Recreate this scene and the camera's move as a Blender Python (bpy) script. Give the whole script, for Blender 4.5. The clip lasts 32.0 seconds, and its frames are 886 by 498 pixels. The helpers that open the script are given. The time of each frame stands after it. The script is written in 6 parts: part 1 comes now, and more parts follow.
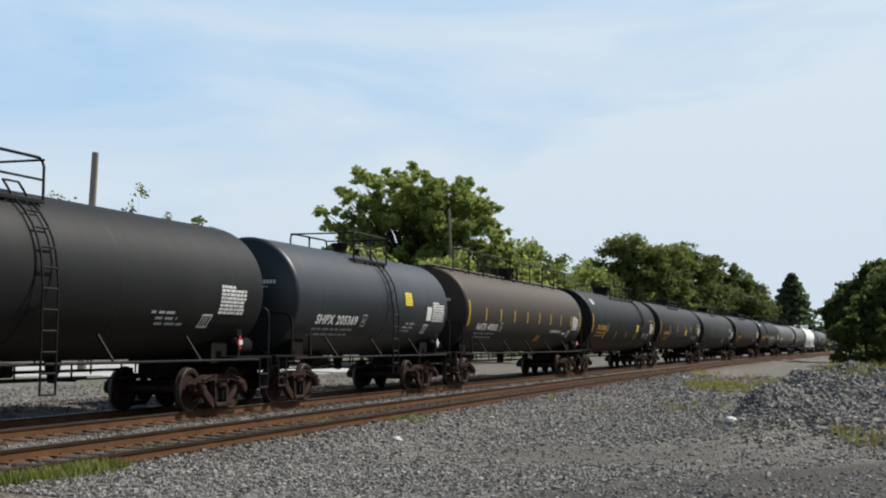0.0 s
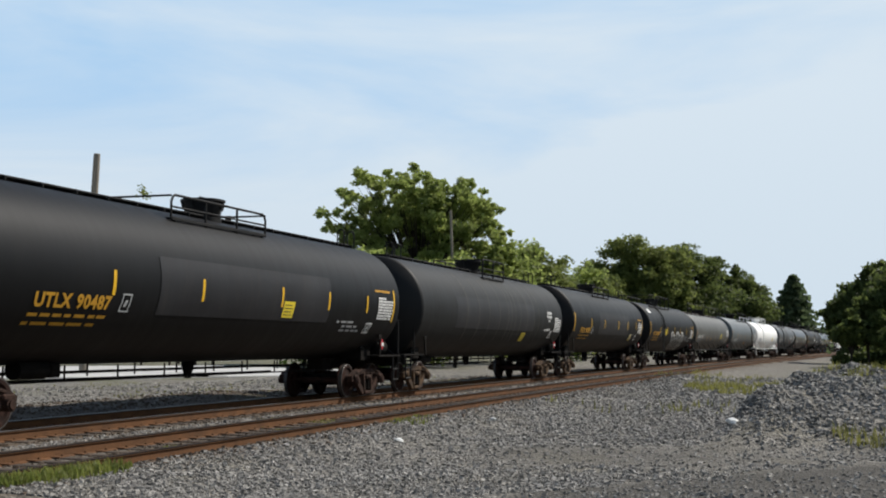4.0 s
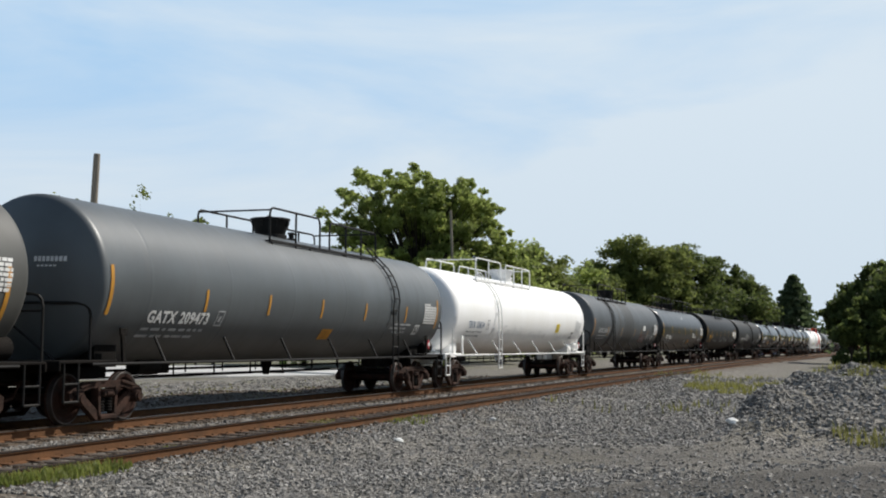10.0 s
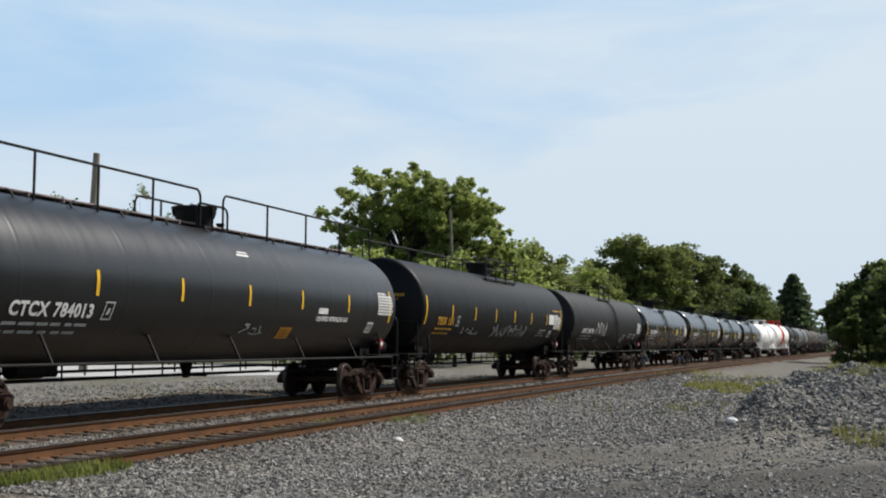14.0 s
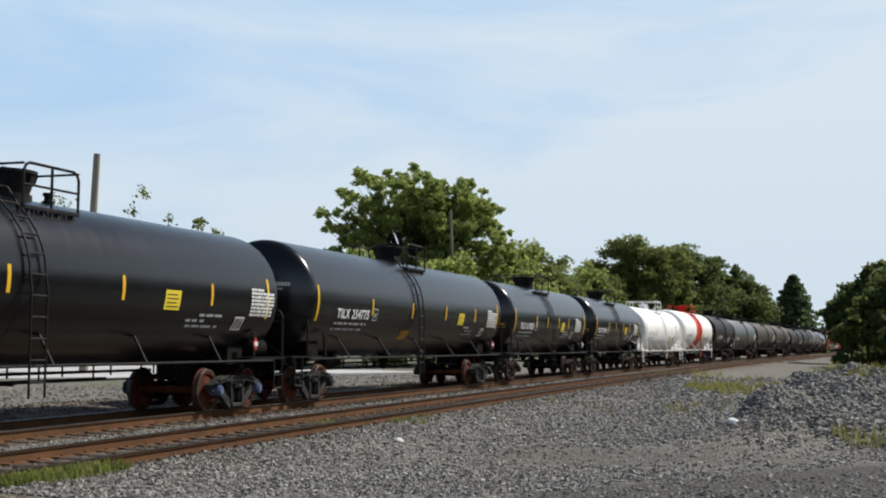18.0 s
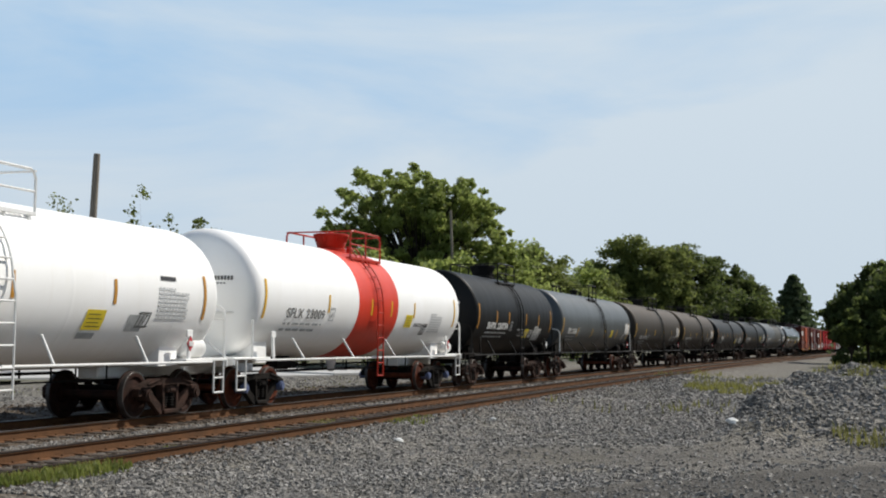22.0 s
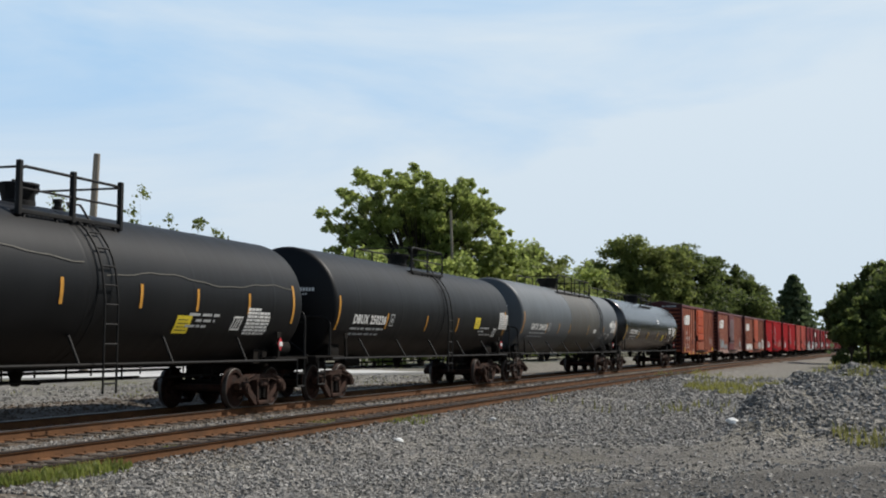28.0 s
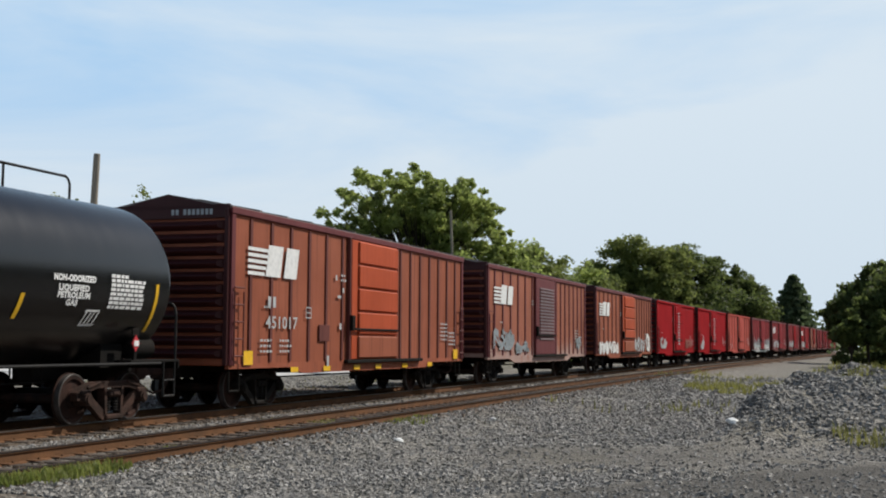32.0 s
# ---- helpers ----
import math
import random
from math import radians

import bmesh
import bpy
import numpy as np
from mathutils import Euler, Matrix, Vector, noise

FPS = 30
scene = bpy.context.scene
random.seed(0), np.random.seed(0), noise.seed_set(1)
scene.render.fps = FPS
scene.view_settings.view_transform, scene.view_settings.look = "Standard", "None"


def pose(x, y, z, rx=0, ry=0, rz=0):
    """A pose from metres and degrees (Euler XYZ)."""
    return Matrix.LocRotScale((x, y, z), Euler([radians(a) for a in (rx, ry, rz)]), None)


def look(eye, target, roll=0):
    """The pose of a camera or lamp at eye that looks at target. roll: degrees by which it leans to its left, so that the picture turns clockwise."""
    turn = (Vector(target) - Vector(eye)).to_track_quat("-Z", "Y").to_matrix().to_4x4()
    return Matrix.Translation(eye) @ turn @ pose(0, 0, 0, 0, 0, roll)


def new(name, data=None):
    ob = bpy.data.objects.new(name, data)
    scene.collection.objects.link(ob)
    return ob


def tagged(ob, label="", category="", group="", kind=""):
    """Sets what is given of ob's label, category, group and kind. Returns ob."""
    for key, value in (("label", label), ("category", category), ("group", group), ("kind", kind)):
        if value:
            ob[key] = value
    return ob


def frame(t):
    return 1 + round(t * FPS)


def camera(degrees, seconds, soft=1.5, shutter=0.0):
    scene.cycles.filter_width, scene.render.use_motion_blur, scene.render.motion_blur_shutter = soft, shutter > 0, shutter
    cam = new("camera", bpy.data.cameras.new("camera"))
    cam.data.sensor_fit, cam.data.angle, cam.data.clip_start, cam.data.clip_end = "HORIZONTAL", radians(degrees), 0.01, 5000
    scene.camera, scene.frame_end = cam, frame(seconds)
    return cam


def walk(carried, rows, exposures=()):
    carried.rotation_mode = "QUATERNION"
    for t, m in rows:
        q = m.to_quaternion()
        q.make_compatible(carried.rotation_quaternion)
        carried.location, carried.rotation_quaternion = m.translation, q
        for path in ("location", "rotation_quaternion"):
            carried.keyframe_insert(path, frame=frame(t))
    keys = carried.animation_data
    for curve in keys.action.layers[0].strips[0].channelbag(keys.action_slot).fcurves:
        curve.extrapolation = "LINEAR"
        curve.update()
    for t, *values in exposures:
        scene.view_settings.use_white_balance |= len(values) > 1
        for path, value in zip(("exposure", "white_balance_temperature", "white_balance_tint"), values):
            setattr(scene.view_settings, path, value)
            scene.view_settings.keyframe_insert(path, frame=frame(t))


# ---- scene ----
cam = camera(40.17, 32.0, soft=2.0)


def eye(yaw=0.0, tilt=0.0):
    return Matrix.Translation((0, 0, 1.44)) @ Euler((0, 0, radians(yaw))).to_matrix().to_4x4() @ pose(0, 0, 0, 90 + 4.489 + tilt) @ pose(0, 0, 0, 0, 0, 0.361)


walk(cam, [(0, eye(-0.07, -0.065)), (0.5, eye(-0.08, -0.055)), (1.0, eye(-0.04, -0.04)), (2.0, eye(-0.015, -0.025)),
           (2.6, eye()), (11.0, eye()), (12.0, eye(-0.015, -0.03)), (14.2, eye(-0.015, -0.03)), (15.0, eye()), (32.0, eye())],
     [(0.0, 0.0), (20.2, 0.0), (21.0, -0.08), (21.7, -0.12), (22.2, -0.12), (22.9, -0.02), (24.0, 0.0), (32.0, 0.0)])

# ---- light ----
SUN = Vector((0.46, 0.25, 0.56)).normalized()
world = bpy.data.worlds.new("sky")
scene.world = world
world.use_nodes = True
wn, wl = world.node_tree.nodes, world.node_tree.links
wn.clear()
sky = wn.new("ShaderNodeTexSky")
sky.sky_type, sky.sun_disc = "NISHITA", False
sky.sun_elevation, sky.sun_rotation = math.asin(SUN.z), radians(61.5)
sky.air_density, sky.dust_density, sky.ozone_density = 1.0, 0.6, 1.0
tc = wn.new("ShaderNodeTexCoord")
stretch = wn.new("ShaderNodeMapping")
stretch.inputs["Scale"].default_value = (1.3, 1.3, 6.5)
stretch.inputs["Rotation"].default_value = (0, radians(-7), radians(20))
wl.new(tc.outputs["Generated"], stretch.inputs["Vector"])
veil = wn.new("ShaderNodeTexNoise")
veil.inputs["Scale"].default_value, veil.inputs["Detail"].default_value = 1.6, 8.0
veil.inputs["Roughness"].default_value, veil.inputs["Distortion"].default_value = 0.55, 0.45
wl.new(stretch.outputs["Vector"], veil.inputs["Vector"])
height = wn.new("ShaderNodeSeparateXYZ")
wl.new(tc.outputs["Generated"], height.inputs["Vector"])
# the veil thins upwards and towards the west
low = wn.new("ShaderNodeMapRange")
low.inputs["From Min"].default_value, low.inputs["From Max"].default_value = 0.12, 0.3
low.inputs["To Min"].default_value, low.inputs["To Max"].default_value = 0.16, -0.09
wl.new(height.outputs["Z"], low.inputs["Value"])
side = wn.new("ShaderNodeMath")
side.operation = "MULTIPLY_ADD"
side.inputs[1].default_value = 0.2
wl.new(height.outputs["X"], side.inputs[0])
wl.new(low.outputs["Result"], side.inputs[2])
much = wn.new("ShaderNodeMath")
much.operation = "ADD"
wl.new(veil.outputs["Fac"], much.inputs[0])
wl.new(side.outputs["Value"], much.inputs[1])
ramp = wn.new("ShaderNodeValToRGB")
ramp.color_ramp.elements[0].position, ramp.color_ramp.elements[1].position = 0.34, 0.62
ramp.color_ramp.elements[0].color, ramp.color_ramp.elements[1].color = (4.6, 6.8, 9.3, 1), (7.2, 8.3, 9.3, 1)
wl.new(much.outputs["Value"], ramp.inputs["Fac"])
thin = wn.new("ShaderNodeMapRange")
thin.inputs["From Min"].default_value, thin.inputs["From Max"].default_value = 0.28, 0.58
thin.inputs["To Min"].default_value, thin.inputs["To Max"].default_value = 1.0, 0.03
wl.new(height.outputs["Z"], thin.inputs["Value"])
haze = wn.new("ShaderNodeMapRange")
haze.inputs["From Min"].default_value, haze.inputs["From Max"].default_value = 0.0, 0.2
haze.inputs["To Min"].default_value, haze.inputs["To Max"].default_value = 0.75, 0.0
wl.new(height.outputs["Z"], haze.inputs["Value"])
misty = wn.new("ShaderNodeMix")
misty.data_type = "RGBA"
wl.new(haze.outputs["Result"], misty.inputs["Factor"])
wl.new(ramp.outputs["Color"], misty.inputs[6])
misty.inputs[7].default_value = (6.5, 7.6, 8.6, 1)
cloud = wn.new("ShaderNodeMix")
cloud.data_type = "RGBA"
wl.new(thin.outputs["Result"], cloud.inputs["Factor"])
deep = wn.new("ShaderNodeVectorMath")
deep.operation = "SCALE"
deep.inputs["Scale"].default_value = 0.72
wl.new(sky.outputs["Color"], deep.inputs[0])
wl.new(deep.outputs["Vector"], cloud.inputs[6])
wl.new(misty.outputs[2], cloud.inputs[7])
back = wn.new("ShaderNodeBackground")
back.inputs["Strength"].default_value = 0.094
wl.new(cloud.outputs[2], back.inputs["Color"])
wo = wn.new("ShaderNodeOutputWorld")
wl.new(back.outputs["Background"], wo.inputs["Surface"])

sun_data = bpy.data.lights.new("sun", "SUN")
sun_data.energy, sun_data.angle, sun_data.color = 5.0, radians(0.6), (1.0, 0.95, 0.87)
sun = new("sun", sun_data)
sun.matrix_world = look(SUN * 60, (0, 0, 0))
scene.view_settings.exposure = 0.0

# ---- materials ----


def nodes_of(name):
    m = bpy.data.materials.new(name)
    m.use_nodes = True
    nt = m.node_tree
    return m, nt.nodes, nt.links, nt.nodes["Principled BSDF"]


def noise_of(n, l, coord, scale, detail=5.0, rough=0.55, squash=(1, 1, 1)):
    mp = n.new("ShaderNodeMapping")
    mp.inputs["Scale"].default_value = squash
    l.new(coord, mp.inputs["Vector"])
    t = n.new("ShaderNodeTexNoise")
    t.inputs["Scale"].default_value, t.inputs["Detail"].default_value, t.inputs["Roughness"].default_value = scale, detail, rough
    l.new(mp.outputs["Vector"], t.inputs["Vector"])
    return t.outputs["Fac"]


def ramp_of(n, l, fac, a, b, lo=0.0, hi=1.0):
    r = n.new("ShaderNodeMapRange")
    r.inputs["From Min"].default_value, r.inputs["From Max"].default_value = a, b
    r.inputs["To Min"].default_value, r.inputs["To Max"].default_value = lo, hi
    l.new(fac, r.inputs["Value"])
    return r.outputs["Result"]


def mix_of(n, l, fac, a, b):
    m = n.new("ShaderNodeMix")
    m.data_type = "RGBA"
    if isinstance(fac, (int, float)):
        m.inputs["Factor"].default_value = fac
    else:
        l.new(fac, m.inputs["Factor"])
    for sock, v in ((m.inputs[6], a), (m.inputs[7], b)):
        if isinstance(v, tuple):
            sock.default_value = (*v, 1)
        else:
            l.new(v, sock)
    return m.outputs[2]


def bump_of(n, l, bsdf, height, strength=0.3, distance=0.01):
    b = n.new("ShaderNodeBump")
    b.inputs["Strength"].default_value, b.inputs["Distance"].default_value = strength, distance
    l.new(height, b.inputs["Height"])
    l.new(b.outputs["Normal"], bsdf.inputs["Normal"])


def surface(name, a, b, scale=3.0, rough=0.7, metal=0.0, bump=0.2, fine=40.0, c=None, squash=(1, 1, 1), random_tint=0.0, spec=0.5):
    """Two tones mixed by a broad noise, a third by a fine one."""
    m, n, l, p = nodes_of(name)
    co = n.new("ShaderNodeTexCoord").outputs["Object"]
    broad = noise_of(n, l, co, scale, squash=squash)
    small = noise_of(n, l, co, fine, 3.0)
    col = mix_of(n, l, ramp_of(n, l, broad, 0.35, 0.65), a, b)
    col = mix_of(n, l, ramp_of(n, l, small, 0.45, 0.75, 0, 0.6), col, c or tuple(x * 0.6 for x in a))
    if random_tint:
        rnd = n.new("ShaderNodeObjectInfo").outputs["Random"]
        hsv = n.new("ShaderNodeHueSaturation")
        l.new(ramp_of(n, l, rnd, 0, 1, 1 - random_tint, 1 + random_tint), hsv.inputs["Value"])
        l.new(col, hsv.inputs["Color"])
        col = hsv.outputs["Color"]
    l.new(col, p.inputs["Base Color"])
    l.new(ramp_of(n, l, small, 0.3, 0.7, rough - 0.08, min(1, rough + 0.08)), p.inputs["Roughness"])
    p.inputs["Metallic"].default_value = metal
    p.inputs["Specular IOR Level"].default_value = spec
    bump_of(n, l, p, small, bump)
    return m


def paint(name, base, rough=0.42, dirt=(0.10, 0.085, 0.07), amount=0.35, streak=0.4, spec=0.5, seed=0.0, lift=0.012, wave=0.07, dust=None, run=(1.6, 0.35, 0.22), peel=None):
    """Weathered car paint: broad fading, vertical run marks, dust, seams' dirt."""
    m, n, l, p = nodes_of(name)
    tcn = n.new("ShaderNodeTexCoord").outputs["Object"]
    sh = n.new("ShaderNodeVectorMath")
    sh.operation = "ADD"
    sh.inputs[1].default_value = (seed * 7.3, seed * 1.7, seed * 0.9)
    l.new(tcn, sh.inputs[0])
    co = sh.outputs["Vector"]
    broad = noise_of(n, l, co, 0.55, 4.0)
    runs = noise_of(n, l, co, 2.2, 6.0, 0.6, run)
    fine = noise_of(n, l, co, 26.0, 4.0)
    faded = tuple(min(1, x * 1.35 + lift) for x in base)
    col = mix_of(n, l, ramp_of(n, l, broad, 0.35, 0.7, 0, 0.8), base, faded)
    col = mix_of(n, l, ramp_of(n, l, runs, 0.52, 0.78, 0, streak), col, dirt)
    col = mix_of(n, l, ramp_of(n, l, fine, 0.55, 0.85, 0, amount), col, dirt)
    if dust:
        # settled rust dust on the upper half, with a ragged lower edge
        up = n.new("ShaderNodeSeparateXYZ")
        l.new(tcn, up.inputs["Vector"])
        rag = n.new("ShaderNodeMath")
        rag.operation = "MULTIPLY_ADD"
        rag.inputs[1].default_value = 2.2
        l.new(runs, rag.inputs[0])
        l.new(up.outputs["Z"], rag.inputs[2])
        col = mix_of(n, l, ramp_of(n, l, rag.outputs["Value"], 3.1, 4.7, 0, 0.92), col, dust)
    if peel:
        # paint flaked away and chalky low on the side, in ragged upright tongues
        up = n.new("ShaderNodeSeparateXYZ")
        l.new(tcn, up.inputs["Vector"])
        rag = n.new("ShaderNodeMath")
        rag.operation = "MULTIPLY_ADD"
        rag.inputs[1].default_value = -0.34
        l.new(up.outputs["Z"], rag.inputs[0])
        l.new(noise_of(n, l, co, 1.5, 7.0, 0.7, (1.3, 0.4, 0.55)), rag.inputs[2])
        col = mix_of(n, l, ramp_of(n, l, rag.outputs["Value"], -0.02, 0.16, 0, 0.75), col, peel)
    l.new(col, p.inputs["Base Color"])
    l.new(ramp_of(n, l, runs, 0.3, 0.75, rough - 0.02, rough + (0.03 if rough < 0.3 else 0.08)), p.inputs["Roughness"])
    p.inputs["Specular IOR Level"].default_value = spec
    bump_of(n, l, p, broad, wave, 0.02)
    return m


def plain(name, base, rough=0.6, var=0.25, spec=0.4):
    m, n, l, p = nodes_of(name)
    co = n.new("ShaderNodeTexCoord").outputs["Object"]
    f = noise_of(n, l, co, 9.0, 6.0)
    l.new(mix_of(n, l, ramp_of(n, l, f, 0.42, 0.72, 0, var), base, tuple(x * 0.45 for x in base)), p.inputs["Base Color"])
    p.inputs["Roughness"].default_value = rough
    p.inputs["Specular IOR Level"].default_value = spec
    return m


BLACK = paint("black_tank_paint", (0.0038, 0.004, 0.0046), 0.5, dirt=(0.0125, 0.0115, 0.0105), amount=0.2, streak=0.2, spec=0.18, lift=0.003)
GLOSS = paint("glossy_black_tank_paint", (0.005, 0.005, 0.0055), 0.24, dirt=(0.018, 0.016, 0.015), amount=0.08, streak=0.1, spec=0.52, lift=0.002, wave=0.06)
SATIN = paint("faded_black_tank_paint", (0.0042, 0.0046, 0.0054), 0.48, dirt=(0.0135, 0.0125, 0.012), amount=0.25, streak=0.25, spec=0.18, lift=0.003)
GREYBLACK = paint("grey_black_tank_paint", (0.009, 0.0093, 0.0095), 0.55, dirt=(0.025, 0.0225, 0.0195), amount=0.3, streak=0.35, spec=0.22, lift=0.005)
SHEEN = paint("satin_blue_black_tank_paint", (0.0055, 0.006, 0.007), 0.33, dirt=(0.022, 0.018, 0.015), amount=0.12, streak=0.16, spec=0.65, lift=0.003)
BLUEBLACK = paint("faded_blue_black_tank_paint", (0.009, 0.014, 0.018), 0.42, dirt=(0.06, 0.046, 0.034), amount=0.3, streak=0.55, spec=0.45)
BROWN = paint("rust_dusted_tank_paint", (0.017, 0.0155, 0.014), 0.55, dirt=(0.08, 0.05, 0.03), amount=0.4, streak=0.4, spec=0.3, lift=0.006, dust=(0.06, 0.041, 0.024))
GREY = paint("warm_grey_tank_paint", (0.07, 0.07, 0.064), 0.5, dirt=(0.075, 0.062, 0.042), amount=0.25, streak=0.35, spec=0.4)
SLATE = paint("slate_grey_tank_paint", (0.052, 0.06, 0.065), 0.42, dirt=(0.07, 0.062, 0.054), amount=0.22, streak=0.3, spec=0.55)
PALESLATE = paint("pale_slate_tank_paint", (0.07, 0.08, 0.085), 0.45, dirt=(0.08, 0.075, 0.065), amount=0.2, streak=0.25, spec=0.6)
MIDGREY = paint("weathered_grey_tank_paint", (0.059, 0.068, 0.076), 0.5, dirt=(0.068, 0.059, 0.046), amount=0.22, streak=0.4, spec=0.35)
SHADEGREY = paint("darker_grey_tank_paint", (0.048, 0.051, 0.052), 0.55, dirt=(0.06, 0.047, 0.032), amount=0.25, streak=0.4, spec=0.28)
WHITE = paint("white_tank_paint", (0.92, 0.915, 0.89), 0.42, dirt=(0.6, 0.52, 0.4), amount=0.07, streak=0.14)
RED = paint("red_band_paint", (0.60, 0.032, 0.008), 0.42, dirt=(0.2, 0.03, 0.02), amount=0.2, streak=0.2)
STAIN = paint("brown_stain_film", (0.056, 0.055, 0.05), 0.55, dirt=(0.085, 0.054, 0.024), amount=0.35, streak=0.75, spec=0.3)
DUSTLINE = plain("pale_dust_line", (0.085, 0.08, 0.066), 0.7, 0.6)
DULLBAND = paint("dull_brown_grey_band", (0.075, 0.068, 0.056), 0.6, amount=0.35, streak=0.4, spec=0.3)
DARKPATCH = paint("dark_panel_paint", (0.010, 0.010, 0.012), 0.55, amount=0.2, streak=0.2, spec=0.3)
OXIDE = paint("brown_boxcar_paint", (0.235, 0.064, 0.03), 0.62, dirt=(0.09, 0.03, 0.017), amount=0.3, streak=0.75, spec=0.2, run=(3.4, 0.4, 0.16))
# maroon of the car ends, with their shade put into the colour
OXIDE_END_SHADED = paint("shaded_maroon_end_paint", (0.042, 0.0065, 0.006), 0.5, dirt=(0.02, 0.006, 0.005), amount=0.3, streak=0.35, spec=0.3, lift=0.001)
OXIDE_DARK = paint("dark_brown_boxcar_paint", (0.10, 0.026, 0.02), 0.65, dirt=(0.05, 0.02, 0.018), amount=0.4, streak=0.4, spec=0.25, lift=0.004)
OXIDE_DULL = paint("dull_brown_boxcar_paint", (0.25, 0.078, 0.042), 0.65, dirt=(0.12, 0.042, 0.026), amount=0.35, streak=0.8, spec=0.25, run=(3.4, 0.4, 0.16), peel=(0.36, 0.27, 0.24))
MAROON = paint("maroon_post_paint", (0.105, 0.022, 0.024), 0.6, dirt=(0.055, 0.02, 0.018), amount=0.35, streak=0.4, spec=0.25, lift=0.004)
DEEPRED = paint("deep_red_boxcar_paint", (0.19, 0.016, 0.02), 0.8, dirt=(0.10, 0.03, 0.03), amount=0.3, streak=0.6, spec=0.08, lift=0.004, run=(3.4, 0.4, 0.16))
ORANGE = paint("orange_door_paint", (0.33, 0.05, 0.012), 0.6, dirt=(0.2, 0.045, 0.02), amount=0.3, streak=0.45, spec=0.2, run=(3.4, 0.4, 0.16))
CRIMSON = paint("red_boxcar_paint", (0.235, 0.005, 0.008), 0.85, dirt=(0.17, 0.012, 0.012), amount=0.2, streak=0.5, spec=0.05, lift=0.001, run=(3.4, 0.4, 0.16))
SALMON = paint("faded_red_boxcar_paint", (0.34, 0.055, 0.04), 0.8, dirt=(0.24, 0.085, 0.05), amount=0.3, streak=0.5, spec=0.1, run=(3.4, 0.4, 0.16))
ROOFSTEEL = surface("dusty_roof_metal", (0.16, 0.11, 0.10), (0.26, 0.22, 0.20), 0.8, 0.6, 0.0, 0.1)
FRAME = surface("black_underframe", (0.006, 0.0055, 0.005), (0.014, 0.011, 0.009), 1.5, 0.85, 0.0, 0.3, spec=0.1)
FRAMEWHITE = paint("white_underframe_paint", (0.74, 0.74, 0.72), 0.5, dirt=(0.3, 0.24, 0.18), amount=0.25, streak=0.3)
PIPE = surface("black_railing_paint", (0.008, 0.008, 0.0085), (0.018, 0.0165, 0.015), 2.5, 0.65, 0.0, 0.1, spec=0.2)
PIPEWHITE = plain("white_railing_paint", (0.78, 0.78, 0.76), 0.5, 0.2)
PIPERED = plain("red_railing_paint", (0.46, 0.03, 0.01), 0.45, 0.2)
TRUCKRUST = surface("rusty_cast_steel", (0.052, 0.027, 0.02), (0.016, 0.011, 0.009), 4.0, 0.9, 0.0, 0.5, c=(0.085, 0.05, 0.037), spec=0.15)
TRUCKTAN = surface("dusty_tan_cast_steel", (0.125, 0.076, 0.04), (0.03, 0.021, 0.017), 4.5, 0.85, 0.0, 0.5, c=(0.045, 0.03, 0.023), spec=0.2)
TRUCKDARK = surface("oily_black_cast_steel", (0.009, 0.008, 0.0075), (0.02, 0.016, 0.013), 3.0, 0.85, 0.0, 0.5, spec=0.12)
WHEELRUST = surface("rust_brown_wheel_steel", (0.045, 0.02, 0.014), (0.018, 0.011, 0.009), 4.0, 0.85, 0.0, 0.3, spec=0.15)
WHEELRED = surface("bright_rust_wheel_steel", (0.14, 0.036, 0.016), (0.05, 0.018, 0.011), 4.0, 0.85, 0.0, 0.3, spec=0.15)
BRIGHT = surface("polished_tread_steel", (0.10, 0.09, 0.085), (0.06, 0.052, 0.047), 6.0, 0.5, 0.5, 0.05)
CAPBLUE = plain("faded_blue_bearing_cap", (0.09, 0.115, 0.21), 0.6)
TRUCKGREY = surface("dusty_grey_cast_steel", (0.055, 0.055, 0.052), (0.02, 0.019, 0.018), 4.0, 0.85, 0.0, 0.5, spec=0.15)
YELLOW = plain("yellow_reflective_tape", (0.76, 0.44, 0.02), 0.45, 0.3)
AMBER = plain("faded_orange_tape", (0.52, 0.25, 0.035), 0.5, 0.4)
LABELYELLOW = plain("yellow_sticker", (0.80, 0.62, 0.04), 0.5, 0.15)
LABELORANGE = plain("orange_sticker", (0.68, 0.30, 0.03), 0.5, 0.2)
LETWHITE = plain("white_stencil_paint", (0.72, 0.72, 0.70), 0.6, 0.35)
LETGREY = plain("worn_grey_stencil_paint", (0.42, 0.43, 0.43), 0.65, 0.5)
LETYELLOW = plain("yellow_stencil_paint", (0.56, 0.29, 0.022), 0.6, 0.35)
FAINTGREY = plain("faint_grey_spray_paint", (0.62, 0.63, 0.63), 0.7, 0.4)
LETBLACK = plain("black_stencil_paint", (0.03, 0.03, 0.035), 0.6, 0.3)
LETBLUE = plain("blue_stencil_paint", (0.10, 0.16, 0.26), 0.6, 0.3)
CARDRED = plain("red_placard_ink", (0.5, 0.03, 0.04), 0.5)
SLATPAINT = paint("weathered_door_slat_paint", (0.20, 0.15, 0.155), 0.6, dirt=(0.08, 0.05, 0.05), amount=0.3, streak=0.3)
PALEBLUE = plain("pale_blue_spray_paint", (0.24, 0.27, 0.285), 0.7, 0.6)
SPRAYRED = plain("dull_red_spray_paint", (0.26, 0.07, 0.05), 0.7, 0.6)
SPRAYSILVER = plain("silver_spray_paint", (0.13, 0.13, 0.125), 0.55, 0.3)
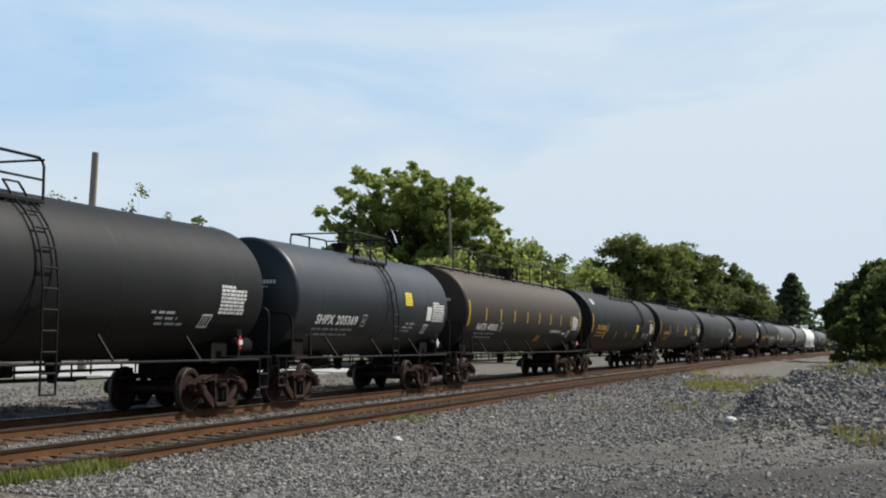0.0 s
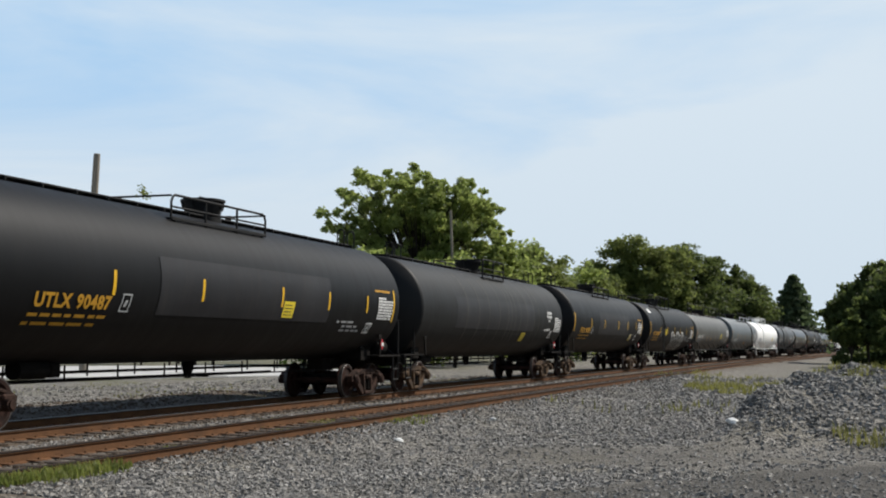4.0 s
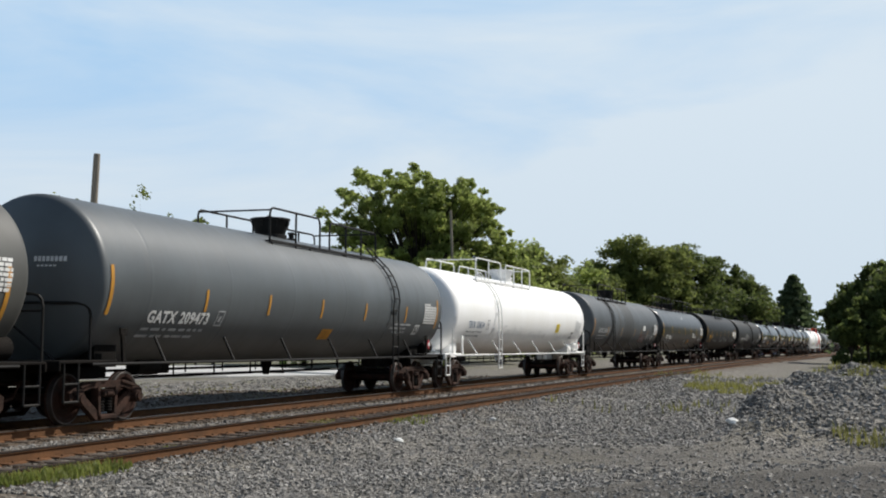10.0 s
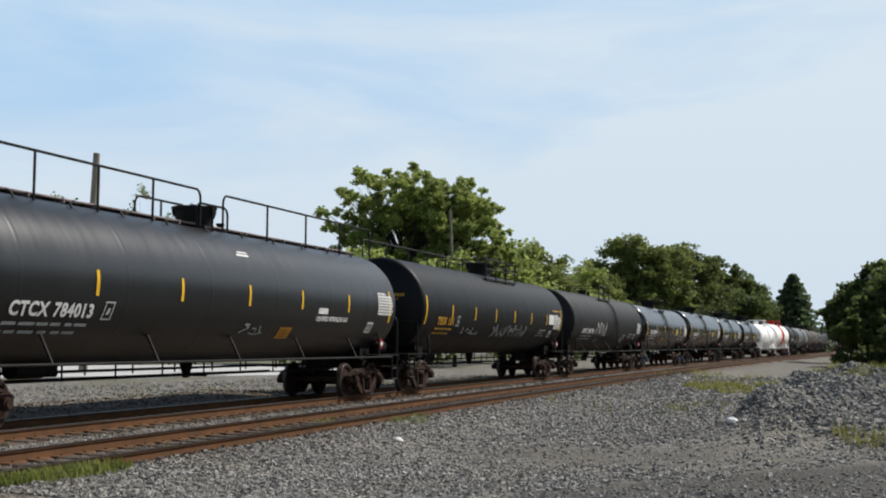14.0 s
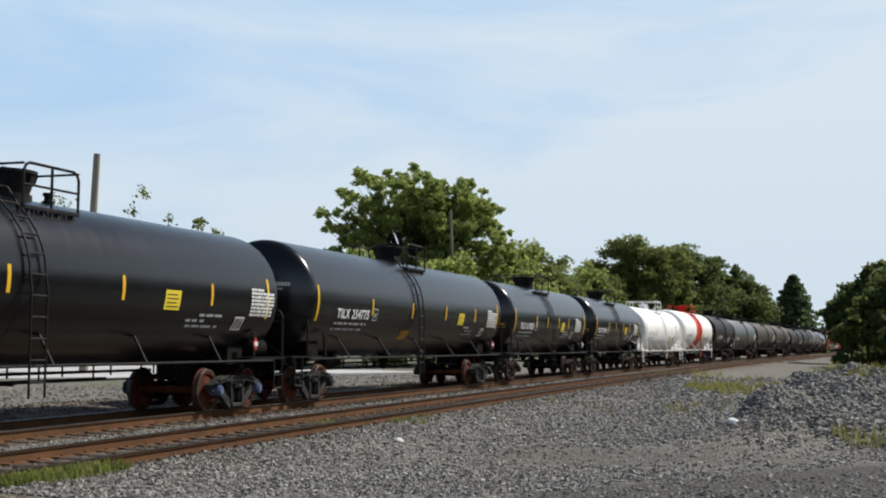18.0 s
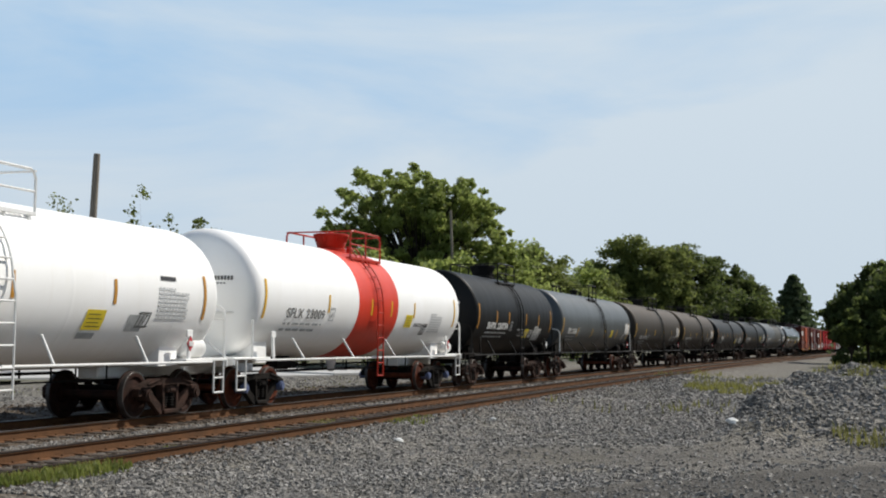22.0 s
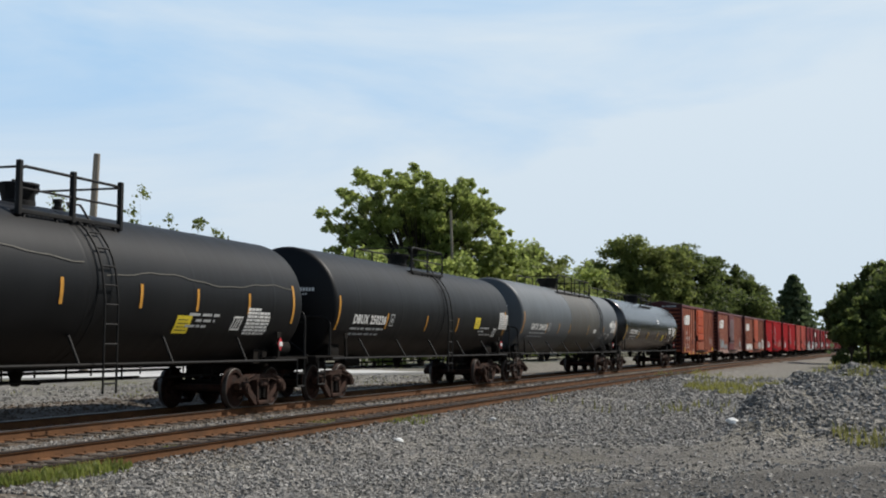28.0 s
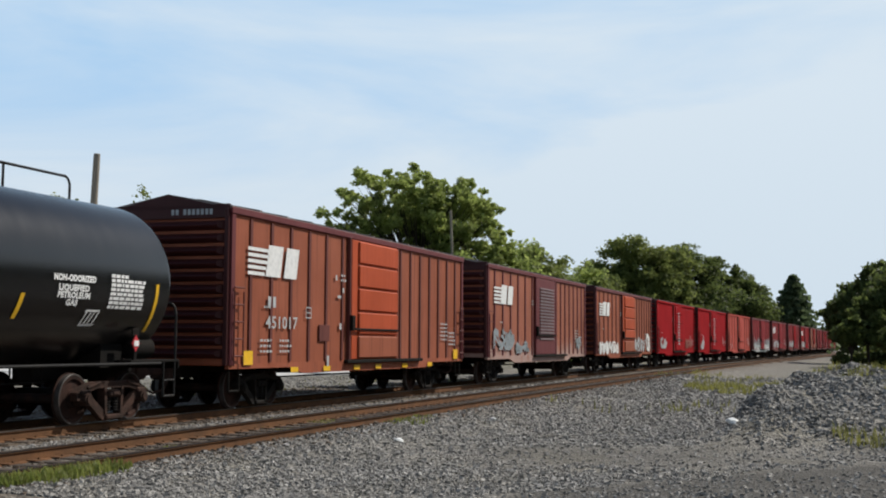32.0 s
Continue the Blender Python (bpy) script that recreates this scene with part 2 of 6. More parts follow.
TIEWOOD = surface("creosoted_tie_wood", (0.0467, 0.034, 0.0255), (0.085, 0.0612, 0.0425), 1.2, 0.9, 0.0, 0.6, 30, squash=(0.3, 3, 3), random_tint=0.35)
POLEWOOD = surface("weathered_pole_wood", (0.25, 0.22, 0.175), (0.165, 0.14, 0.11), 2.0, 0.9, 0.0, 0.5, 35, squash=(6, 6, 0.4))
RAILRUST = surface("rusty_rail_steel", (0.155, 0.072, 0.031), (0.10, 0.05, 0.024), 2.0, 0.9, 0.0, 0.4, c=(0.06, 0.034, 0.02), spec=0.2)
RAILTOP = surface("rail_running_surface", (0.05, 0.045, 0.042), (0.10, 0.088, 0.08), 1.0, 0.4, 0.6, 0.1)
RAILTOP_DULL = surface("dull_rail_running_surface", (0.009, 0.008, 0.0075), (0.016, 0.013, 0.012), 1.0, 0.75, 0.0, 0.1, spec=0.15)
BARK = surface("grey_brown_bark", (0.05, 0.04, 0.031), (0.03, 0.024, 0.019), 3.0, 0.95, 0.0, 0.8, 18, squash=(3, 3, 0.5), spec=0.15)
CONCRETE = surface("pale_concrete", (0.52, 0.515, 0.5), (0.46, 0.455, 0.44), 0.25, 0.85, 0.0, 0.15, 8.0, c=(0.42, 0.41, 0.4))


def leaves(name, a, b, scale=0.35):
    m, n, l, p = nodes_of(name)
    isl = n.new("ShaderNodeNewGeometry").outputs["Random Per Island"]
    co = n.new("ShaderNodeTexCoord").outputs["Object"]
    broad = noise_of(n, l, co, scale, 3.0)
    col = mix_of(n, l, isl, a, b)
    col = mix_of(n, l, ramp_of(n, l, broad, 0.4, 0.65, 0, 0.6), col, tuple(x * 0.7 for x in a))
    l.new(col, p.inputs["Base Color"])
    p.inputs["Roughness"].default_value = 0.55
    p.inputs["Specular IOR Level"].default_value = 0.3
    tr = n.new("ShaderNodeBsdfTranslucent")
    l.new(col, tr.inputs["Color"])
    mx = n.new("ShaderNodeMixShader")
    mx.inputs["Fac"].default_value = 0.58
    out = n["Material Output"]
    l.new(p.outputs["BSDF"], mx.inputs[1])
    l.new(tr.outputs["BSDF"], mx.inputs[2])
    l.new(mx.outputs["Shader"], out.inputs["Surface"])
    return m


LEAF_LIGHT = leaves("sunny_green_leaves", (0.24, 0.30, 0.075), (0.46, 0.52, 0.17))
LEAF_DEEP = leaves("deep_green_leaves", (0.14, 0.175, 0.048), (0.27, 0.305, 0.092))
LEAF_DARK = leaves("dark_green_leaves", (0.085, 0.115, 0.035), (0.165, 0.20, 0.06))
LEAF_PINE = leaves("blue_green_needles", (0.07, 0.105, 0.05), (0.14, 0.18, 0.085))
GRASS = leaves("grass_blades", (0.14, 0.18, 0.04), (0.29, 0.30, 0.085), 1.5)
WEED = leaves("dry_weed_blades", (0.19, 0.195, 0.05), (0.30, 0.285, 0.10), 1.5)


def stones(name):
    m, n, l, p = nodes_of(name)
    isl = n.new("ShaderNodeNewGeometry").outputs["Random Per Island"]
    r = n.new("ShaderNodeValToRGB")
    e = r.color_ramp.elements
    e[0].color, e[1].color = (0.108, 0.102, 0.093, 1), (0.37, 0.352, 0.324, 1)
    mid = r.color_ramp.elements.new(0.55)
    mid.color = (0.214, 0.203, 0.186, 1)
    l.new(isl, r.inputs["Fac"])
    co = n.new("ShaderNodeTexCoord").outputs["Object"]
    rust = noise_of(n, l, co, 0.5, 3.0)
    col = mix_of(n, l, ramp_of(n, l, rust, 0.5, 0.8, 0, 0.35), r.outputs["Color"], (0.21, 0.181, 0.126))
    l.new(col, p.inputs["Base Color"])
    p.inputs["Roughness"].default_value = 0.85
    return m


STONE = stones("crushed_grey_ballast")
STONE_RUSTY = surface("rust_stained_ballast", (0.126, 0.084, 0.0521), (0.0756, 0.0613, 0.0487), 1.2, 0.9, 0.0, 0.6, 14.0)
STONE_WHITE = plain("pale_quartz_stone", (0.72, 0.72, 0.70), 0.7)


def ground_material():
    m, n, l, p = nodes_of("ground_cover")
    co = n.new("ShaderNodeTexCoord").outputs["Object"]
    vor = n.new("ShaderNodeTexVoronoi")
    vor.inputs["Scale"].default_value = 19.0
    l.new(co, vor.inputs["Vector"])
    sep = n.new("ShaderNodeSeparateColor")
    l.new(vor.outputs["Color"], sep.inputs["Color"])
    gravel = mix_of(n, l, sep.outputs["Red"], (0.076, 0.071, 0.063), (0.295, 0.276, 0.245))
    broad = noise_of(n, l, co, 0.22, 5.0)
    mid = noise_of(n, l, co, 2.0, 5.0)
    coarse = n.new("ShaderNodeTexVoronoi")
    coarse.inputs["Scale"].default_value = 7.0
    l.new(co, coarse.inputs["Vector"])
    lump = n.new("ShaderNodeSeparateColor")
    l.new(coarse.outputs["Color"], lump.inputs["Color"])
    gravel = mix_of(n, l, ramp_of(n, l, lump.outputs["Green"], 0.5, 0.95, 0, 0.75), gravel, (0.0504, 0.0487, 0.0454))
    gravel = mix_of(n, l, ramp_of(n, l, lump.outputs["Red"], 0.55, 0.95, 0, 0.8), gravel, (0.319, 0.298, 0.265))
    gravel = mix_of(n, l, ramp_of(n, l, broad, 0.4, 0.7, 0, 0.45), gravel, (0.151, 0.144, 0.134))
    at = n.new("ShaderNodeAttribute")
    at.attribute_name = "cover"
    zone = n.new("ShaderNodeSeparateColor")
    l.new(at.outputs["Color"], zone.inputs["Color"])
    dirt = mix_of(n, l, mid, (0.055, 0.051, 0.045), (0.104, 0.097, 0.086))
    gravel = mix_of(n, l, ramp_of(n, l, noise_of(n, l, co, 0.6, 4.0), 0.45, 0.7, 0, 0.4), gravel, (0.176, 0.155, 0.101))
    grass = mix_of(n, l, mid, (0.063, 0.0798, 0.0252), (0.143, 0.139, 0.0546))
    rusty = mix_of(n, l, mid, (0.113, 0.0689, 0.0386), (0.0571, 0.042, 0.0311))
    col = mix_of(n, l, zone.outputs["Green"], gravel, dirt)
    col = mix_of(n, l, zone.outputs["Blue"], col, mix_of(n, l, 0.75, gravel, rusty))
    gm = n.new("ShaderNodeMath")
    gm.operation = "MULTIPLY"
    l.new(zone.outputs["Red"], gm.inputs[0])
    l.new(ramp_of(n, l, mid, 0.3, 0.5), gm.inputs[1])
    col = mix_of(n, l, gm.outputs[0], col, grass)
    l.new(col, p.inputs["Base Color"])
    p.inputs["Roughness"].default_value = 0.92
    p.inputs["Specular IOR Level"].default_value = 0.2
    bump_of(n, l, p, vor.outputs["Distance"], 0.8, 0.05)
    return m


GROUND = ground_material()

# ---- mesh building ----


class Shape:
    """Collects vertices and faces of one mesh."""

    def __init__(self):
        self.v, self.f = [], []

    def add(self, verts, faces):
        k = len(self.v)
        self.v.extend(verts)
        self.f.extend([tuple(i + k for i in f) for f in faces])
        return self

    def box(self, cx, cy, cz, sx, sy, sz, b=0.0, turn=None):
        hx, hy, hz = sx / 2, sy / 2, sz / 2
        b = min(b, hx * 0.9, hy * 0.9, hz * 0.9)
        if b <= 0:
            vs = [(x, y, z) for x in (-hx, hx) for y in (-hy, hy) for z in (-hz, hz)]
            fs = [(0, 1, 3, 2), (4, 6, 7, 5), (0, 4, 5, 1), (2, 3, 7, 6), (0, 2, 6, 4), (1, 5, 7, 3)]
        else:
            vs, fs, idx = [], [], {}
            for sxn in (-1, 1):
                for syn in (-1, 1):
                    for szn in (-1, 1):
                        for ax in range(3):
                            p = [sxn * (hx - b), syn * (hy - b), szn * (hz - b)]
                            p[ax] += (sxn, syn, szn)[ax] * b
                            idx[sxn, syn, szn, ax] = len(vs)
                            vs.append(tuple(p))
            for ax in range(3):
                o1, o2 = [a for a in range(3) if a != ax]
                for s in (-1, 1):
                    ring = []
                    for a, c in ((-1, -1), (1, -1), (1, 1), (-1, 1)):
                        k = [0, 0, 0]
                        k[ax], k[o1], k[o2] = s, a, c
                        ring.append(idx[k[0], k[1], k[2], ax])
                    fs.append(tuple(ring))
                for a in (-1, 1):
                    for c in (-1, 1):
                        k1, k2 = [0, 0, 0], [0, 0, 0]
                        k1[ax], k2[ax] = -1, 1
                        k1[o1] = k2[o1] = a
                        k1[o2] = k2[o2] = c
                        fs.append((idx[(*k1, o1)], idx[(*k2, o1)], idx[(*k2, o2)], idx[(*k1, o2)]))
            for sxn in (-1, 1):
                for syn in (-1, 1):
                    for szn in (-1, 1):
                        fs.append(tuple(idx[sxn, syn, szn, a] for a in range(3)))
        if turn is not None:
            vs = [tuple(turn @ Vector(p)) for p in vs]
        return self.add([(x + cx, y + cy, z + cz) for x, y, z in vs], fs)

    def bar(self, p0, p1, r, n=8, r2=None, cap=True):
        p0, p1 = Vector(p0), Vector(p1)
        d = (p1 - p0).normalized()
        a = d.orthogonal().normalized()
        c = d.cross(a)
        vs = []
        for p, q in ((p0, r), (p1, r if r2 is None else r2)):
            vs += [tuple(p + (a * math.cos(t) + c * math.sin(t)) * q) for t in (2 * math.pi * i / n for i in range(n))]
        fs = [(i, (i + 1) % n, n + (i + 1) % n, n + i) for i in range(n)]
        if cap:
            fs += [tuple(range(n - 1, -1, -1)), tuple(range(n, 2 * n))]
        return self.add(vs, fs)

    def pipe(self, pts, r, n=6):
        for a, b in zip(pts, pts[1:]):
            self.bar(a, b, r, n)
        return self

    def lathe_x(self, prof, n=40, y=0.0, z=0.0):
        """Turns (x, radius) pairs round the x axis through (y, z)."""
        vs, fs = [], []
        for x, r in prof:
            vs += [(x, y + r * math.cos(2 * math.pi * i / n), z + r * math.sin(2 * math.pi * i / n)) for i in range(n)]
        for j in range(len(prof) - 1):
            fs += [(j * n + i, j * n + (i + 1) % n, (j + 1) * n + (i + 1) % n, (j + 1) * n + i) for i in range(n)]
        fs += [tuple(range(n - 1, -1, -1)), tuple(range((len(prof) - 1) * n, len(prof) * n))]
        return self.add(vs, fs)

    def lathe_z(self, prof, n=20, x=0.0, y=0.0):
        vs, fs = [], []
        for z, r in prof:
            vs += [(x + r * math.cos(2 * math.pi * i / n), y + r * math.sin(2 * math.pi * i / n), z) for i in range(n)]
        for j in range(len(prof) - 1):
            fs += [(j * n + i, j * n + (i + 1) % n, (j + 1) * n + (i + 1) % n, (j + 1) * n + i) for i in range(n)]
        fs += [tuple(range(n - 1, -1, -1)), tuple(range((len(prof) - 1) * n, len(prof) * n))]
        return self.add(vs, fs)

    def extrude(self, outline, y0, y1):
        """A plate with an outline in x and z, between y0 and y1."""
        n = len(outline)
        vs = [(x, y0, z) for x, z in outline] + [(x, y1, z) for x, z in outline]
        fs = [tuple(range(n)), tuple(range(2 * n - 1, n - 1, -1))] + [(i, n + i, n + (i + 1) % n, (i + 1) % n) for i in range(n)]
        return self.add(vs, fs)

    def mesh(self, name, smooth=None):
        me = bpy.data.meshes.new(name)
        me.from_pydata(self.v, [], self.f)
        bm = bmesh.new()
        bm.from_mesh(me)
        bmesh.ops.recalc_face_normals(bm, faces=bm.faces)
        bm.to_mesh(me)
        bm.free()
        if smooth is not None:
            me.polygons.foreach_set("use_smooth", [True] * len(me.polygons))
            me.set_sharp_from_angle(angle=radians(smooth))
        me.materials.append(None)
        return me


def place(name, mesh, material, parent=None, label="", at=None):
    """Links one mesh object with a material of its own, under a parent."""
    ob = new(name, mesh)
    ob.material_slots[0].link = "OBJECT"
    ob.material_slots[0].material = material
    ob.parent = parent
    if at is not None:
        ob.matrix_basis = at
    if label:
        ob["label"] = label
    return ob


def part(name, shape, material, parent, label="", smooth=35):
    return place(name, shape.mesh(name, smooth), material, parent, label)


KEPT = {}


def shared(key, name, make, material, parent, label="", at=None, smooth=35):
    """A part whose mesh is made once and then used again."""
    if key not in KEPT:
        KEPT[key] = make().mesh(name, smooth)
    return place(name, KEPT[key], material, parent, label, at)


def glyphs(words, size, bold=0.0):
    """The outline of words as flat triangles: their vertices (x, y) and faces."""
    cu = bpy.data.curves.new("lettering", "FONT")
    cu.body, cu.size, cu.offset, cu.resolution_u = words, size, bold, 3
    cu.space_character, cu.space_word = 1.1, 1.25
    ob = new("lettering", cu)
    dg = bpy.context.evaluated_depsgraph_get()
    me = bpy.data.meshes.new_from_object(ob.evaluated_get(dg))
    vs = [(v.co.x, v.co.y) for v in me.vertices]
    fs = [tuple(p.vertices) for p in me.polygons]
    bpy.data.objects.remove(ob)
    bpy.data.curves.remove(cu)
    bpy.data.meshes.remove(me)
    return vs, fs


# ---- the line of the track ----
BEND_S = (-60, 0, 40, 80, 130, 192, 194, 900)
BEND = (0.000939, 0.000613, 0.000288, 0.000635, 0.000178, -0.00082, 0.0, 0.0)
START = (-7.704, 20.169, 0.32017)
TRACK_GAP = 3.975
GAUGE = 1.56
S_GRID = np.arange(-620.0, 900.5, 0.5)
TH = np.cumsum(np.interp(S_GRID, BEND_S, BEND) * (S_GRID > -60)) * 0.5
I0 = int(np.argmin(abs(S_GRID)))
TH = TH - TH[I0] + START[2]
LINE_X = np.cumsum(np.sin(TH)) * 0.5
LINE_Y = np.cumsum(np.cos(TH)) * 0.5
LINE_X, LINE_Y = LINE_X - LINE_X[I0] + START[0], LINE_Y - LINE_Y[I0] + START[1]


def rail_z(s):
    return 0.0008 * np.clip(s, 0, 200)


def on_line(s, o=0.0):
    """The point at s along the far track, o metres to the camera's side, and the heading."""
    th = np.interp(s, S_GRID, TH)
    return np.interp(s, S_GRID, LINE_X) + o * np.cos(th), np.interp(s, S_GRID, LINE_Y) - o * np.sin(th), th


def nearest(px, py):
    """For many points: s and offset o from the far track."""
    ss = np.arange(-200.0, 860.0, 1.0)
    lx, ly, th = on_line(ss)
    S, O = np.empty_like(px), np.empty_like(px)
    for a in range(0, len(px), 4000):
        q = slice(a, a + 4000)
        d = (px[q, None] - lx) ** 2 + (py[q, None] - ly) ** 2
        k = np.argmin(d, 1)
        ex, ey = px[q] - lx[k], py[q] - ly[k]
        S[q] = ss[k] + ex * np.sin(th[k]) + ey * np.cos(th[k])
        O[q] = ex * np.cos(th[k]) - ey * np.sin(th[k])
    return S, O


def smooth01(x):
    x = np.clip(x, 0, 1)
    return x * x * (3 - 2 * x)


def lumps(x, y, scale, seed=0.0):
    return np.array([noise.noise((a * scale, b * scale, seed)) for a, b in zip(x, y)])


def ground_z(px, py, S=None, O=None):
    if S is None:
        S, O = nearest(px, py)
    z = np.where(O > 2, -0.175 + 0.075 * smooth01((O - TRACK_GAP - .8) / .25) - 0.2 * smooth01((O - TRACK_GAP - 1.3) / 2.2), -0.175 + np.interp(S, (11, 30), (0.175, -0.025)) * smooth01((-O - 1.3) / 1.6))
    z = z + rail_z(S) * np.where(abs(O) < 40, 1, 0.5)
    # the gravel heap beside the yard
    heap = smooth01((px - 5.5 - 0.42 * (py - 24.5)) / 1.4) * smooth01((py - 19.4) / 5.0) * smooth01((35 - py) / 5.0) * smooth01((26 - px) / 6.0)
    z = z + (1.0 + 0.2 * smooth01((px - 8.5) / 3)) * heap
    near = (abs(px) < 60) & (py > 0) & (py < 140)
    n1 = np.zeros_like(px)
    qx, qy = px[near], py[near]
    n1[near] = lumps(qx, qy, 0.35) * 0.05 + lumps(qx, qy, 0.95, 4.0) * (0.03 + 0.13 * heap[near]) + heap[near] * (0.09 * np.sin(qx * 2.3 + qy * .55) + 0.06 * np.sin(qx * 4.1 - qy * .7))
    return z + n1 * np.where((O > -2) & (O < TRACK_GAP + 2), 0.2, 1.0)


# ---- ground ----


def axis(lo, hi, step, far):
    a = list(np.arange(lo, hi, step))
    out, d = [], step
    x = hi
    while x < far:
        out.append(x)
        d *= 1.17
        x += d
    inn, d, x = [], step, lo
    while x > -far:
        d *= 1.17
        x -= d
        inn.append(x)
    return np.array(inn[::-1] + a + out + [far])


def build_ground():
    gx, gy = axis(-24, 24, 0.4, 3600.0), axis(6, 60, 0.4, 3600.0)
    X, Y = np.meshgrid(gx, gy)
    px, py = X.ravel(), Y.ravel()
    S, O = nearest(px, py)
    Z = ground_z(px, py, S, O)
    near = (abs(px) < 60) & (py > 0) & (py < 140)
    nx, ny = len(gx), len(gy)
    k = (np.arange(ny - 1)[:, None] * nx + np.arange(nx - 1)[None]).ravel()
    me = bpy.data.meshes.new("ground")
    me.from_pydata(np.c_[px, py, Z].tolist(), [], np.c_[k, k + 1, k + nx + 1, k + nx].tolist())
    me.polygons.foreach_set("use_smooth", [True] * len(me.polygons))
    wob = np.zeros_like(px)
    wob[near] = lumps(px[near], py[near], 0.3, 9.0)
    grass = np.zeros_like(px)
    grass = np.maximum(grass, smooth01((-O - 60) / 20 + wob))
    grass = np.maximum(grass, smooth01((-O - 9) / 9 + wob * 2 - 0.3) * 0.55 * (O > -40))
    grass = np.maximum(grass, smooth01((O - 8.5) / 5) * smooth01((S - 38) / 16 + wob) * 0.85)
    mound = np.sqrt(((px - 12.5) / 4.5) ** 2 + ((py - 27) / 6.2) ** 2)
    grass = np.maximum(grass, smooth01((0.8 - mound) * 2 + wob * 1.6) * 0.75)
    patch = np.sqrt(((px - 11.5) / 5.0) ** 2 + ((py - 50) / 13.0) ** 2)
    grass = np.maximum(grass, smooth01((1.0 - patch) * 1.2 + wob * 2 - .3) * 0.5)
    corner = np.where(O > TRACK_GAP + .8, np.sqrt(((px + 4.6) / .9) ** 2 + ((py - 14.0) / 1.5) ** 2), 9)
    grass = np.maximum(grass, smooth01((1.0 - corner) * 3 + wob))
    path = py - 14.3 - (px - 1.4) * 0.76
    dirt = smooth01((0.4 - path) / 0.8 + wob) * smooth01((px + 1.5) / 3) + 0.55 * smooth01(1.2 - np.hypot((px - 3.5) / 5.0, (py - 19.0) / 3.0) + wob)
    rusty = smooth01((O + 4.6) / 1.5) * smooth01((TRACK_GAP + 2.1 - O) / 0.7) * (0.75 + wob * 0.5)
    at = me.color_attributes.new("cover", "FLOAT_COLOR", "POINT")
    at.data.foreach_set("color", np.c_[np.clip(grass, 0, 1), np.clip(dirt, 0, 1), np.clip(rusty, 0, 1), np.ones_like(px)].ravel())
    me.materials.append(GROUND)
    return tagged(new("ground", me), "grey crushed-stone yard with weeds, a dirt path and grass beyond", "ground", kind="structure")


def build_stones():
    """Loose ballast near the camera: grey on the yard, rust-stained along the rails."""
    rng = np.random.default_rng(5)
    n = 275000
    px, py = rng.uniform(-1, 1, n), 12.5 + 50 * rng.random(n) ** 1.7
    px = px * (py * 0.375 + 0.6)
    S, O = nearest(px, py)
    u = rng.random(len(px))
    path = py - 14.3 - (px - 1.4) * 0.76
    yard = O > TRACK_GAP + 1.1 + 1.0 * rng.random(len(px)) ** 2
    between = (O > 1.5) & (O < TRACK_GAP - 1.25) & (u < 0.5)
    bed = ((abs(O - TRACK_GAP) < 1.9) | (abs(O) < 1.6)) & (abs(abs(O - TRACK_GAP) - GAUGE / 2) > .09) & (abs(abs(O) - GAUGE / 2) > .09) & (u < 0.2) & ~yard & ~between | ((O < -1.5) & (O > -4.2) & (u < .25))
    thin = rng.random(len(px)) > np.where((path < 0.3 + .25 * np.sin(px * 3.1)) & (px > -.5), 0.86, 0.1)
    bare = np.hypot((px - 3.5) / 5.0, (py - 19.0) / 3.0)
    thin &= rng.random(len(px)) > np.clip(1.25 - bare, 0, 0.85)
    joined_stones("ballast_stones", px, py, S, O, (yard & thin) | between | ((O < -4.0) & (O > -11) & (u < .18)), STONE, "loose grey crushed ballast stones lying on the yard", rng)
    joined_stones("track_ballast", px, py, S, O, bed, STONE_RUSTY, "rust-stained crushed stones between the rails", rng)


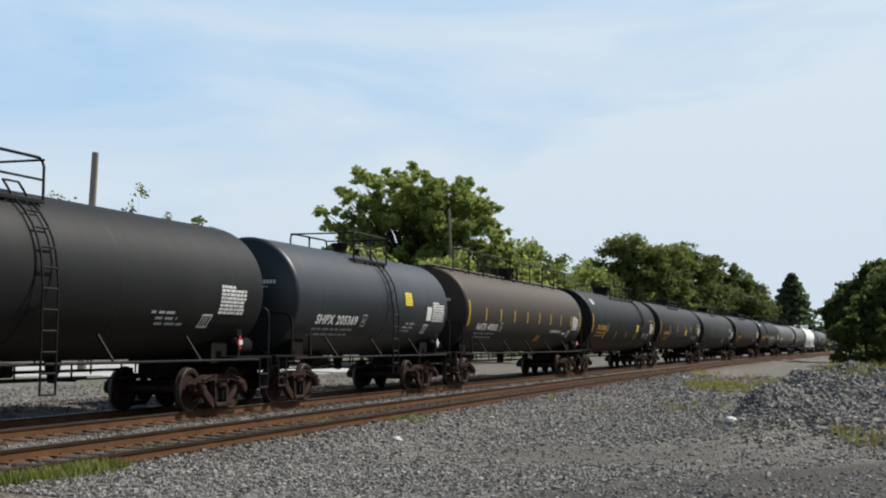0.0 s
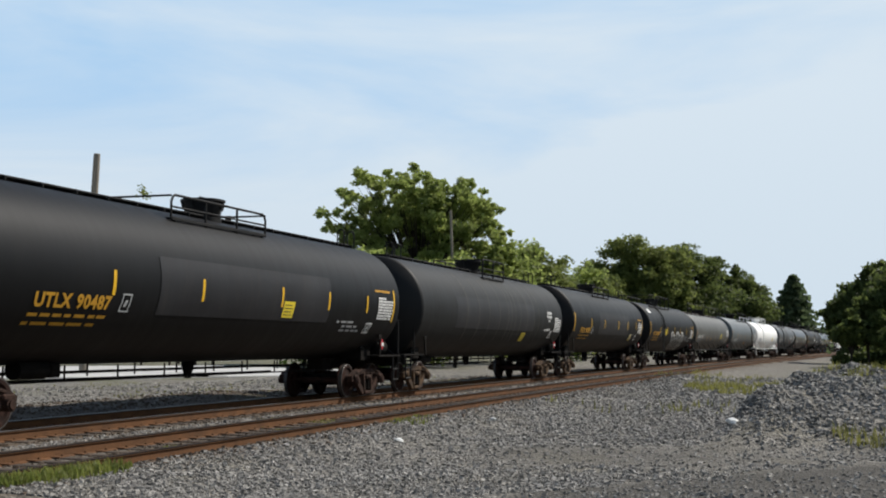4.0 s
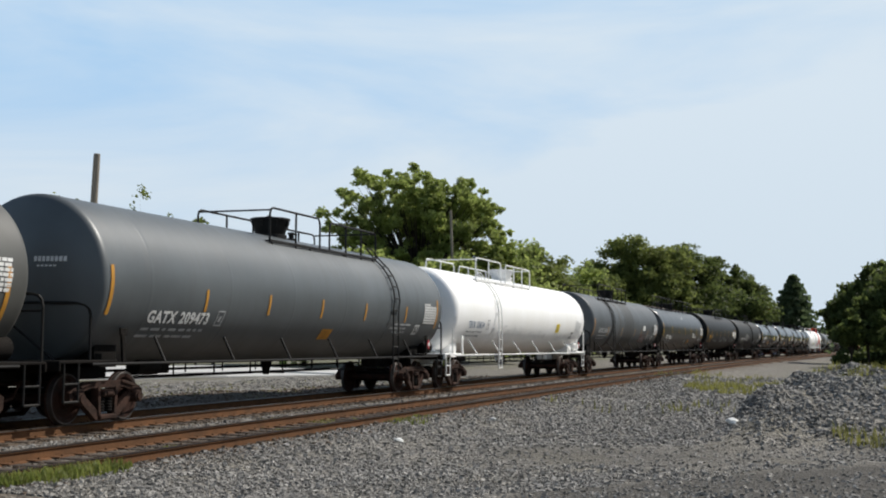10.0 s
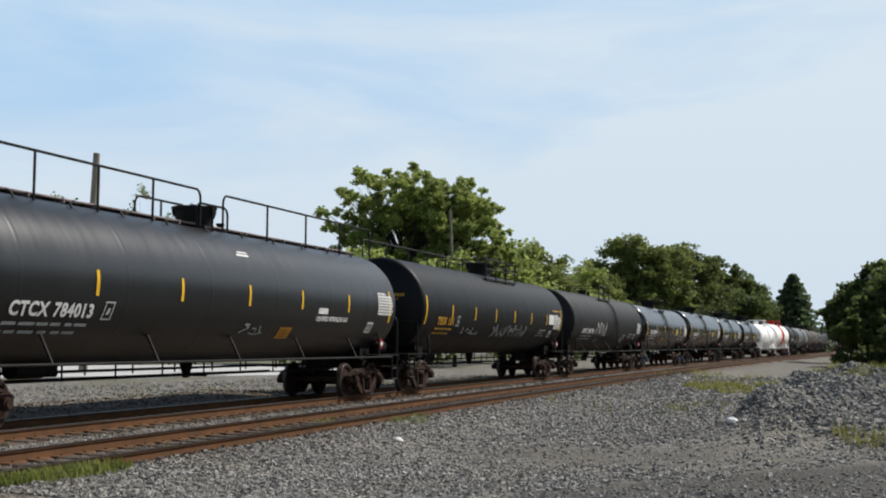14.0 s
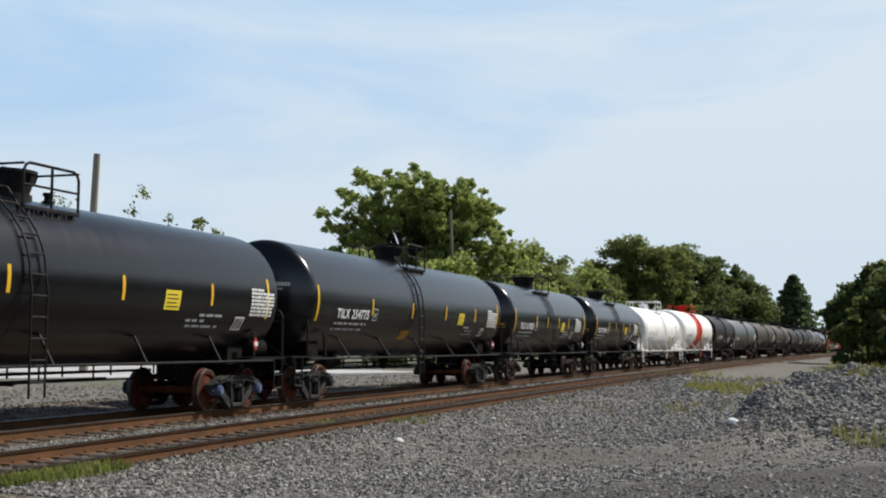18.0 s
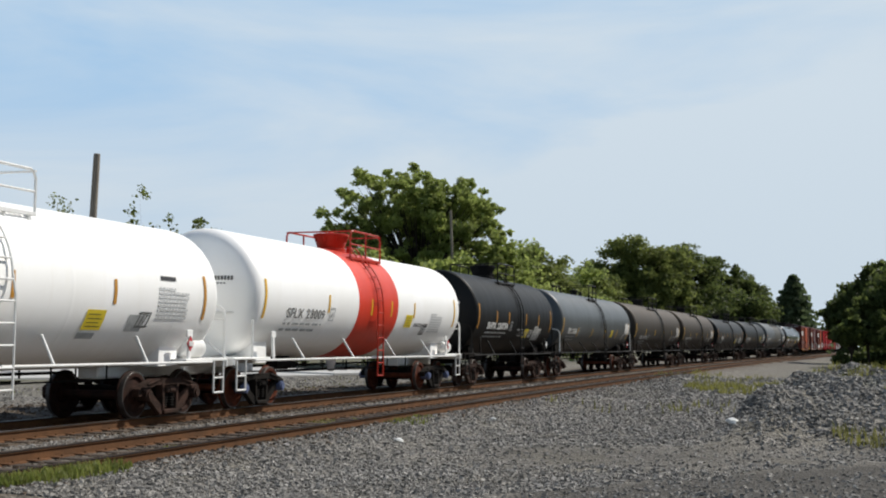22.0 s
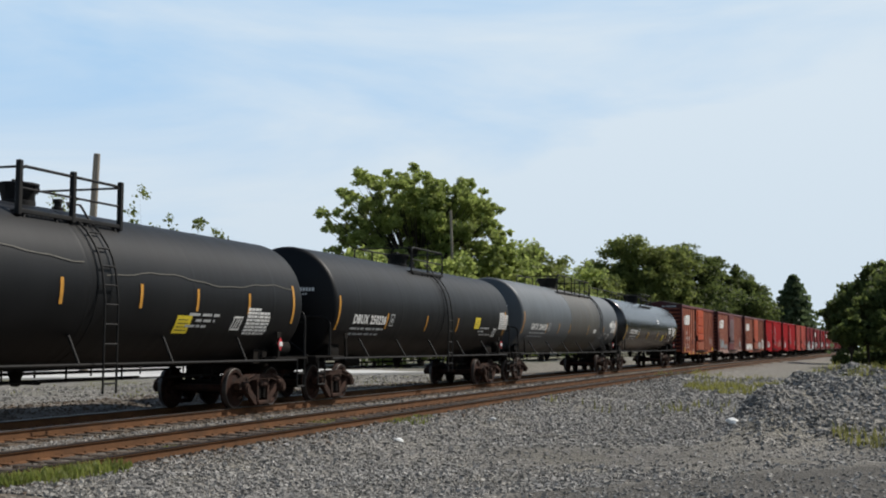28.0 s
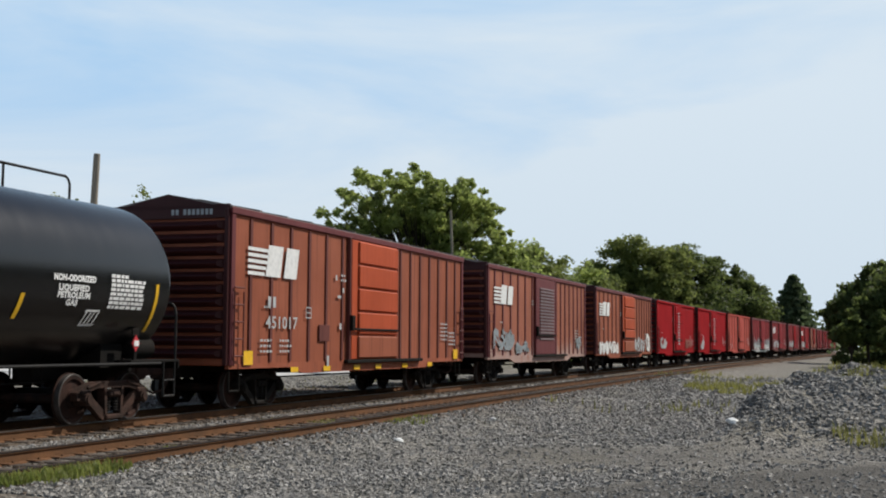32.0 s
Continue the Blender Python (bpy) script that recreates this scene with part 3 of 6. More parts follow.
def joined_stones(name, px, py, S, O, keep, material, say, rng):
    px, py, S, O = px[keep], py[keep], S[keep], O[keep]
    size = (0.007 + 0.02 * rng.random(len(px)) ** 2.0 * 1.15) * (1.12 + 0.022 * (py - 12))
    size *= 0.72 + 0.42 * smooth01((px - 4.6 - .12 * (py - 22)) / 2.0) * smooth01((py - 19) / 3)
    z = ground_z(px, py, S, O) + size * 0.25
    base = np.array([(-1, -1, -.6), (1, -1, -.6), (1, 1, -.6), (-1, 1, -.6), (-.7, -.7, .7), (.7, -.8, .6), (.8, .7, .8), (-.8, .7, .6)])
    quads = np.array([(4, 5, 6, 7), (0, 1, 5, 4), (1, 2, 6, 5), (2, 3, 7, 6), (3, 0, 4, 7)])
    m = len(px)
    v = base[None] * (1, 1, .8) + rng.uniform(-.5, .5, (m, 8, 3))
    v *= (size[:, None] * rng.uniform(0.6, 1.5, (m, 3)))[:, None, :]
    a = rng.uniform(0, 6.28, m)
    b = rng.uniform(-0.6, 0.6, m)
    x, y, zz = v[..., 0], v[..., 1], v[..., 2]
    y, zz = y * np.cos(b)[:, None] - zz * np.sin(b)[:, None], y * np.sin(b)[:, None] + zz * np.cos(b)[:, None]
    x, y = x * np.cos(a)[:, None] - y * np.sin(a)[:, None], x * np.sin(a)[:, None] + y * np.cos(a)[:, None]
    v = np.stack([x + px[:, None], y + py[:, None], zz + z[:, None]], -1).reshape(-1, 3)
    f = (quads[None] + 8 * np.arange(m)[:, None, None]).reshape(-1, 4)
    me = bpy.data.meshes.new(name)
    me.vertices.add(len(v))
    me.vertices.foreach_set("co", v.ravel())
    me.loops.add(f.size)
    me.loops.foreach_set("vertex_index", f.ravel())
    me.polygons.add(len(f))
    me.polygons.foreach_set("loop_start", np.arange(0, f.size, 4))
    me.update(calc_edges=True)
    me.shade_flat()
    me.materials.append(material)
    return tagged(new(name, me), say, "gravel", kind="stuff")


# ---- tracks ----


def sweep(profile, o, s_values, closed=True):
    sh = Shape()
    n = len(profile)
    for s in s_values:
        for dy, dz in profile:
            x, y, _ = on_line(s, o + dy)
            sh.v.append((float(x), float(y), float(dz + rail_z(s))))
    for j in range(len(s_values) - 1):
        for i in range(n if closed else n - 1):
            k = (i + 1) % n
            sh.f.append((j * n + i, j * n + k, (j + 1) * n + k, (j + 1) * n + i))
    return sh


RAIL_SIDE = [(-0.07, -0.18), (-0.07, -0.168), (-0.012, -0.15), (-0.012, -0.045), (-0.036, -0.03), (-0.036, -0.006), (-0.03, -0.001),
             (0.03, -0.001), (0.036, -0.006), (0.036, -0.03), (0.012, -0.045), (0.012, -0.15), (0.07, -0.168), (0.07, -0.18)]
RAIL_HEAD = [(-0.0375, -0.022), (-0.0375, -0.006), (-0.026, 0.001), (0.026, 0.001), (0.0375, -0.006), (0.0375, -0.022)]


def build_track(name, offset, label, top):
    holder = tagged(new(name), label, "railway track", "railway tracks", "structure")
    along = list(np.arange(-40, 60, 1.0)) + list(np.arange(60, 860, 8.0))
    for side in (-GAUGE / 2, GAUGE / 2):
        rail = part("rail", sweep(RAIL_SIDE, offset + side, along), RAILRUST, holder, "rust-brown steel rail")
        part("running_surface", sweep(RAIL_HEAD, offset + side, along), top, rail, "worn dark running surface")

    def tie():
        return Shape().box(0, 0, -0.10, 0.23, 2.6, 0.17, 0.015)

    def plate():
        sh = Shape()
        for y in (-GAUGE / 2, GAUGE / 2):
            sh.box(0, y, -0.012, 0.2, 0.34, 0.02, 0.004)
            for dx, dy in ((-0.06, 0.1), (0.06, -0.1), (0.06, 0.1)):
                sh.box(dx, y + dy, 0.006, 0.03, 0.035, 0.03, 0.006)
        return sh
    rng = random.Random(7)
    s = -6.0
    far = Shape()
    while s < 190:
        x, y, th = on_line(s, offset)
        m = Matrix.Translation((float(x), float(y), -0.141 + float(rail_z(s)))) @ Euler((0, 0, math.pi / 2 - float(th) + rng.uniform(-0.02, 0.02))).to_matrix().to_4x4()
        if s < 62:
            t = shared("tie", "tie", tie, TIEWOOD, holder, at=m)
            shared("tie_plate", "tie_plate", plate, RAILRUST, t)
        else:
            k = Shape().box(0, 0, -0.10, 0.23, 2.6, 0.17)
            far.add([tuple(m @ Vector(v)) for v in k.v], k.f)
        s += 0.53
    rest = part("tie_row", far, TIEWOOD, holder)
    rest["kind"] = "stuff"
    return holder


# ---- running gear ----


def frame_shape():
    """A cast truck side frame: top chord, pedestals, thin diagonals, columns and a spring seat, with open windows between."""
    sh = Shape()
    sh.extrude([(-1.1, .42), (-1.12, .56), (-.98, .64), (-.6, .74), (.6, .74), (.98, .64), (1.12, .56), (1.1, .42), (1.02, .42), (.98, .52), (.72, .57), (.5, .62), (-.5, .62), (-.72, .57), (-.98, .52), (-1.02, .42)], -.07, .07)
    for s in (-1, 1):
        sh.extrude([(s * .98, .54), (s * .82, .60), (s * .20, .17), (s * .14, .05), (s * .31, .05)], -.06, .06)
        sh.extrude([(s * .31, .64), (s * .235, .64), (s * .205, .16), (s * .27, .16)], -.085, .07)
        sh.box(s * .88, -.02, .555, .3, .19, .1, .025)
        sh.box(s * .62, -.08, .68, .42, .04, .05, .012, Euler((0, s * .22, 0)).to_matrix())
    sh.box(0, 0, .1, .5, .22, .09, .02)
    sh.box(0, -.05, .52, .36, .14, .13, .03).box(0, -.125, .52, .18, .03, .06, .01)
    return sh


def spring_shape():
    prof = []
    for j in range(6):
        prof += [(.19 + j * .05, .055), (.205 + j * .05, .078), (.22 + j * .05, .078), (.235 + j * .05, .055)]
    return Shape().lathe_z(prof, 8)


def bearing_shape():
    return Shape().bar((0, .09, 0), (0, -.16, 0), .115, 12).bar((0, -.16, 0), (0, -.19, 0), .08, 10)


def wheel_shape():
    """Two flanged wheels on one axle, along y."""
    sh = Shape()
    R = 0.44
    g = GAUGE / 2
    for s in (-1, 1):
        prof = [(g + .06, R - .09), (g + .065, R - .03), (g + .065, R - .005), (g + .06, R), (g - .025, R + .004), (g - .035, R + .028), (g - .06, R + .026), (g - .07, R - .09),
                (g - .03, R - .12), (g + .005, .17), (g - .07, .14), (g - .07, .09), (g + .09, .09), (g + .09, .15), (g + .035, .18), (g + .02, R - .12)]
        n = 28
        vs, fs = [], []
        for y, r in prof:
            vs += [(r * math.cos(2 * math.pi * i / n), s * y, r * math.sin(2 * math.pi * i / n)) for i in range(n)]
        m = len(prof)
        for j in range(m):
            k = (j + 1) % m
            fs += [(j * n + i, j * n + (i + 1) % n, k * n + (i + 1) % n, k * n + i) for i in range(n)]
        sh.add(vs, fs)
    sh.bar((0, -1.02, 0), (0, 1.02, 0), .085, 12)
    return sh


def wheelset(wheel, parent, at):
    """Wheels with worn bright treads; the mesh is made once."""
    if "wheelset" not in KEPT:
        me = wheel_shape().mesh("wheelset", 35)
        me.materials.append(BRIGHT)
        for p in me.polygons:
            c = p.center
            if abs(math.hypot(c.x, c.z) - 0.44) < 0.012 or (math.hypot(c.x, c.z) > 0.405 and abs(abs(c.y) - GAUGE / 2 - 0.065) < 0.004):
                p.material_index = 1
        KEPT["wheelset"] = me
    return place("wheelset", KEPT["wheelset"], wheel, parent, "rusty flanged wheels on an axle", at)


def bolster_shape():
    sh = Shape().box(0, 0, .46, .42, 2.0, .26, .04).box(0, 0, .62, .36, .36, .12, .03)
    for s in (-1, 1):
        sh.box(s * .42, 0, .36, .1, 1.5, .12, .02)
        for y in (-.78, .78):
            sh.box(s * .44, y, .44, .07, .12, .3, .02)
        sh.bar((s * .42, -.1, .3), (0, -.25, .62), .025, 6)
    return sh


ROLLING = []


def truck(car, x, steel, wheel, cap=None):
    """A two-axle truck under a car at x along it."""
    body = shared("bolster", "truck", bolster_shape, TRUCKDARK, car, "two-axle freight truck", at=pose(x, 0, 0))
    for y in (-1.0, 1.0):
        sf = shared("side_frame", "side_frame", frame_shape, steel, body, at=pose(0, y, 0, 0, 0, 0))
        for dx in (-.12, .12):
            shared("coil_spring", "coil_spring", spring_shape, TRUCKDARK, body, at=pose(dx, y, 0))
        for dx in (-.88, .88):
            shared("bearing", "bearing_cap", bearing_shape, cap or steel, body, at=pose(dx, y, .44, 0, 0, 0 if y < 0 else 180))
    for dx in (-.88, .88):
        w = wheelset(wheel, body, pose(dx, 0, .44))
        ROLLING.append((w, car, dx))
    return body


def coupler_shape():
    sh = Shape().box(0.25, 0, 0, .9, .14, .16, .03).box(.72, -.02, 0, .26, .26, .3, .05).box(.9, .1, 0, .2, .1, .28, .03)
    sh.box(-.15, 0, .02, .3, .45, .36, .03)
    sh.pipe([(.1, .3, -.1), (.3, .32, -.35), (.6, .25, -.42), (.85, .12, -.3)], .025)
    return sh

# ---- tank cars ----


def finer(vs, fs, step):
    """Splits flat faces until no edge is longer than step, so that they can follow a curve."""
    vs, out, todo = list(vs), [], [(f[0], f[i], f[i + 1]) for f in fs for i in range(1, len(f) - 1)]
    made = {}
    while todo:
        f = todo.pop()
        k = max(range(3), key=lambda i: math.dist(vs[f[i]], vs[f[(i + 1) % 3]]))
        a, b, c = f[k], f[(k + 1) % 3], f[(k + 2) % 3]
        if math.dist(vs[a], vs[b]) <= step:
            out.append(f)
            continue
        key = (min(a, b), max(a, b))
        if key not in made:
            made[key] = len(vs)
            vs.append(((vs[a][0] + vs[b][0]) / 2, (vs[a][1] + vs[b][1]) / 2))
        m = made[key]
        todo += [(a, m, c), (m, b, c)]
    return vs, out


class Skin:
    """The curved side of one tank, facing the camera's side, for markings."""

    def __init__(self, radius, zc):
        self.r, self.zc = radius, zc

    def at(self, x, z, lift=0.012):
        a = (z - self.zc) / self.r
        return (x, -(self.r + lift) * math.cos(a), self.zc + (self.r + lift) * math.sin(a))

    def level(self, z):
        """The length round the girth for a height z."""
        return self.zc + self.r * math.asin(max(-0.98, min(0.98, (z - self.zc) / self.r)))

    def patch(self, sh, x0, x1, z0, z1, slant=0.0, lift=0.012):
        k = max(1, int(abs(z1 - z0) / 0.14))
        vs = []
        for i in range(k + 1):
            t = i / k
            z = z0 + (z1 - z0) * t
            vs += [self.at(x0 + slant * t, z, lift), self.at(x1 + slant * t, z, lift)]
        return sh.add(vs, [(2 * i, 2 * i + 1, 2 * i + 3, 2 * i + 2) for i in range(k)])

    def words(self, text, x, z, width, height, bold=0.0, slant=-0.06):
        vs, fs = glyphs(text, height * 1.38, bold)
        w = max(v[0] for v in vs)
        k = width / w
        sh = Shape()
        sh.add([self.at(x + a * k + slant * b, z + b, 0.014) for a, b in vs], fs)
        return sh

    def bars(self, sh, x, z, width, height, rng, tight=False):
        """A line of writing too small to read, as bars."""
        u = x
        while u < x + width - 0.05:
            w = min(rng.uniform(0.06, 0.2) if tight else rng.uniform(0.12, 0.42), x + width - u)
            self.patch(sh, u, u + w, z, z + height, height * 0.15)
            u += w + (rng.uniform(0.015, 0.035) if tight else rng.uniform(0.05, 0.12))
        return sh

    def stroke(self, sh, pts, w):
        for (x0, z0), (x1, z1) in zip(pts, pts[1:]):
            d = Vector((x1 - x0, z1 - z0))
            n = Vector((-d.y, d.x)).normalized() * w / 2 if d.length else Vector((0, 0))
            k = max(1, int(d.length / 0.2))
            vs = []
            for i in range(k + 1):
                t = i / k
                for q in (-1, 1):
                    vs.append(self.at(x0 + d.x * t + q * n.x, z0 + d.y * t + q * n.y, 0.016))
            sh.add(vs, [(2 * i, 2 * i + 1, 2 * i + 3, 2 * i + 2) for i in range(k)])


def head_profile(r, depth, knuckle):
    """A dished tank head: distances ahead of the seam and radii, from the nose to the seam."""
    lo, hi = r, 40.0
    for _ in range(60):
        crown = (lo + hi) / 2
        q = (r - knuckle) / (crown - knuckle)
        if crown - (crown - knuckle) * math.sqrt(1 - q * q) > depth:
            lo = crown
        else:
            hi = crown
    q = math.asin((r - knuckle) / (crown - knuckle))
    back = (crown - knuckle) * math.cos(q)
    out = [(crown * math.cos(a) - back, max(0.02, crown * math.sin(a))) for a in (q * i / 9 for i in range(10))]
    return out + [(knuckle * math.cos(a), r - knuckle + knuckle * math.sin(a)) for a in (q + (math.pi / 2 - q) * i / 7 for i in range(1, 8))]


def tank_shape(front, rear, r, zc, head=0.5, rings=(), knuckle=.2):
    """A lathed tank from its front shoulder to its rear one, with dished heads."""
    dish = head_profile(r, r * head, knuckle)
    prof = [(-front - x, q) for x, q in dish]
    prof += [(-front + .03, r), (-front + .1, r)]
    for x in sorted(rings):
        prof += [(x - .09, r), (x - .04, r), (x - .02, r + .002), (x + .02, r + .002), (x + .04, r), (x + .09, r)]
    prof += [(rear - .1, r), (rear - .03, r)]
    prof += [(rear + x, q) for x, q in reversed(dish)]
    return Shape().lathe_x(prof, 56, 0, zc)


def railing(sh, x0, x1, y, z, h, posts, r=0.026, mid=True):
    """A pipe handrail with posts along x at y."""
    c = 0.14
    sh.pipe([(x0, y, z), (x0, y, z + h - c), (x0 + c * .4, y, z + h - c * .3), (x0 + c, y, z + h), (x1 - c, y, z + h), (x1 - c * .4, y, z + h - c * .3), (x1, y, z + h - c), (x1, y, z)], r)
    for i in range(1, posts):
        x = x0 + (x1 - x0) * i / posts
        sh.bar((x, y, z - .1), (x, y, z + h), r, 6)
    if mid:
        sh.bar((x0, y, z + h * .52), (x1, y, z + h * .52), r * .8, 6)
    return sh


def marks(*a, **k):
    """Small joined writing or strokes."""
    return tagged(part(*a, **k), kind="stuff")


def ladder_pieces(car, skin, x, top, metal, low=0.55):
    """A side ladder that follows the tank's girth, then hangs to the sill."""
    zs = [skin.zc + skin.r * math.asin(min(1, max(-1, k))) for k in np.linspace(0.93, -0.62, 12)]
    pts = [(-(skin.r + .07) * math.cos((z - skin.zc) / skin.r), skin.zc + (skin.r + .07) * math.sin((z - skin.zc) / skin.r)) for z in zs]
    yl = -1.56
    keep = [p for p in pts if p[1] > skin.zc - .05]
    line = [(-.72, top + .05)] + [p for p in keep if p[0] < -.72] + [(yl, skin.zc - .2), (yl, low)]
    frame_rails = Shape()
    for dx in (-.2, .2):
        frame_rails.pipe([(x + dx, y, z) for y, z in line], .021)
    lad = part("ladder", frame_rails, metal, car)
    rungs = []
    length = 0.0
    for (y0, z0), (y1, z1) in zip(line, line[1:]):
        d = math.hypot(y1 - y0, z1 - z0)
        u = (0.34 - length % 0.34) % 0.34
        while u < d:
            rungs.append((y0 + (y1 - y0) * u / d, z0 + (z1 - z0) * u / d))
            u += 0.34
        length += d
    for y, z in rungs:
        shared("rung", "rung", lambda: Shape().bar((-.2, 0, 0), (.2, 0, 0), .018, 6), metal, lad, at=pose(x, y, z))


def tank_car(spec):
    d = dict(r=1.5, top=4.1, paint=BLACK, pipe=PIPE, frame=FRAME, steel=TRUCKRUST, wheel=WHEELRUST, cap=None, tape=YELLOW, tx=None, ink=LETWHITE, plat="mid", ladder=None,
             strips=0, tall=True, label=None, orange=None, box=True, walk=False, front=.74, rear=1.06, head=0.33, rings=True, braces=True)
    d.update(spec)
    f, b = d["trucks"]
    td = b - f
    r, zc = d["r"], d["top"] - d["r"]
    front, rear = td / 2 + d["front"], td / 2 + d["rear"]
    rng = random.Random(int(abs(f) * 10))
    car = tagged(new("tank_car"), d["say"], "tank car", "cars of the freight train")
    P = d["pipe"]
    fr = d["frame"]
    skin = Skin(r, zc)
    rings = [x for x in np.linspace(-front + 1.4, rear - 1.4, max(3, int(td / 2.6)))] if d["rings"] and d["paint"] not in (GLOSS, BLACK) else []
    tank = part("tank", tank_shape(front, rear, r, zc, d["head"], rings, .34 if d.get("white") else .24 if d["paint"] is GLOSS else .16), d["paint"], car, d.get("tank_say", ""), smooth=40)
    for x0, x1, m in d.get("bands", ()):
        part("band", Shape().lathe_x([(x0, r - .01), (x0, r + .005), (x1, r + .005), (x1, r - .01)], 56, 0, zc), m, tank, d.get("band_say", "painted band round the tank"), smooth=60)
    for x0, x1, z0, z1, m in d.get("panels", ()):
        part("panel", skin.patch(Shape(), x0, x1, skin.level(z0), skin.level(z1), 0, 0.009), m, tank, "darker repainted rectangle")
    for x in d.get("streaks", ()):
        part("streak", skin.patch(Shape(), x, x + .05, skin.level(zc - .95), skin.level(zc + r * .97), 0, 0.0105), DUSTLINE, tank, "pale dust line on a weld")
    # centre sill stubs, bolsters, end decks
    for s in (-1, 1):
        e = s * (td / 2)
        sill = Shape().box(e + s * .35, 0, .92, 3.1, .46, .36, .03)
        part("stub_sill", sill, fr, car)
        sad = Shape()
        sad.extrude([(e - .35, .98), (e + .35, .98), (e + .3, zc - .55), (e - .3, zc - .55)], -1.0, 1.0)
        part("saddle", sad, d["paint"] if d.get("white") else fr, car)
        deck = Shape().box(e + s * .95, 0, 1.09, 1.7, 2.7, .05, .012)
        deck.box(e + s * 1.78, 0, 1.02, .06, 2.7, .16, .012)
        part("end_deck", deck, fr, car)
        shared("coupler", "coupler", coupler_shape, TRUCKRUST, car, at=pose(e + s * 1.35, 0, .82, 0, 0, 0 if s > 0 else 180))
        # handrail hoop across the end deck, with a diagonal brace
        hx, hz, hm = (e - d["front"] - .16, 2.1, e - d["front"] - r * d["head"] - .07) if s < 0 else (e + 1.72, 2.22, e + 1.72)
        hoop = Shape().pipe([(hx, -1.3, 1.1), (hx, -1.3, hz - .22), (hx, -1.27, hz - .1), (hx * .9 + hm * .1, -1.2, hz - .03), (hx * .75 + hm * .25, -1.08, hz), (hm, -.6, hz), (hm, .6, hz), (hx * .75 + hm * .25, 1.08, hz), (hx * .9 + hm * .1, 1.2, hz - .03), (hx, 1.27, hz - .1), (hx, 1.3, hz - .22), (hx, 1.3, 1.1)], .027)
        hoop = part("end_handrail", hoop, d.get("endrail", P), car)
        part("cross_rail", Shape().bar((hx, -1.29, hz - .28), (hx, 1.29, hz - .28), .02, 6) if s > 0 else Shape().bar((hm, .55, hz), (hm, -.9, 1.1), .022, 6), P, hoop)
        for y in (-1.33, 1.33):
            x0 = e + s * 1.45
            st = Shape().pipe([(x0 - .2, y, 1.08), (x0 - .2, y, .42), (x0 + .2, y, .42), (x0 + .2, y, 1.08)], .022)
            st.bar((x0 - .2, y, .72), (x0 + .2, y, .72), .02, 6)
            part("sill_step", st, P, car)
        for y in (-1.3, 1.3):
            bx = e - s * .1 if s < 0 else e + .3
            strut = Shape().box(bx, y, 1.33, .1, .05, .52, .01, Euler((0, s * .12, 0)).to_matrix())
            strut.box(bx, y, 1.62, .22, .03, .14, .008)
            part("card_bracket", strut, fr, car)
        truck(car, e, d["steel"], d["wheel"], d["cap"])
    # brake gear on the front end: an air tank and a wheel stand
    e = td / 2 + .85
    part("air_reservoir", Shape().lathe_x([(e - .42, .02), (e - .42, .12), (e - .36, .2), (e + .3, .2), (e + .36, .12), (e + .36, .02)], 16, -1.0, 1.33), fr, car, "small rounded air tank on the deck")
    part("brake_stand", Shape().bar((-e - .5, .5, 1.1), (-e - .5, .5, 2.3), .05, 8).bar((-e - .62, .5, 2.2), (-e - .55, .5, 2.2), .26, 16), fr, car)
    # side rails, braces
    for y in (-1.42, 1.42) if d.get("side_rail", d["ink"] is not LETYELLOW) else ():
        rail_bar = Shape().bar((-td / 2 - 1.0, y, 1.05), (td / 2 + 1.0, y, 1.05), .026, 8)
        sr = part("side_rail", rail_bar, P, car)
        if d["braces"] and y < 0:
            k = max(2, int(td / 2.7))
            for i in range(k):
                x = -td / 2 + td * (i + .5) / k
                shared("brace%.2f%.2f" % (r, zc), "brace", lambda: Shape().bar((.0, -1.42, 1.05), (-.02, -(r + .005) * math.cos(math.asin(min(.98, (zc - 1.55) / r))), 1.55), .027, 6), P, sr, at=pose(x, 0, 0))
    # pipes and rods below the tank
    rod = Shape().bar((-td / 2 + 1.2, -.55, .74), (td / 2 - 1.2, -.55, .74), .017, 6).bar((-td / 2 + 1.2, .35, .86), (td / 2 - 1.2, .35, .86), .03, 6).bar((-td / 2 + 2, .9, .7), (td / 2 - 2, .9, .7), .02, 6)
    k = max(3, int(td / 1.7))
    for i in range(k):
        x = -td / 2 + 1.4 + (td - 2.8) * i / (k - 1)
        rod.box(x, -.55, .87, .03, .03, .3, .006).box(x + .32, .35, .92, .035, .03, .28, .006)
    part("brake_rod", rod, FRAME, car)
    val = Shape().lathe_z([(.66, .05), (.68, .09), (.8, .1), (.86, .13), (1.02, .15), (1.12, .16)], 14, 0.2, 0)
    val.bar((.2, -.5, .72), (.2, .1, .72), .03, 6)
    part("outlet_valve", val, fr, car)
    cyl = Shape().bar((-td / 2 + 1.9, -.35, .95), (-td / 2 + 2.7, -.35, .95), .17, 12).box(-td / 2 + 2.95, -.2, .93, .3, .5, .25, .03)
    part("brake_cylinder", cyl, FRAME, car)
    # top fittings
    man_x = d.get("man", 0.25)
    mz = d["top"]
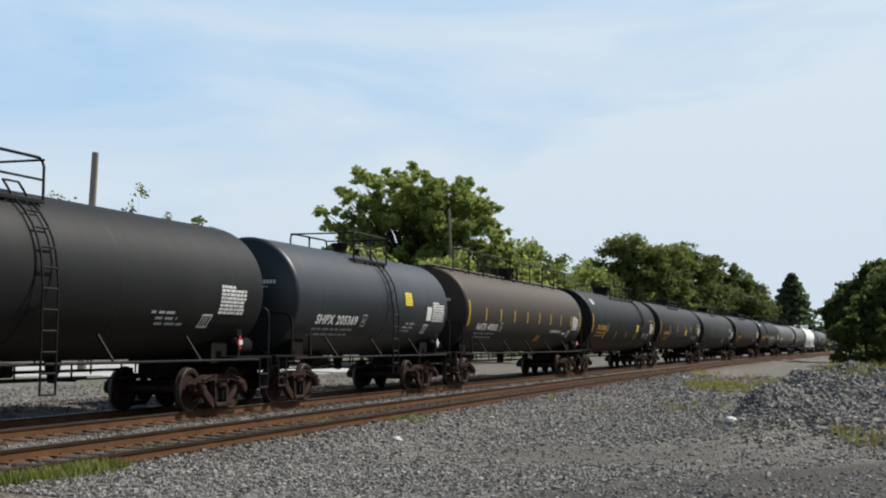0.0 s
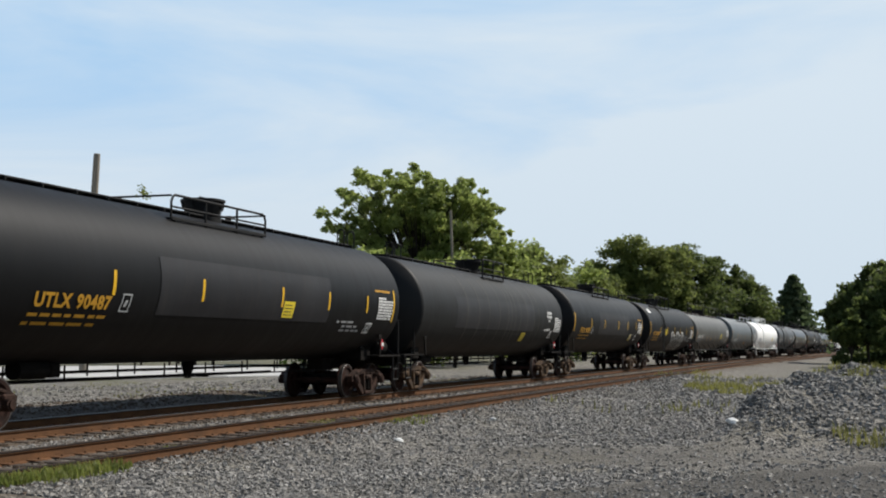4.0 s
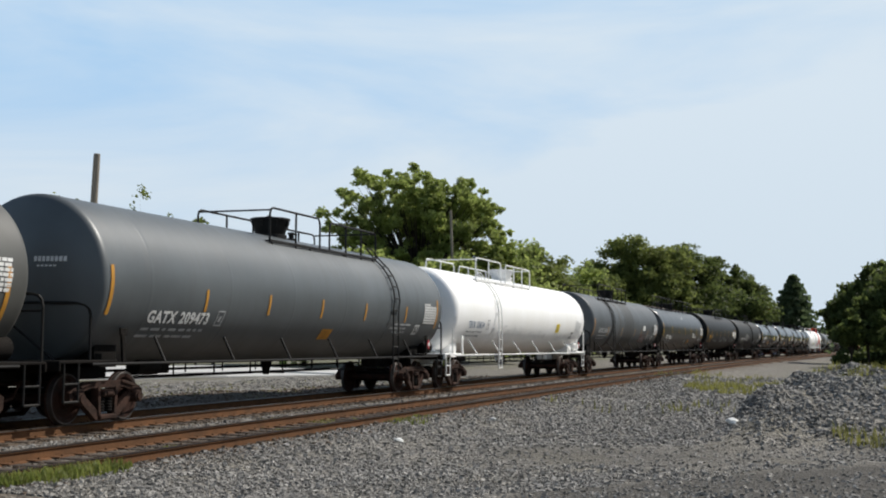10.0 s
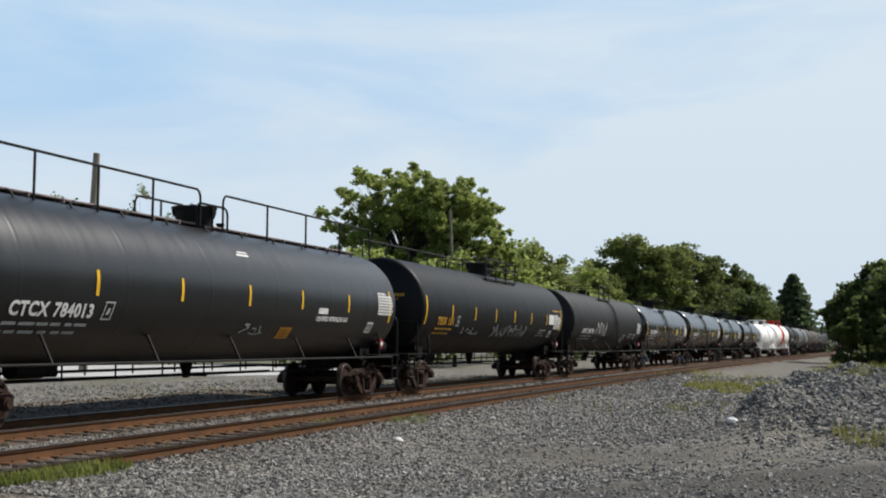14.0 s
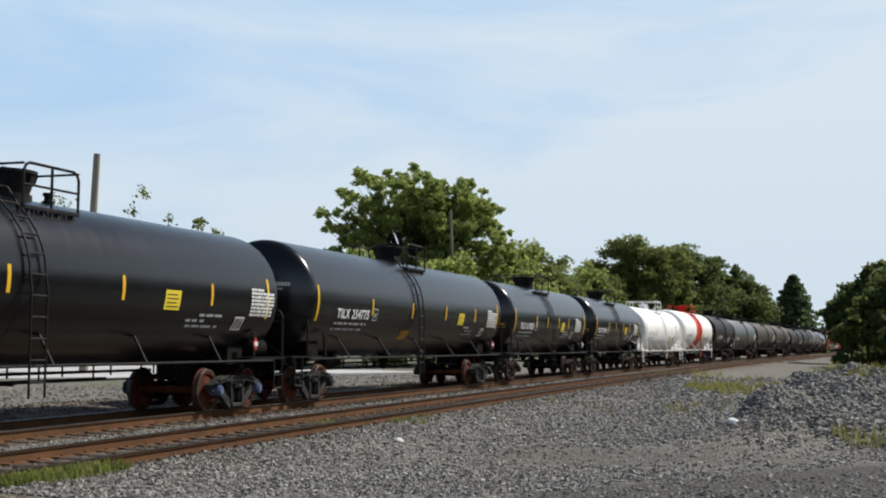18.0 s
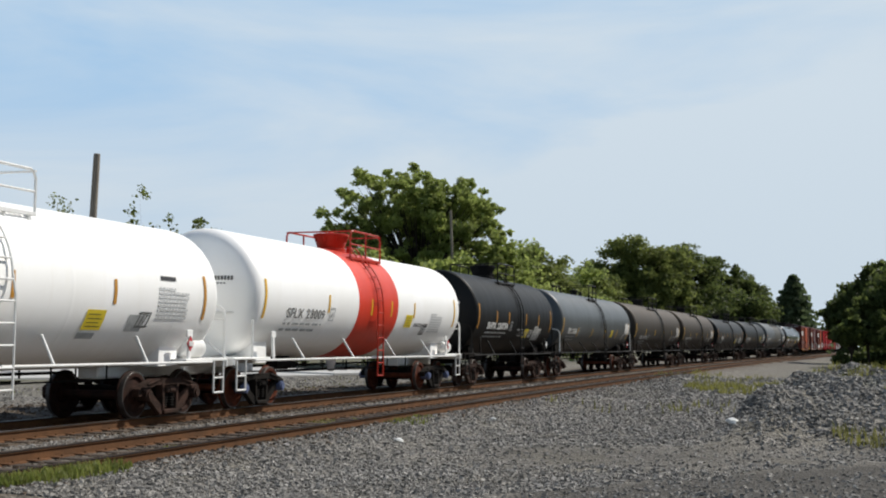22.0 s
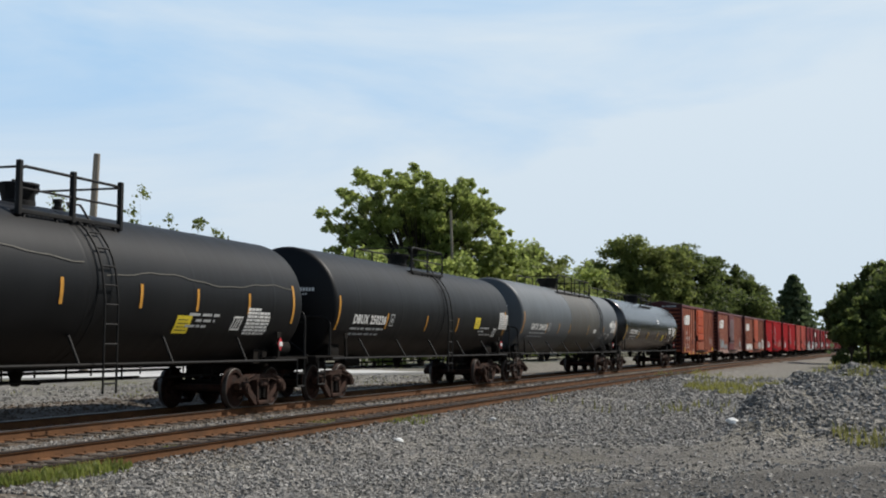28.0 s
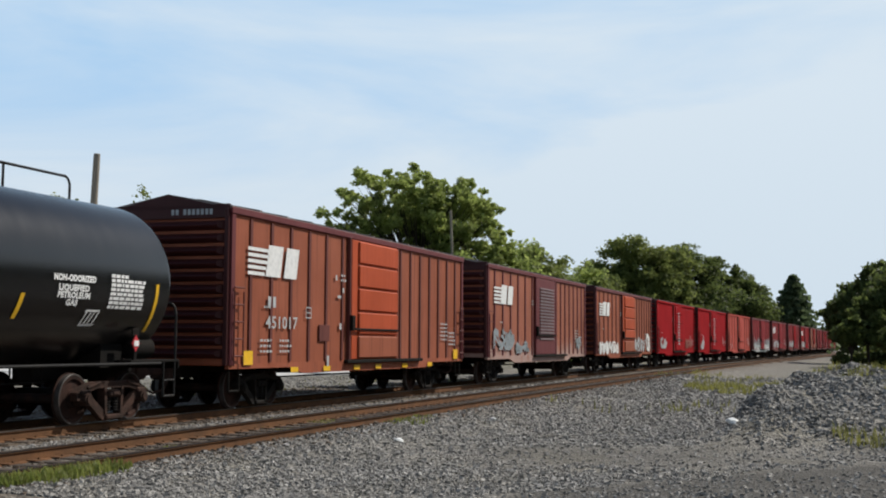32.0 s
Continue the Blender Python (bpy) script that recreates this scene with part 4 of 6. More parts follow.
    if d["plat"]:
        p0, p1 = {"mid": (-1.3, 1.6), "back": (-1.6, 5.0), "fore": (-5.8, 1.6)}[d["plat"]]
        if "span" in d:
            p0, p1 = d["span"]
        mz = d["top"] - .28
        deck = Shape()
        for y in (-.72, .72):
            n = int((p1 - p0) / .12)
            for i in range(n + 1):
                deck.box(p0 + (p1 - p0) * i / n, y, mz + .02, .035, .5, .04)
            for dy in (-.25, .25):
                deck.box((p0 + p1) / 2, y + dy, mz + .02, p1 - p0, .03, .07, .008)
            for i in range(4):
                x = p0 + .15 + (p1 - p0 - .3) * i / 3
                deck.bar((x, y * 1.28, mz), (x, y * 1.4, mz - .3), .03, 6)
        part("platform", deck, d.get("toprail", P), car, "open-grid platform beside the dome")
        posts = max(2, int((p1 - p0) / 1.25))
        for y in (-.95, .95):
            rl = Shape()
            if p1 - p0 > 5:
                m = p0 + (p1 - p0) * d.get("split", .47)
                railing(rl, p0, m - .3, y, mz, .8, max(2, posts // 2), mid=False)
                railing(rl, m + .3, p1, y, mz, .76, max(2, posts // 2 + 1), mid=False)
            else:
                railing(rl, p0, p1, y, mz, d.get("ph", .76), posts)
            part("platform_railing", rl, d.get("toprail", P), car)
        for x in (p0, (p0 + p1) / 2, p1) if d.get("stout") else ():
            part("corner_post", Shape().box(x, -.95, mz + .4, .1, .09, .9, .012), P, car)
        for x in (p0, p1):
            part("end_gate", Shape().bar((x, -.95, mz + d.get("ph", .76) - .02), (x, .95, mz + d.get("ph", .76) - .02), .021, 6), d.get("toprail", P), car)
    mz = d["top"]
    if d["walk"]:
        wk = Shape()
        x0, x1 = (-front + .05, rear - .05) if d["walk"] == "rail" else (-front + .35, rear - .35)
        wk.box(0, 0, mz + .06, x1 - x0, .5, .04, .01)
        for i in range(int((x1 - x0) / 1.0) + 1):
            x = x0 + i * 1.0
            wk.box(x, 0, mz + .02, .05, .62, .09, .01)
        if d["walk"] != "lowrail":
            part("walkway", wk, P if d["walk"] == "low" else ROOFSTEEL, car, "narrow running board along the tank top")
        if d["walk"] == "rail":
            wr = Shape()
            for a, c in ((x0 + .95, man_x - .7), (man_x + .3, rear + .3)):
                railing(wr, a, c, -.55, mz - .02, .77, max(3, int((c - a) / 1.75)), mid=False)
            part("walkway_railing", wr, P, car)
            part("dome_railing", railing(Shape(), man_x - 1.5, man_x + .55, .55, mz - .02, .6, 2, mid=False), P, car)
            part("dome_railing", railing(Shape(), man_x - .75, man_x + .6, -.5, mz - .02, .5, 2, mid=False), P, car)
            for i in range(int((x1 - x0) / 1.6)):
                x = x0 + .9 + i * 1.6
                shared("rail_foot", "rail_foot", lambda: Shape().pipe([(0, -.55, 0), (-.3, -.55, 0), (-.3, -.63, -.12)], .02), P, car, at=pose(x, 0, mz - .03))
        else:
            for x in (x0 + .1, x0 + .8, x1 - .8, x1 - .1) if d["walk"] == "low" else ():
                wr = Shape().pipe([(x, -.25 - .1 * math.cos(a), mz + .36 + .1 * math.sin(a)) if 0 <= a <= math.pi else (x, -.25 - math.copysign(.1, math.cos(a)), mz) for a in (-.1, 0, .4, .8, 1.2, 1.57, 1.94, 2.34, 2.74, math.pi, math.pi + .1)], .02)
                part("grab_hoop", wr, P, car)
            if d["walk"] == "lowrail":
                part("walkway_railing", railing(Shape(), x0 - .6, x1, .5, mz, .55, 9, mid=False), P, car)
    dk = d.get("dome_size", 1.0)
    dome = Shape().lathe_z([(mz - .12, .42 * dk), (mz + .05, .42 * dk), (mz + .06, .37 * dk), (mz + .12, .39 * dk), (mz + .1 + .12 * dk, .42 * dk), (mz + .1 + .29 * dk, .47 * dk), (mz + .1 + .31 * dk, .5 * dk), (mz + .1 + .36 * dk, .5 * dk), (mz + .1 + .37 * dk, .46 * dk), (mz + .1 + .38 * dk, .2 * dk)], 26, man_x, 0)
    dome.box(man_x + .42 * dk, 0, mz + .1 + .31 * dk, .16, .2, .1, .02).bar((man_x - .15, 0, mz + .13 + .38 * dk), (man_x + .15, 0, mz + .13 + .38 * dk), .025, 6)
    for i in range(8):
        a = 2 * math.pi * i / 8
        dome.bar((man_x + .44 * dk * math.cos(a), .44 * dk * math.sin(a), mz + .1 + .14 * dk), (man_x + .485 * dk * math.cos(a), .485 * dk * math.sin(a), mz + .1 + .29 * dk), .024, 6)
    part("dome_housing", dome, d.get("dome", P), car, d.get("dome_say", "round valve housing with a hinged lid"))
    vx = man_x + d.get("vent", 1.0)
    part("safety_valve", Shape().lathe_z([(mz - .06, .11), (mz + .05, .11), (mz + .06, .07), (mz + .14, .07), (mz + .15, .1), (mz + .2, .09)], 12, vx, -.1), d.get("dome", P), car)
    # ladder
    if d["ladder"] is not None:
        ladder_pieces(car, skin, d["ladder"], mz, d.get("ladder_paint", P))
        band_x = d["ladder"]
        part("ladder_strap", Shape().lathe_x([(band_x - .28, r - .01), (band_x - .28, r + .006), (band_x + .28, r + .006), (band_x + .28, r - .01)], 48, 0, zc), d.get("strap", d["paint"]), tank, smooth=60)
    # reflective strips
    zt = skin.level(zc - .12)
    if d["strips"]:
        k, sz, tz = d["strips"], d.get("sz", 0), d.get("tz", 0)
        xs = np.linspace(-front + .12, rear - .4, k)
        if "sx" in d:
            xs = [-front + .12, *d["sx"], rear - .4]
            k = len(xs)
        for i, x in enumerate(xs):
            if i in (0, k - 1):
                if d["tall"]:
                    sh = skin.patch(Shape(), x - .05, x + .05, skin.level(zc - .55 + sz * .5 + tz), skin.level(zc + .32 + sz * .5 + tz))
                else:
                    continue
            elif d.get("leaning"):
                sh = skin.patch(Shape(), x - .05, x + .05, skin.level(1.66 + sz), skin.level(2.06 + sz), .05)
            else:
                sh = skin.patch(Shape(), x - .045, x + .045, skin.level(zc - .34 + sz), skin.level(zc + .1 + sz))
            part("reflector_strip", sh, d["tape"], tank, "yellow reflective tape strip")
    # writing
    if d["tx"]:
        words, x, z, w = d["tx"]
        h = d.get("txh", .24)
        part("car_number", skin.words(words, x, skin.level(z) - h / 2, w, h, .004 if d.get("white") else .013), d["ink"], tank, "stencilled reporting mark and number")
        fine = Shape()
        for i, dz in enumerate((.34, .50)):
            skin.bars(fine, x - .05 - .05 * i, skin.level(z) - h / 2 - dz + .16, w * (.92 if i else 1.0), .06, rng)
        marks("stencil_data", fine, LETGREY if d["ink"] is not LETYELLOW else d["ink"], tank, "small stencilled data")
        bx = x + w + .28
        sq = Shape()
        z0 = skin.level(z) - .16
        for a in ((bx, bx + .03, z0, z0 + .34), (bx + .25, bx + .28, z0, z0 + .34), (bx, bx + .28, z0, z0 + .03), (bx, bx + .28, z0 + .31, z0 + .34), (bx + .1, bx + .18, z0 + .1, z0 + .22)):
            skin.patch(sq, *a, .04)
        marks("inspection_square", sq, LETGREY, tank)
    if d["box"]:
        bx, bz = d.get("boxat", (rear - 1.45, zc - .22))
        ink = SPRAYSILVER if d.get("white") else LETWHITE
        tb = Shape()
        z0 = skin.level(bz) - .28
        for row in range(8):
            skin.bars(tb, bx - .12, z0 + row * .078, 1.08 - (.5 if row == 7 else 0), .056, rng, True)
        if d["ink"] is LETYELLOW:
            marks("owner_line", skin.bars(Shape(), bx - .35, z0 + .74, 1.1, .06, rng, True), LETYELLOW, tank, "small yellow stencilled line")
        marks("data_table", tb, FAINTGREY if d.get("white") else LETWHITE, tank, "block of stencilled test data")
        sq = Shape()
        z1 = skin.level(1.82) - .12
        x1 = bx - .75
        for a in ((x1, x1 + .04, z1, z1 + .3), (x1 + .34, x1 + .38, z1, z1 + .3), (x1, x1 + .38, z1, z1 + .04), (x1, x1 + .38, z1 + .27, z1 + .31), (x1 + .12, x1 + .16, z1 + .05, z1 + .26), (x1 + .22, x1 + .26, z1 + .05, z1 + .26)):
            skin.patch(sq, *a, .08)
        marks("lube_square", sq, ink, tank)
        lines = Shape()
        for i in range(0 if d.get("notes") or d.get("white") else d.get("lines", 3)):
            skin.bars(lines, bx - 2.2 - rng.uniform(0, .5), z1 + .28 - i * .12, rng.uniform(.7, 1.3), .055, rng)
        if lines.v:
            marks("stencil_data", lines, LETGREY if not d.get("white") else FAINTGREY, tank)
    for key, m in (("label", LABELYELLOW), ("orange", LABELORANGE)):
        if d[key]:
            x, z = d[key]
            w, h = (.56, .38) if key == "label" else (.62, .3)
            z0 = skin.level(z) - h / 2
            part("sticker", skin.patch(Shape(), x - w / 2, x + w / 2, z0, z0 + h, .02), m, tank, "square warning sticker")
            ln = Shape()
            for i in range(4):
                skin.patch(ln, x - w * .38, x + w * (.38 - .12 * (i % 2)), z0 + h * (.16 + .2 * i), z0 + h * (.2 + .2 * i), .01, .016)
            marks("sticker_print", ln, LETBLACK, tank)
    for text, x, z, w, h in d.get("notes", ()):
        part("lettering", skin.words(text, x, skin.level(z) - h / 2, w, h, .008), LETBLACK if d.get("white") else LETWHITE, tank, "stencilled words")
    for kind, x0, x1, z0, z1, m in d.get("spray", ()):
        sh = Shape()
        z0, z1 = skin.level(z0), skin.level(z1)
        n = int((x1 - x0) / {"tag": .34, "dense": .12}.get(kind, .62))
        for i in range(n):
            x = x0 + (x1 - x0) * i / n
            w = (x1 - x0) / n
            if kind in ("tag", "dense"):
                pts = [(x + rng.uniform(-.05, .1), z0 + rng.uniform(0, .1))]
                for j in range(4):
                    pts.append((x + w * rng.uniform(0, 1.1), z0 + (z1 - z0) * rng.uniform(0, 1)))
                skin.stroke(sh, pts, .022 if d.get("white") else .05 if m is LETWHITE else .033)
        if kind == "block":
            # slanted letters: white halo, black rim, silver fill
            h = z1 - z0
            span = max(v[0] for v in glyphs("YUTHE", h * 1.25, .05)[0])
            for name, grow, lift, ink, tell in (("spray_halo", .17, .012, LETWHITE, "white halo of sprayed letters"), ("spray_rim", .075, .019, LETBLACK, "black rim of sprayed letters"), ("spray_scrawl", .05, .026, m, "silver sprayed letters")):
                vs, fs = finer(*glyphs("YUTHE", h * 1.25, grow), .16)
                sh = Shape().add([skin.at(x0 + q * (x1 - x0) / span + .6 * (1 - c / h) + .04 * math.sin(q * 5), z0 + c * (1 + .1 * math.sin(q * 3.1 + 1)), lift) for q, c in vs], fs)
                marks(name, sh, ink, tank, tell)
            continue
        marks("spray_scrawl", sh, m, tank, "spray-painted scrawl")
    if d.get("drips"):
        for a, c, z in ((-front + .4, .1, 2.86), (.7, rear - .5, 2.66)):
            pts = [(a + (c - a) * i / 26, skin.level(z + .07 * math.sin(i * .4 + z * 9) + .015 * math.sin(i * 1.7))) for i in range(27)]
            drip = Shape()
            skin.stroke(drip, pts, .022)
            marks("drip_line", drip, DUSTLINE, tank, "pale wavy dried drip line")
    # placard near the rear
    px = td / 2 + .08
    card = Shape()
    y = -1.46
    card.add([(px + dx * .125, yy, 1.42 + dz * .15) for yy in (y, y + .015) for dx, dz in ((0, -1), (1, 0), (0, 1), (-1, 0))],
             [(0, 1, 2, 3), (7, 6, 5, 4), (0, 4, 5, 1), (1, 5, 6, 2), (2, 6, 7, 3), (3, 7, 4, 0)])
    pc = part("placard", card, LETWHITE if d.get("plain_card") else CARDRED, car, "diamond hazard placard")
    part("placard_panel", Shape().box(px, y - .008, 1.42, .15, .01, .1), LETWHITE, pc)
    # marks on the front head follow its dish
    dish = head_profile(r, r * d["head"], .34 if d.get("white") else .24 if d["paint"] is GLOSS else .16)
    along, girth = [q[0] for q in dish], [q[1] for q in dish]

    def on_head(sh, y0, y1, z0, z1):
        vs = [(-front - float(np.interp(math.hypot(y, z - zc), girth, along)) - .014, y, z) for y, z in ((y0, z0), (y1, z0), (y1, z1), (y0, z1))]
        return sh.add(vs, [(0, 1, 2, 3)])
    if d["tx"]:
        hl = Shape()
        for i in range(8):
            on_head(hl, -.34 - i * .075, -.395 - i * .075, zc + .28, zc + .37)
        for i in range(5):
            on_head(hl, -.4 - i * .075, -.45 - i * .075, zc + .19, zc + .22)
        marks("head_lettering", hl, d["ink"], tank, "small stencilled marks on the tank end")
    for dz in (0, .1) if d.get("head_tape") else ():
        tape = Shape()
        for i in range(6):
            on_head(tape, -.5 - i * .1, -.6 - i * .1, zc - .42 + dz, zc - .35 + dz)
        part("head_tape", tape, AMBER, tank, "amber reflective tape on the tank end")
    return car, (f + b) / 2, td

# ---- boxcars ----


def boxcar(front, spec):
    """A fifty-foot boxcar whose body begins at front along the train."""
    d = dict(paint=OXIDE, dark=OXIDE_DARK, door=ORANGE, ribs=(6, 7), logo=True, spray=(), say="", sill=OXIDE, door_kind="panels", full=True, patch=True, trim=MAROON)
    d.update(spec)
    L, W, lo, hi = 15.8, 2.98, 0.95, 4.24
    rng = random.Random(int(front))
    car = tagged(new("boxcar"), d["say"], "boxcar", "cars of the freight train")
    y = -W / 2

    def core():
        return Shape().box(0, 0, (lo + hi) / 2, L, W, hi - lo, .02)
    shared("box_body", "body", core, d["paint"], car, smooth=30)

    def roof():
        sh = Shape()
        for i in range(12):
            x0, x1 = -L / 2 - .03 + (L + .06) * i / 12, -L / 2 - .03 + (L + .06) * (i + 1) / 12
            vs = [(x, yy, z) for x in (x0, x1 - .02) for yy, z in ((-W / 2 - .05, hi), (-W / 2 - .05, hi + .05), (0, hi + .34), (W / 2 + .05, hi + .05), (W / 2 + .05, hi))]
            sh.add(vs, [(0, 1, 6, 5), (1, 2, 7, 6), (2, 3, 8, 7), (3, 4, 9, 8), (0, 4, 3, 2, 1), (5, 6, 7, 8, 9), (0, 5, 9, 4)])
            for s in (-1, 1):
                sh.add([(x1 - .06, s * (W / 2 + .05), hi + .05), (x1 + .02, s * (W / 2 + .05), hi + .05), (x1 + .02, 0, hi + .37), (x1 - .06, 0, hi + .37),
                        (x1 - .06, s * (W / 2 + .05), hi + .09), (x1 + .02, s * (W / 2 + .05), hi + .09), (x1 + .02, 0, hi + .39), (x1 - .06, 0, hi + .39)],
                       [(4, 5, 6, 7), (0, 1, 5, 4), (0, 3, 7, 4), (1, 2, 6, 5)])
        return sh
    shared("box_roof", "roof", roof, ROOFSTEEL if d["full"] else d["dark"], car, "ribbed dusty metal roof", smooth=20)

    def eave():
        return Shape().box(0, 0, 0, L + .06, .08, .16, .02)
    for s in (-1, 1):
        shared("box_eave", "eave_rail", eave, d["trim"], car, at=pose(0, s * (W / 2 + .02), hi - .03))
    for x in (-L / 2 + .09, L / 2 - .09):
        for s in (-1, 1):
            shared("box_corner", "corner_post", lambda: Shape().box(0, 0, (lo + hi) / 2 - .05, .18, .05, hi - lo - .1, .012), d["trim"], car, at=pose(x, s * (W / 2 + .018), 0))

    def end():
        sh = Shape().box(.02, 0, hi - .05, .06, W, .3, .01)
        sh.add([(.05, -W / 2, hi), (.05, W / 2, hi), (.05, 0, hi + .33), (-.02, -W / 2, hi), (-.02, W / 2, hi), (-.02, 0, hi + .33)], [(0, 1, 2), (3, 5, 4), (0, 2, 5, 3), (1, 4, 5, 2)])
        for s2 in (-1, 1):
            sh.box(.04, s2 * (W / 2 - .05), (lo + hi) / 2, .1, .1, hi - lo, .015)
        return sh

    def end_rib():
        prof = [(-.01, -.1), (.1, -.05), (.13, 0), (.1, .05), (-.01, .1)]
        yy = W / 2 - .12
        return Shape().add([(a, s2 * (yy - .12 if a > 0 else yy), c) for s2 in (-1, 1) for a, c in prof], [(k, k + 1, 5 + k + 1, 5 + k) for k in range(4)] + [(4, 3, 2, 1, 0), (5, 6, 7, 8, 9)])
    # both end walls take the maroon darkened to stand for shade
    for s in (-1, 1):
        wall = shared("box_end", "end_wall", end, OXIDE_END_SHADED, car, "corrugated steel end", at=pose(s * L / 2, 0, 0, 0, 0, 0 if s > 0 else 180))
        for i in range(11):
            shared("box_end_rib", "end_rib", end_rib, OXIDE_END_SHADED, wall, at=pose(.02, 0, lo + .25 + (hi - lo - .6) * i / 10))
        shared("coupler", "coupler", coupler_shape, TRUCKRUST, car, at=pose(s * (L / 2 + .25), 0, .82, 0, 0, 0 if s > 0 else 180))
    dx0, dx1 = d.get("doorx", (-1.2, 1.65))

    def rib():
        return Shape().extrude([(-.055, lo + .12), (-.035, lo + .06), (.035, lo + .06), (.055, lo + .12), (.055, hi - .2), (.035, hi - .14), (-.035, hi - .14), (-.055, hi - .2)], -.035, .0)
    xs = list(np.linspace(-L / 2 + .9, dx0 - .45, d["ribs"][0])) + list(np.linspace(dx1 + .45, L / 2 - .8, d["ribs"][1]))
    for x in xs:
        shared("box_rib", "side_post", rib, d["dark"], car, at=pose(x, y, 0))
        if d["full"]:
            shared("box_rib", "side_post", rib, d["dark"], car, at=pose(x, -y, 0, 0, 0, 180))

    def fish():
        return Shape().extrude([(-L / 2, lo + .04), (-L / 2, lo - .07), (-L / 2 + 2.9, lo - .07), (-L / 2 + 3.6, lo - .22), (L / 2 - 3.6, lo - .22), (L / 2 - 2.9, lo - .07), (L / 2, lo - .07), (L / 2, lo + .04)], -.04, .04)
    for s in (-1, 1):
        shared("box_sill", "side_sill", fish, d["sill"], car, at=pose(0, s * (W / 2 - .03), 0))
    # door
    dw, dz0, dz1 = dx1 - dx0, lo + .08, hi - .13

    def door_frame():
        return Shape().box((dx0 + dx1) / 2, -.03, (dz0 + dz1) / 2, dw, .06, dz1 - dz0, .01)
    door = part("door", door_frame(), d["door"], car, d.get("door_say", "sliding plug door"))
    door.matrix_basis = pose(0, y - .03, 0)
    if d["door_kind"] == "panels":
        top = dz1 - dz0 - .62
        for i in range(5):
            z0 = dz0 + (.62 + top * (i - 1) / 4 if i else 0)
            h = (top / 4 if i else .62) - .05
            pn = Shape().box((dx0 + .32 + dx1) / 2, -.085, z0 + h / 2 + .025, dw - .46, .06, h, .03)
            part("door_panel", pn, d["door"] if i else d.get("door_low", d["paint"]), door)
    else:
        n = 17
        for i in range(n):
            z0 = dz0 + .6 + (dz1 - dz0 - .9) * i / n
            h = (dz1 - dz0 - .9) / n
            pn = Shape().extrude([(dx0 + .45, z0), (dx1 - .35, z0), (dx1 - .35, z0 + h * .42), (dx0 + .45, z0 + h * .42)], -.1, -.05)
            part("door_slat", pn, SLATPAINT, door, smooth=20)
    for x in (dx0 - .1, dx1 + .02):
        part("door_post", Shape().box(x, y - .05, (dz0 + dz1) / 2, .09, .1, dz1 - dz0 + .1, .015), d["dark"], car)
    part("door_track", Shape().box((dx0 + dx1) / 2 + .9, y - .07, dz0 - .06, dw + 2.4, .12, .09, .015), FRAME, car)
    bar_ = Shape().pipe([(dx0 + .1, y - .16, lo + .85), (dx1 - .1, y - .16, lo + .85)], .03).box(dx0 - .05, y - .14, lo + 1.0, .2, .1, .4, .02)
    part("door_lock_bar", bar_, FRAME, car)
    # ladder rungs by the ends
    for x in (-L / 2 + .3, L / 2 - .3):
        lad = shared("box_ladder", "ladder", lambda: Shape().bar((-.2, -.08, lo), (-.2, -.08, 2.5), .018, 6).bar((.2, -.08, lo), (.2, -.08, 2.5), .018, 6), d["dark"], car, at=pose(x, y, 0))
        for i in range(5):
            shared("rung", "rung", lambda: Shape().bar((-.2, 0, 0), (.2, 0, 0), .018, 6), d["dark"], lad, at=pose(0, -.08, lo + .2 + i * .36))
    for x in (-L / 2 + .35, L / 2 - .35):
        st = Shape().pipe([(x - .22, y + .05, lo - .03), (x - .22, y + .05, .42), (x + .22, y + .05, .42), (x + .22, y + .05, lo - .03)], .024)
        part("sill_step", st, FRAME, car)
    under = Shape().box(0, 0, .84, L, .5, .3, .03)
    for i in range(9):
        under.box(-L / 2 + 1 + i * (L - 2) / 8, 0, .88, .12, W - .4, .16, .02)
    under.bar((-4, -.6, .62), (4, -.6, .62), .022, 6).bar((1.2, -.5, .72), (2.0, -.5, .72), .18, 12)
    part("centre_sill", under, FRAME, car)
    e0, e1 = d.get("truckx", (-5.75, 5.75))
    for e in (e0, e1):
        truck(car, e, d.get("steel", TRUCKDARK), WHEELRUST)
    # markings
    yy = y - .046
    flat = lambda x0, x1, z0, z1: ([(x0, yy, z0), (x1, yy, z0), (x1, yy, z1), (x0, yy, z1)], [(0, 1, 2, 3)])
    if d["logo"]:
        lg = Shape()
        lx, lz, k = -L / 2 + .72, 2.9, d.get("logo_size", 1.25)
        for i in range(5):
            lg.add(*flat(lx, lx + (.62 + .05 * i) * k, lz + i * .105 * k, lz + (i * .105 + .06) * k))
        for p0, p1 in ((.66, 1.24), (1.38, 1.9)):
            lg.add([(lx + a * k, yy, lz + b * k) for a, b in ((p0, 0), (p1, 0), (p1 + .12, .56), (p0 + .12, .56))], [(0, 1, 2, 3)])
        marks("emblem", lg, LETWHITE, car, "white painted railway emblem with bars")
    if d.get("number"):
        vs, fs = glyphs(d["number"], .38, .006)
        w = max(v[0] for v in vs)
        part("car_number", Shape().add([(-6.3 + a * 1.6 / w, yy, 1.76 + b) for a, b in vs], fs), LETGREY, car, "white stencilled car number")
    sm = Shape()
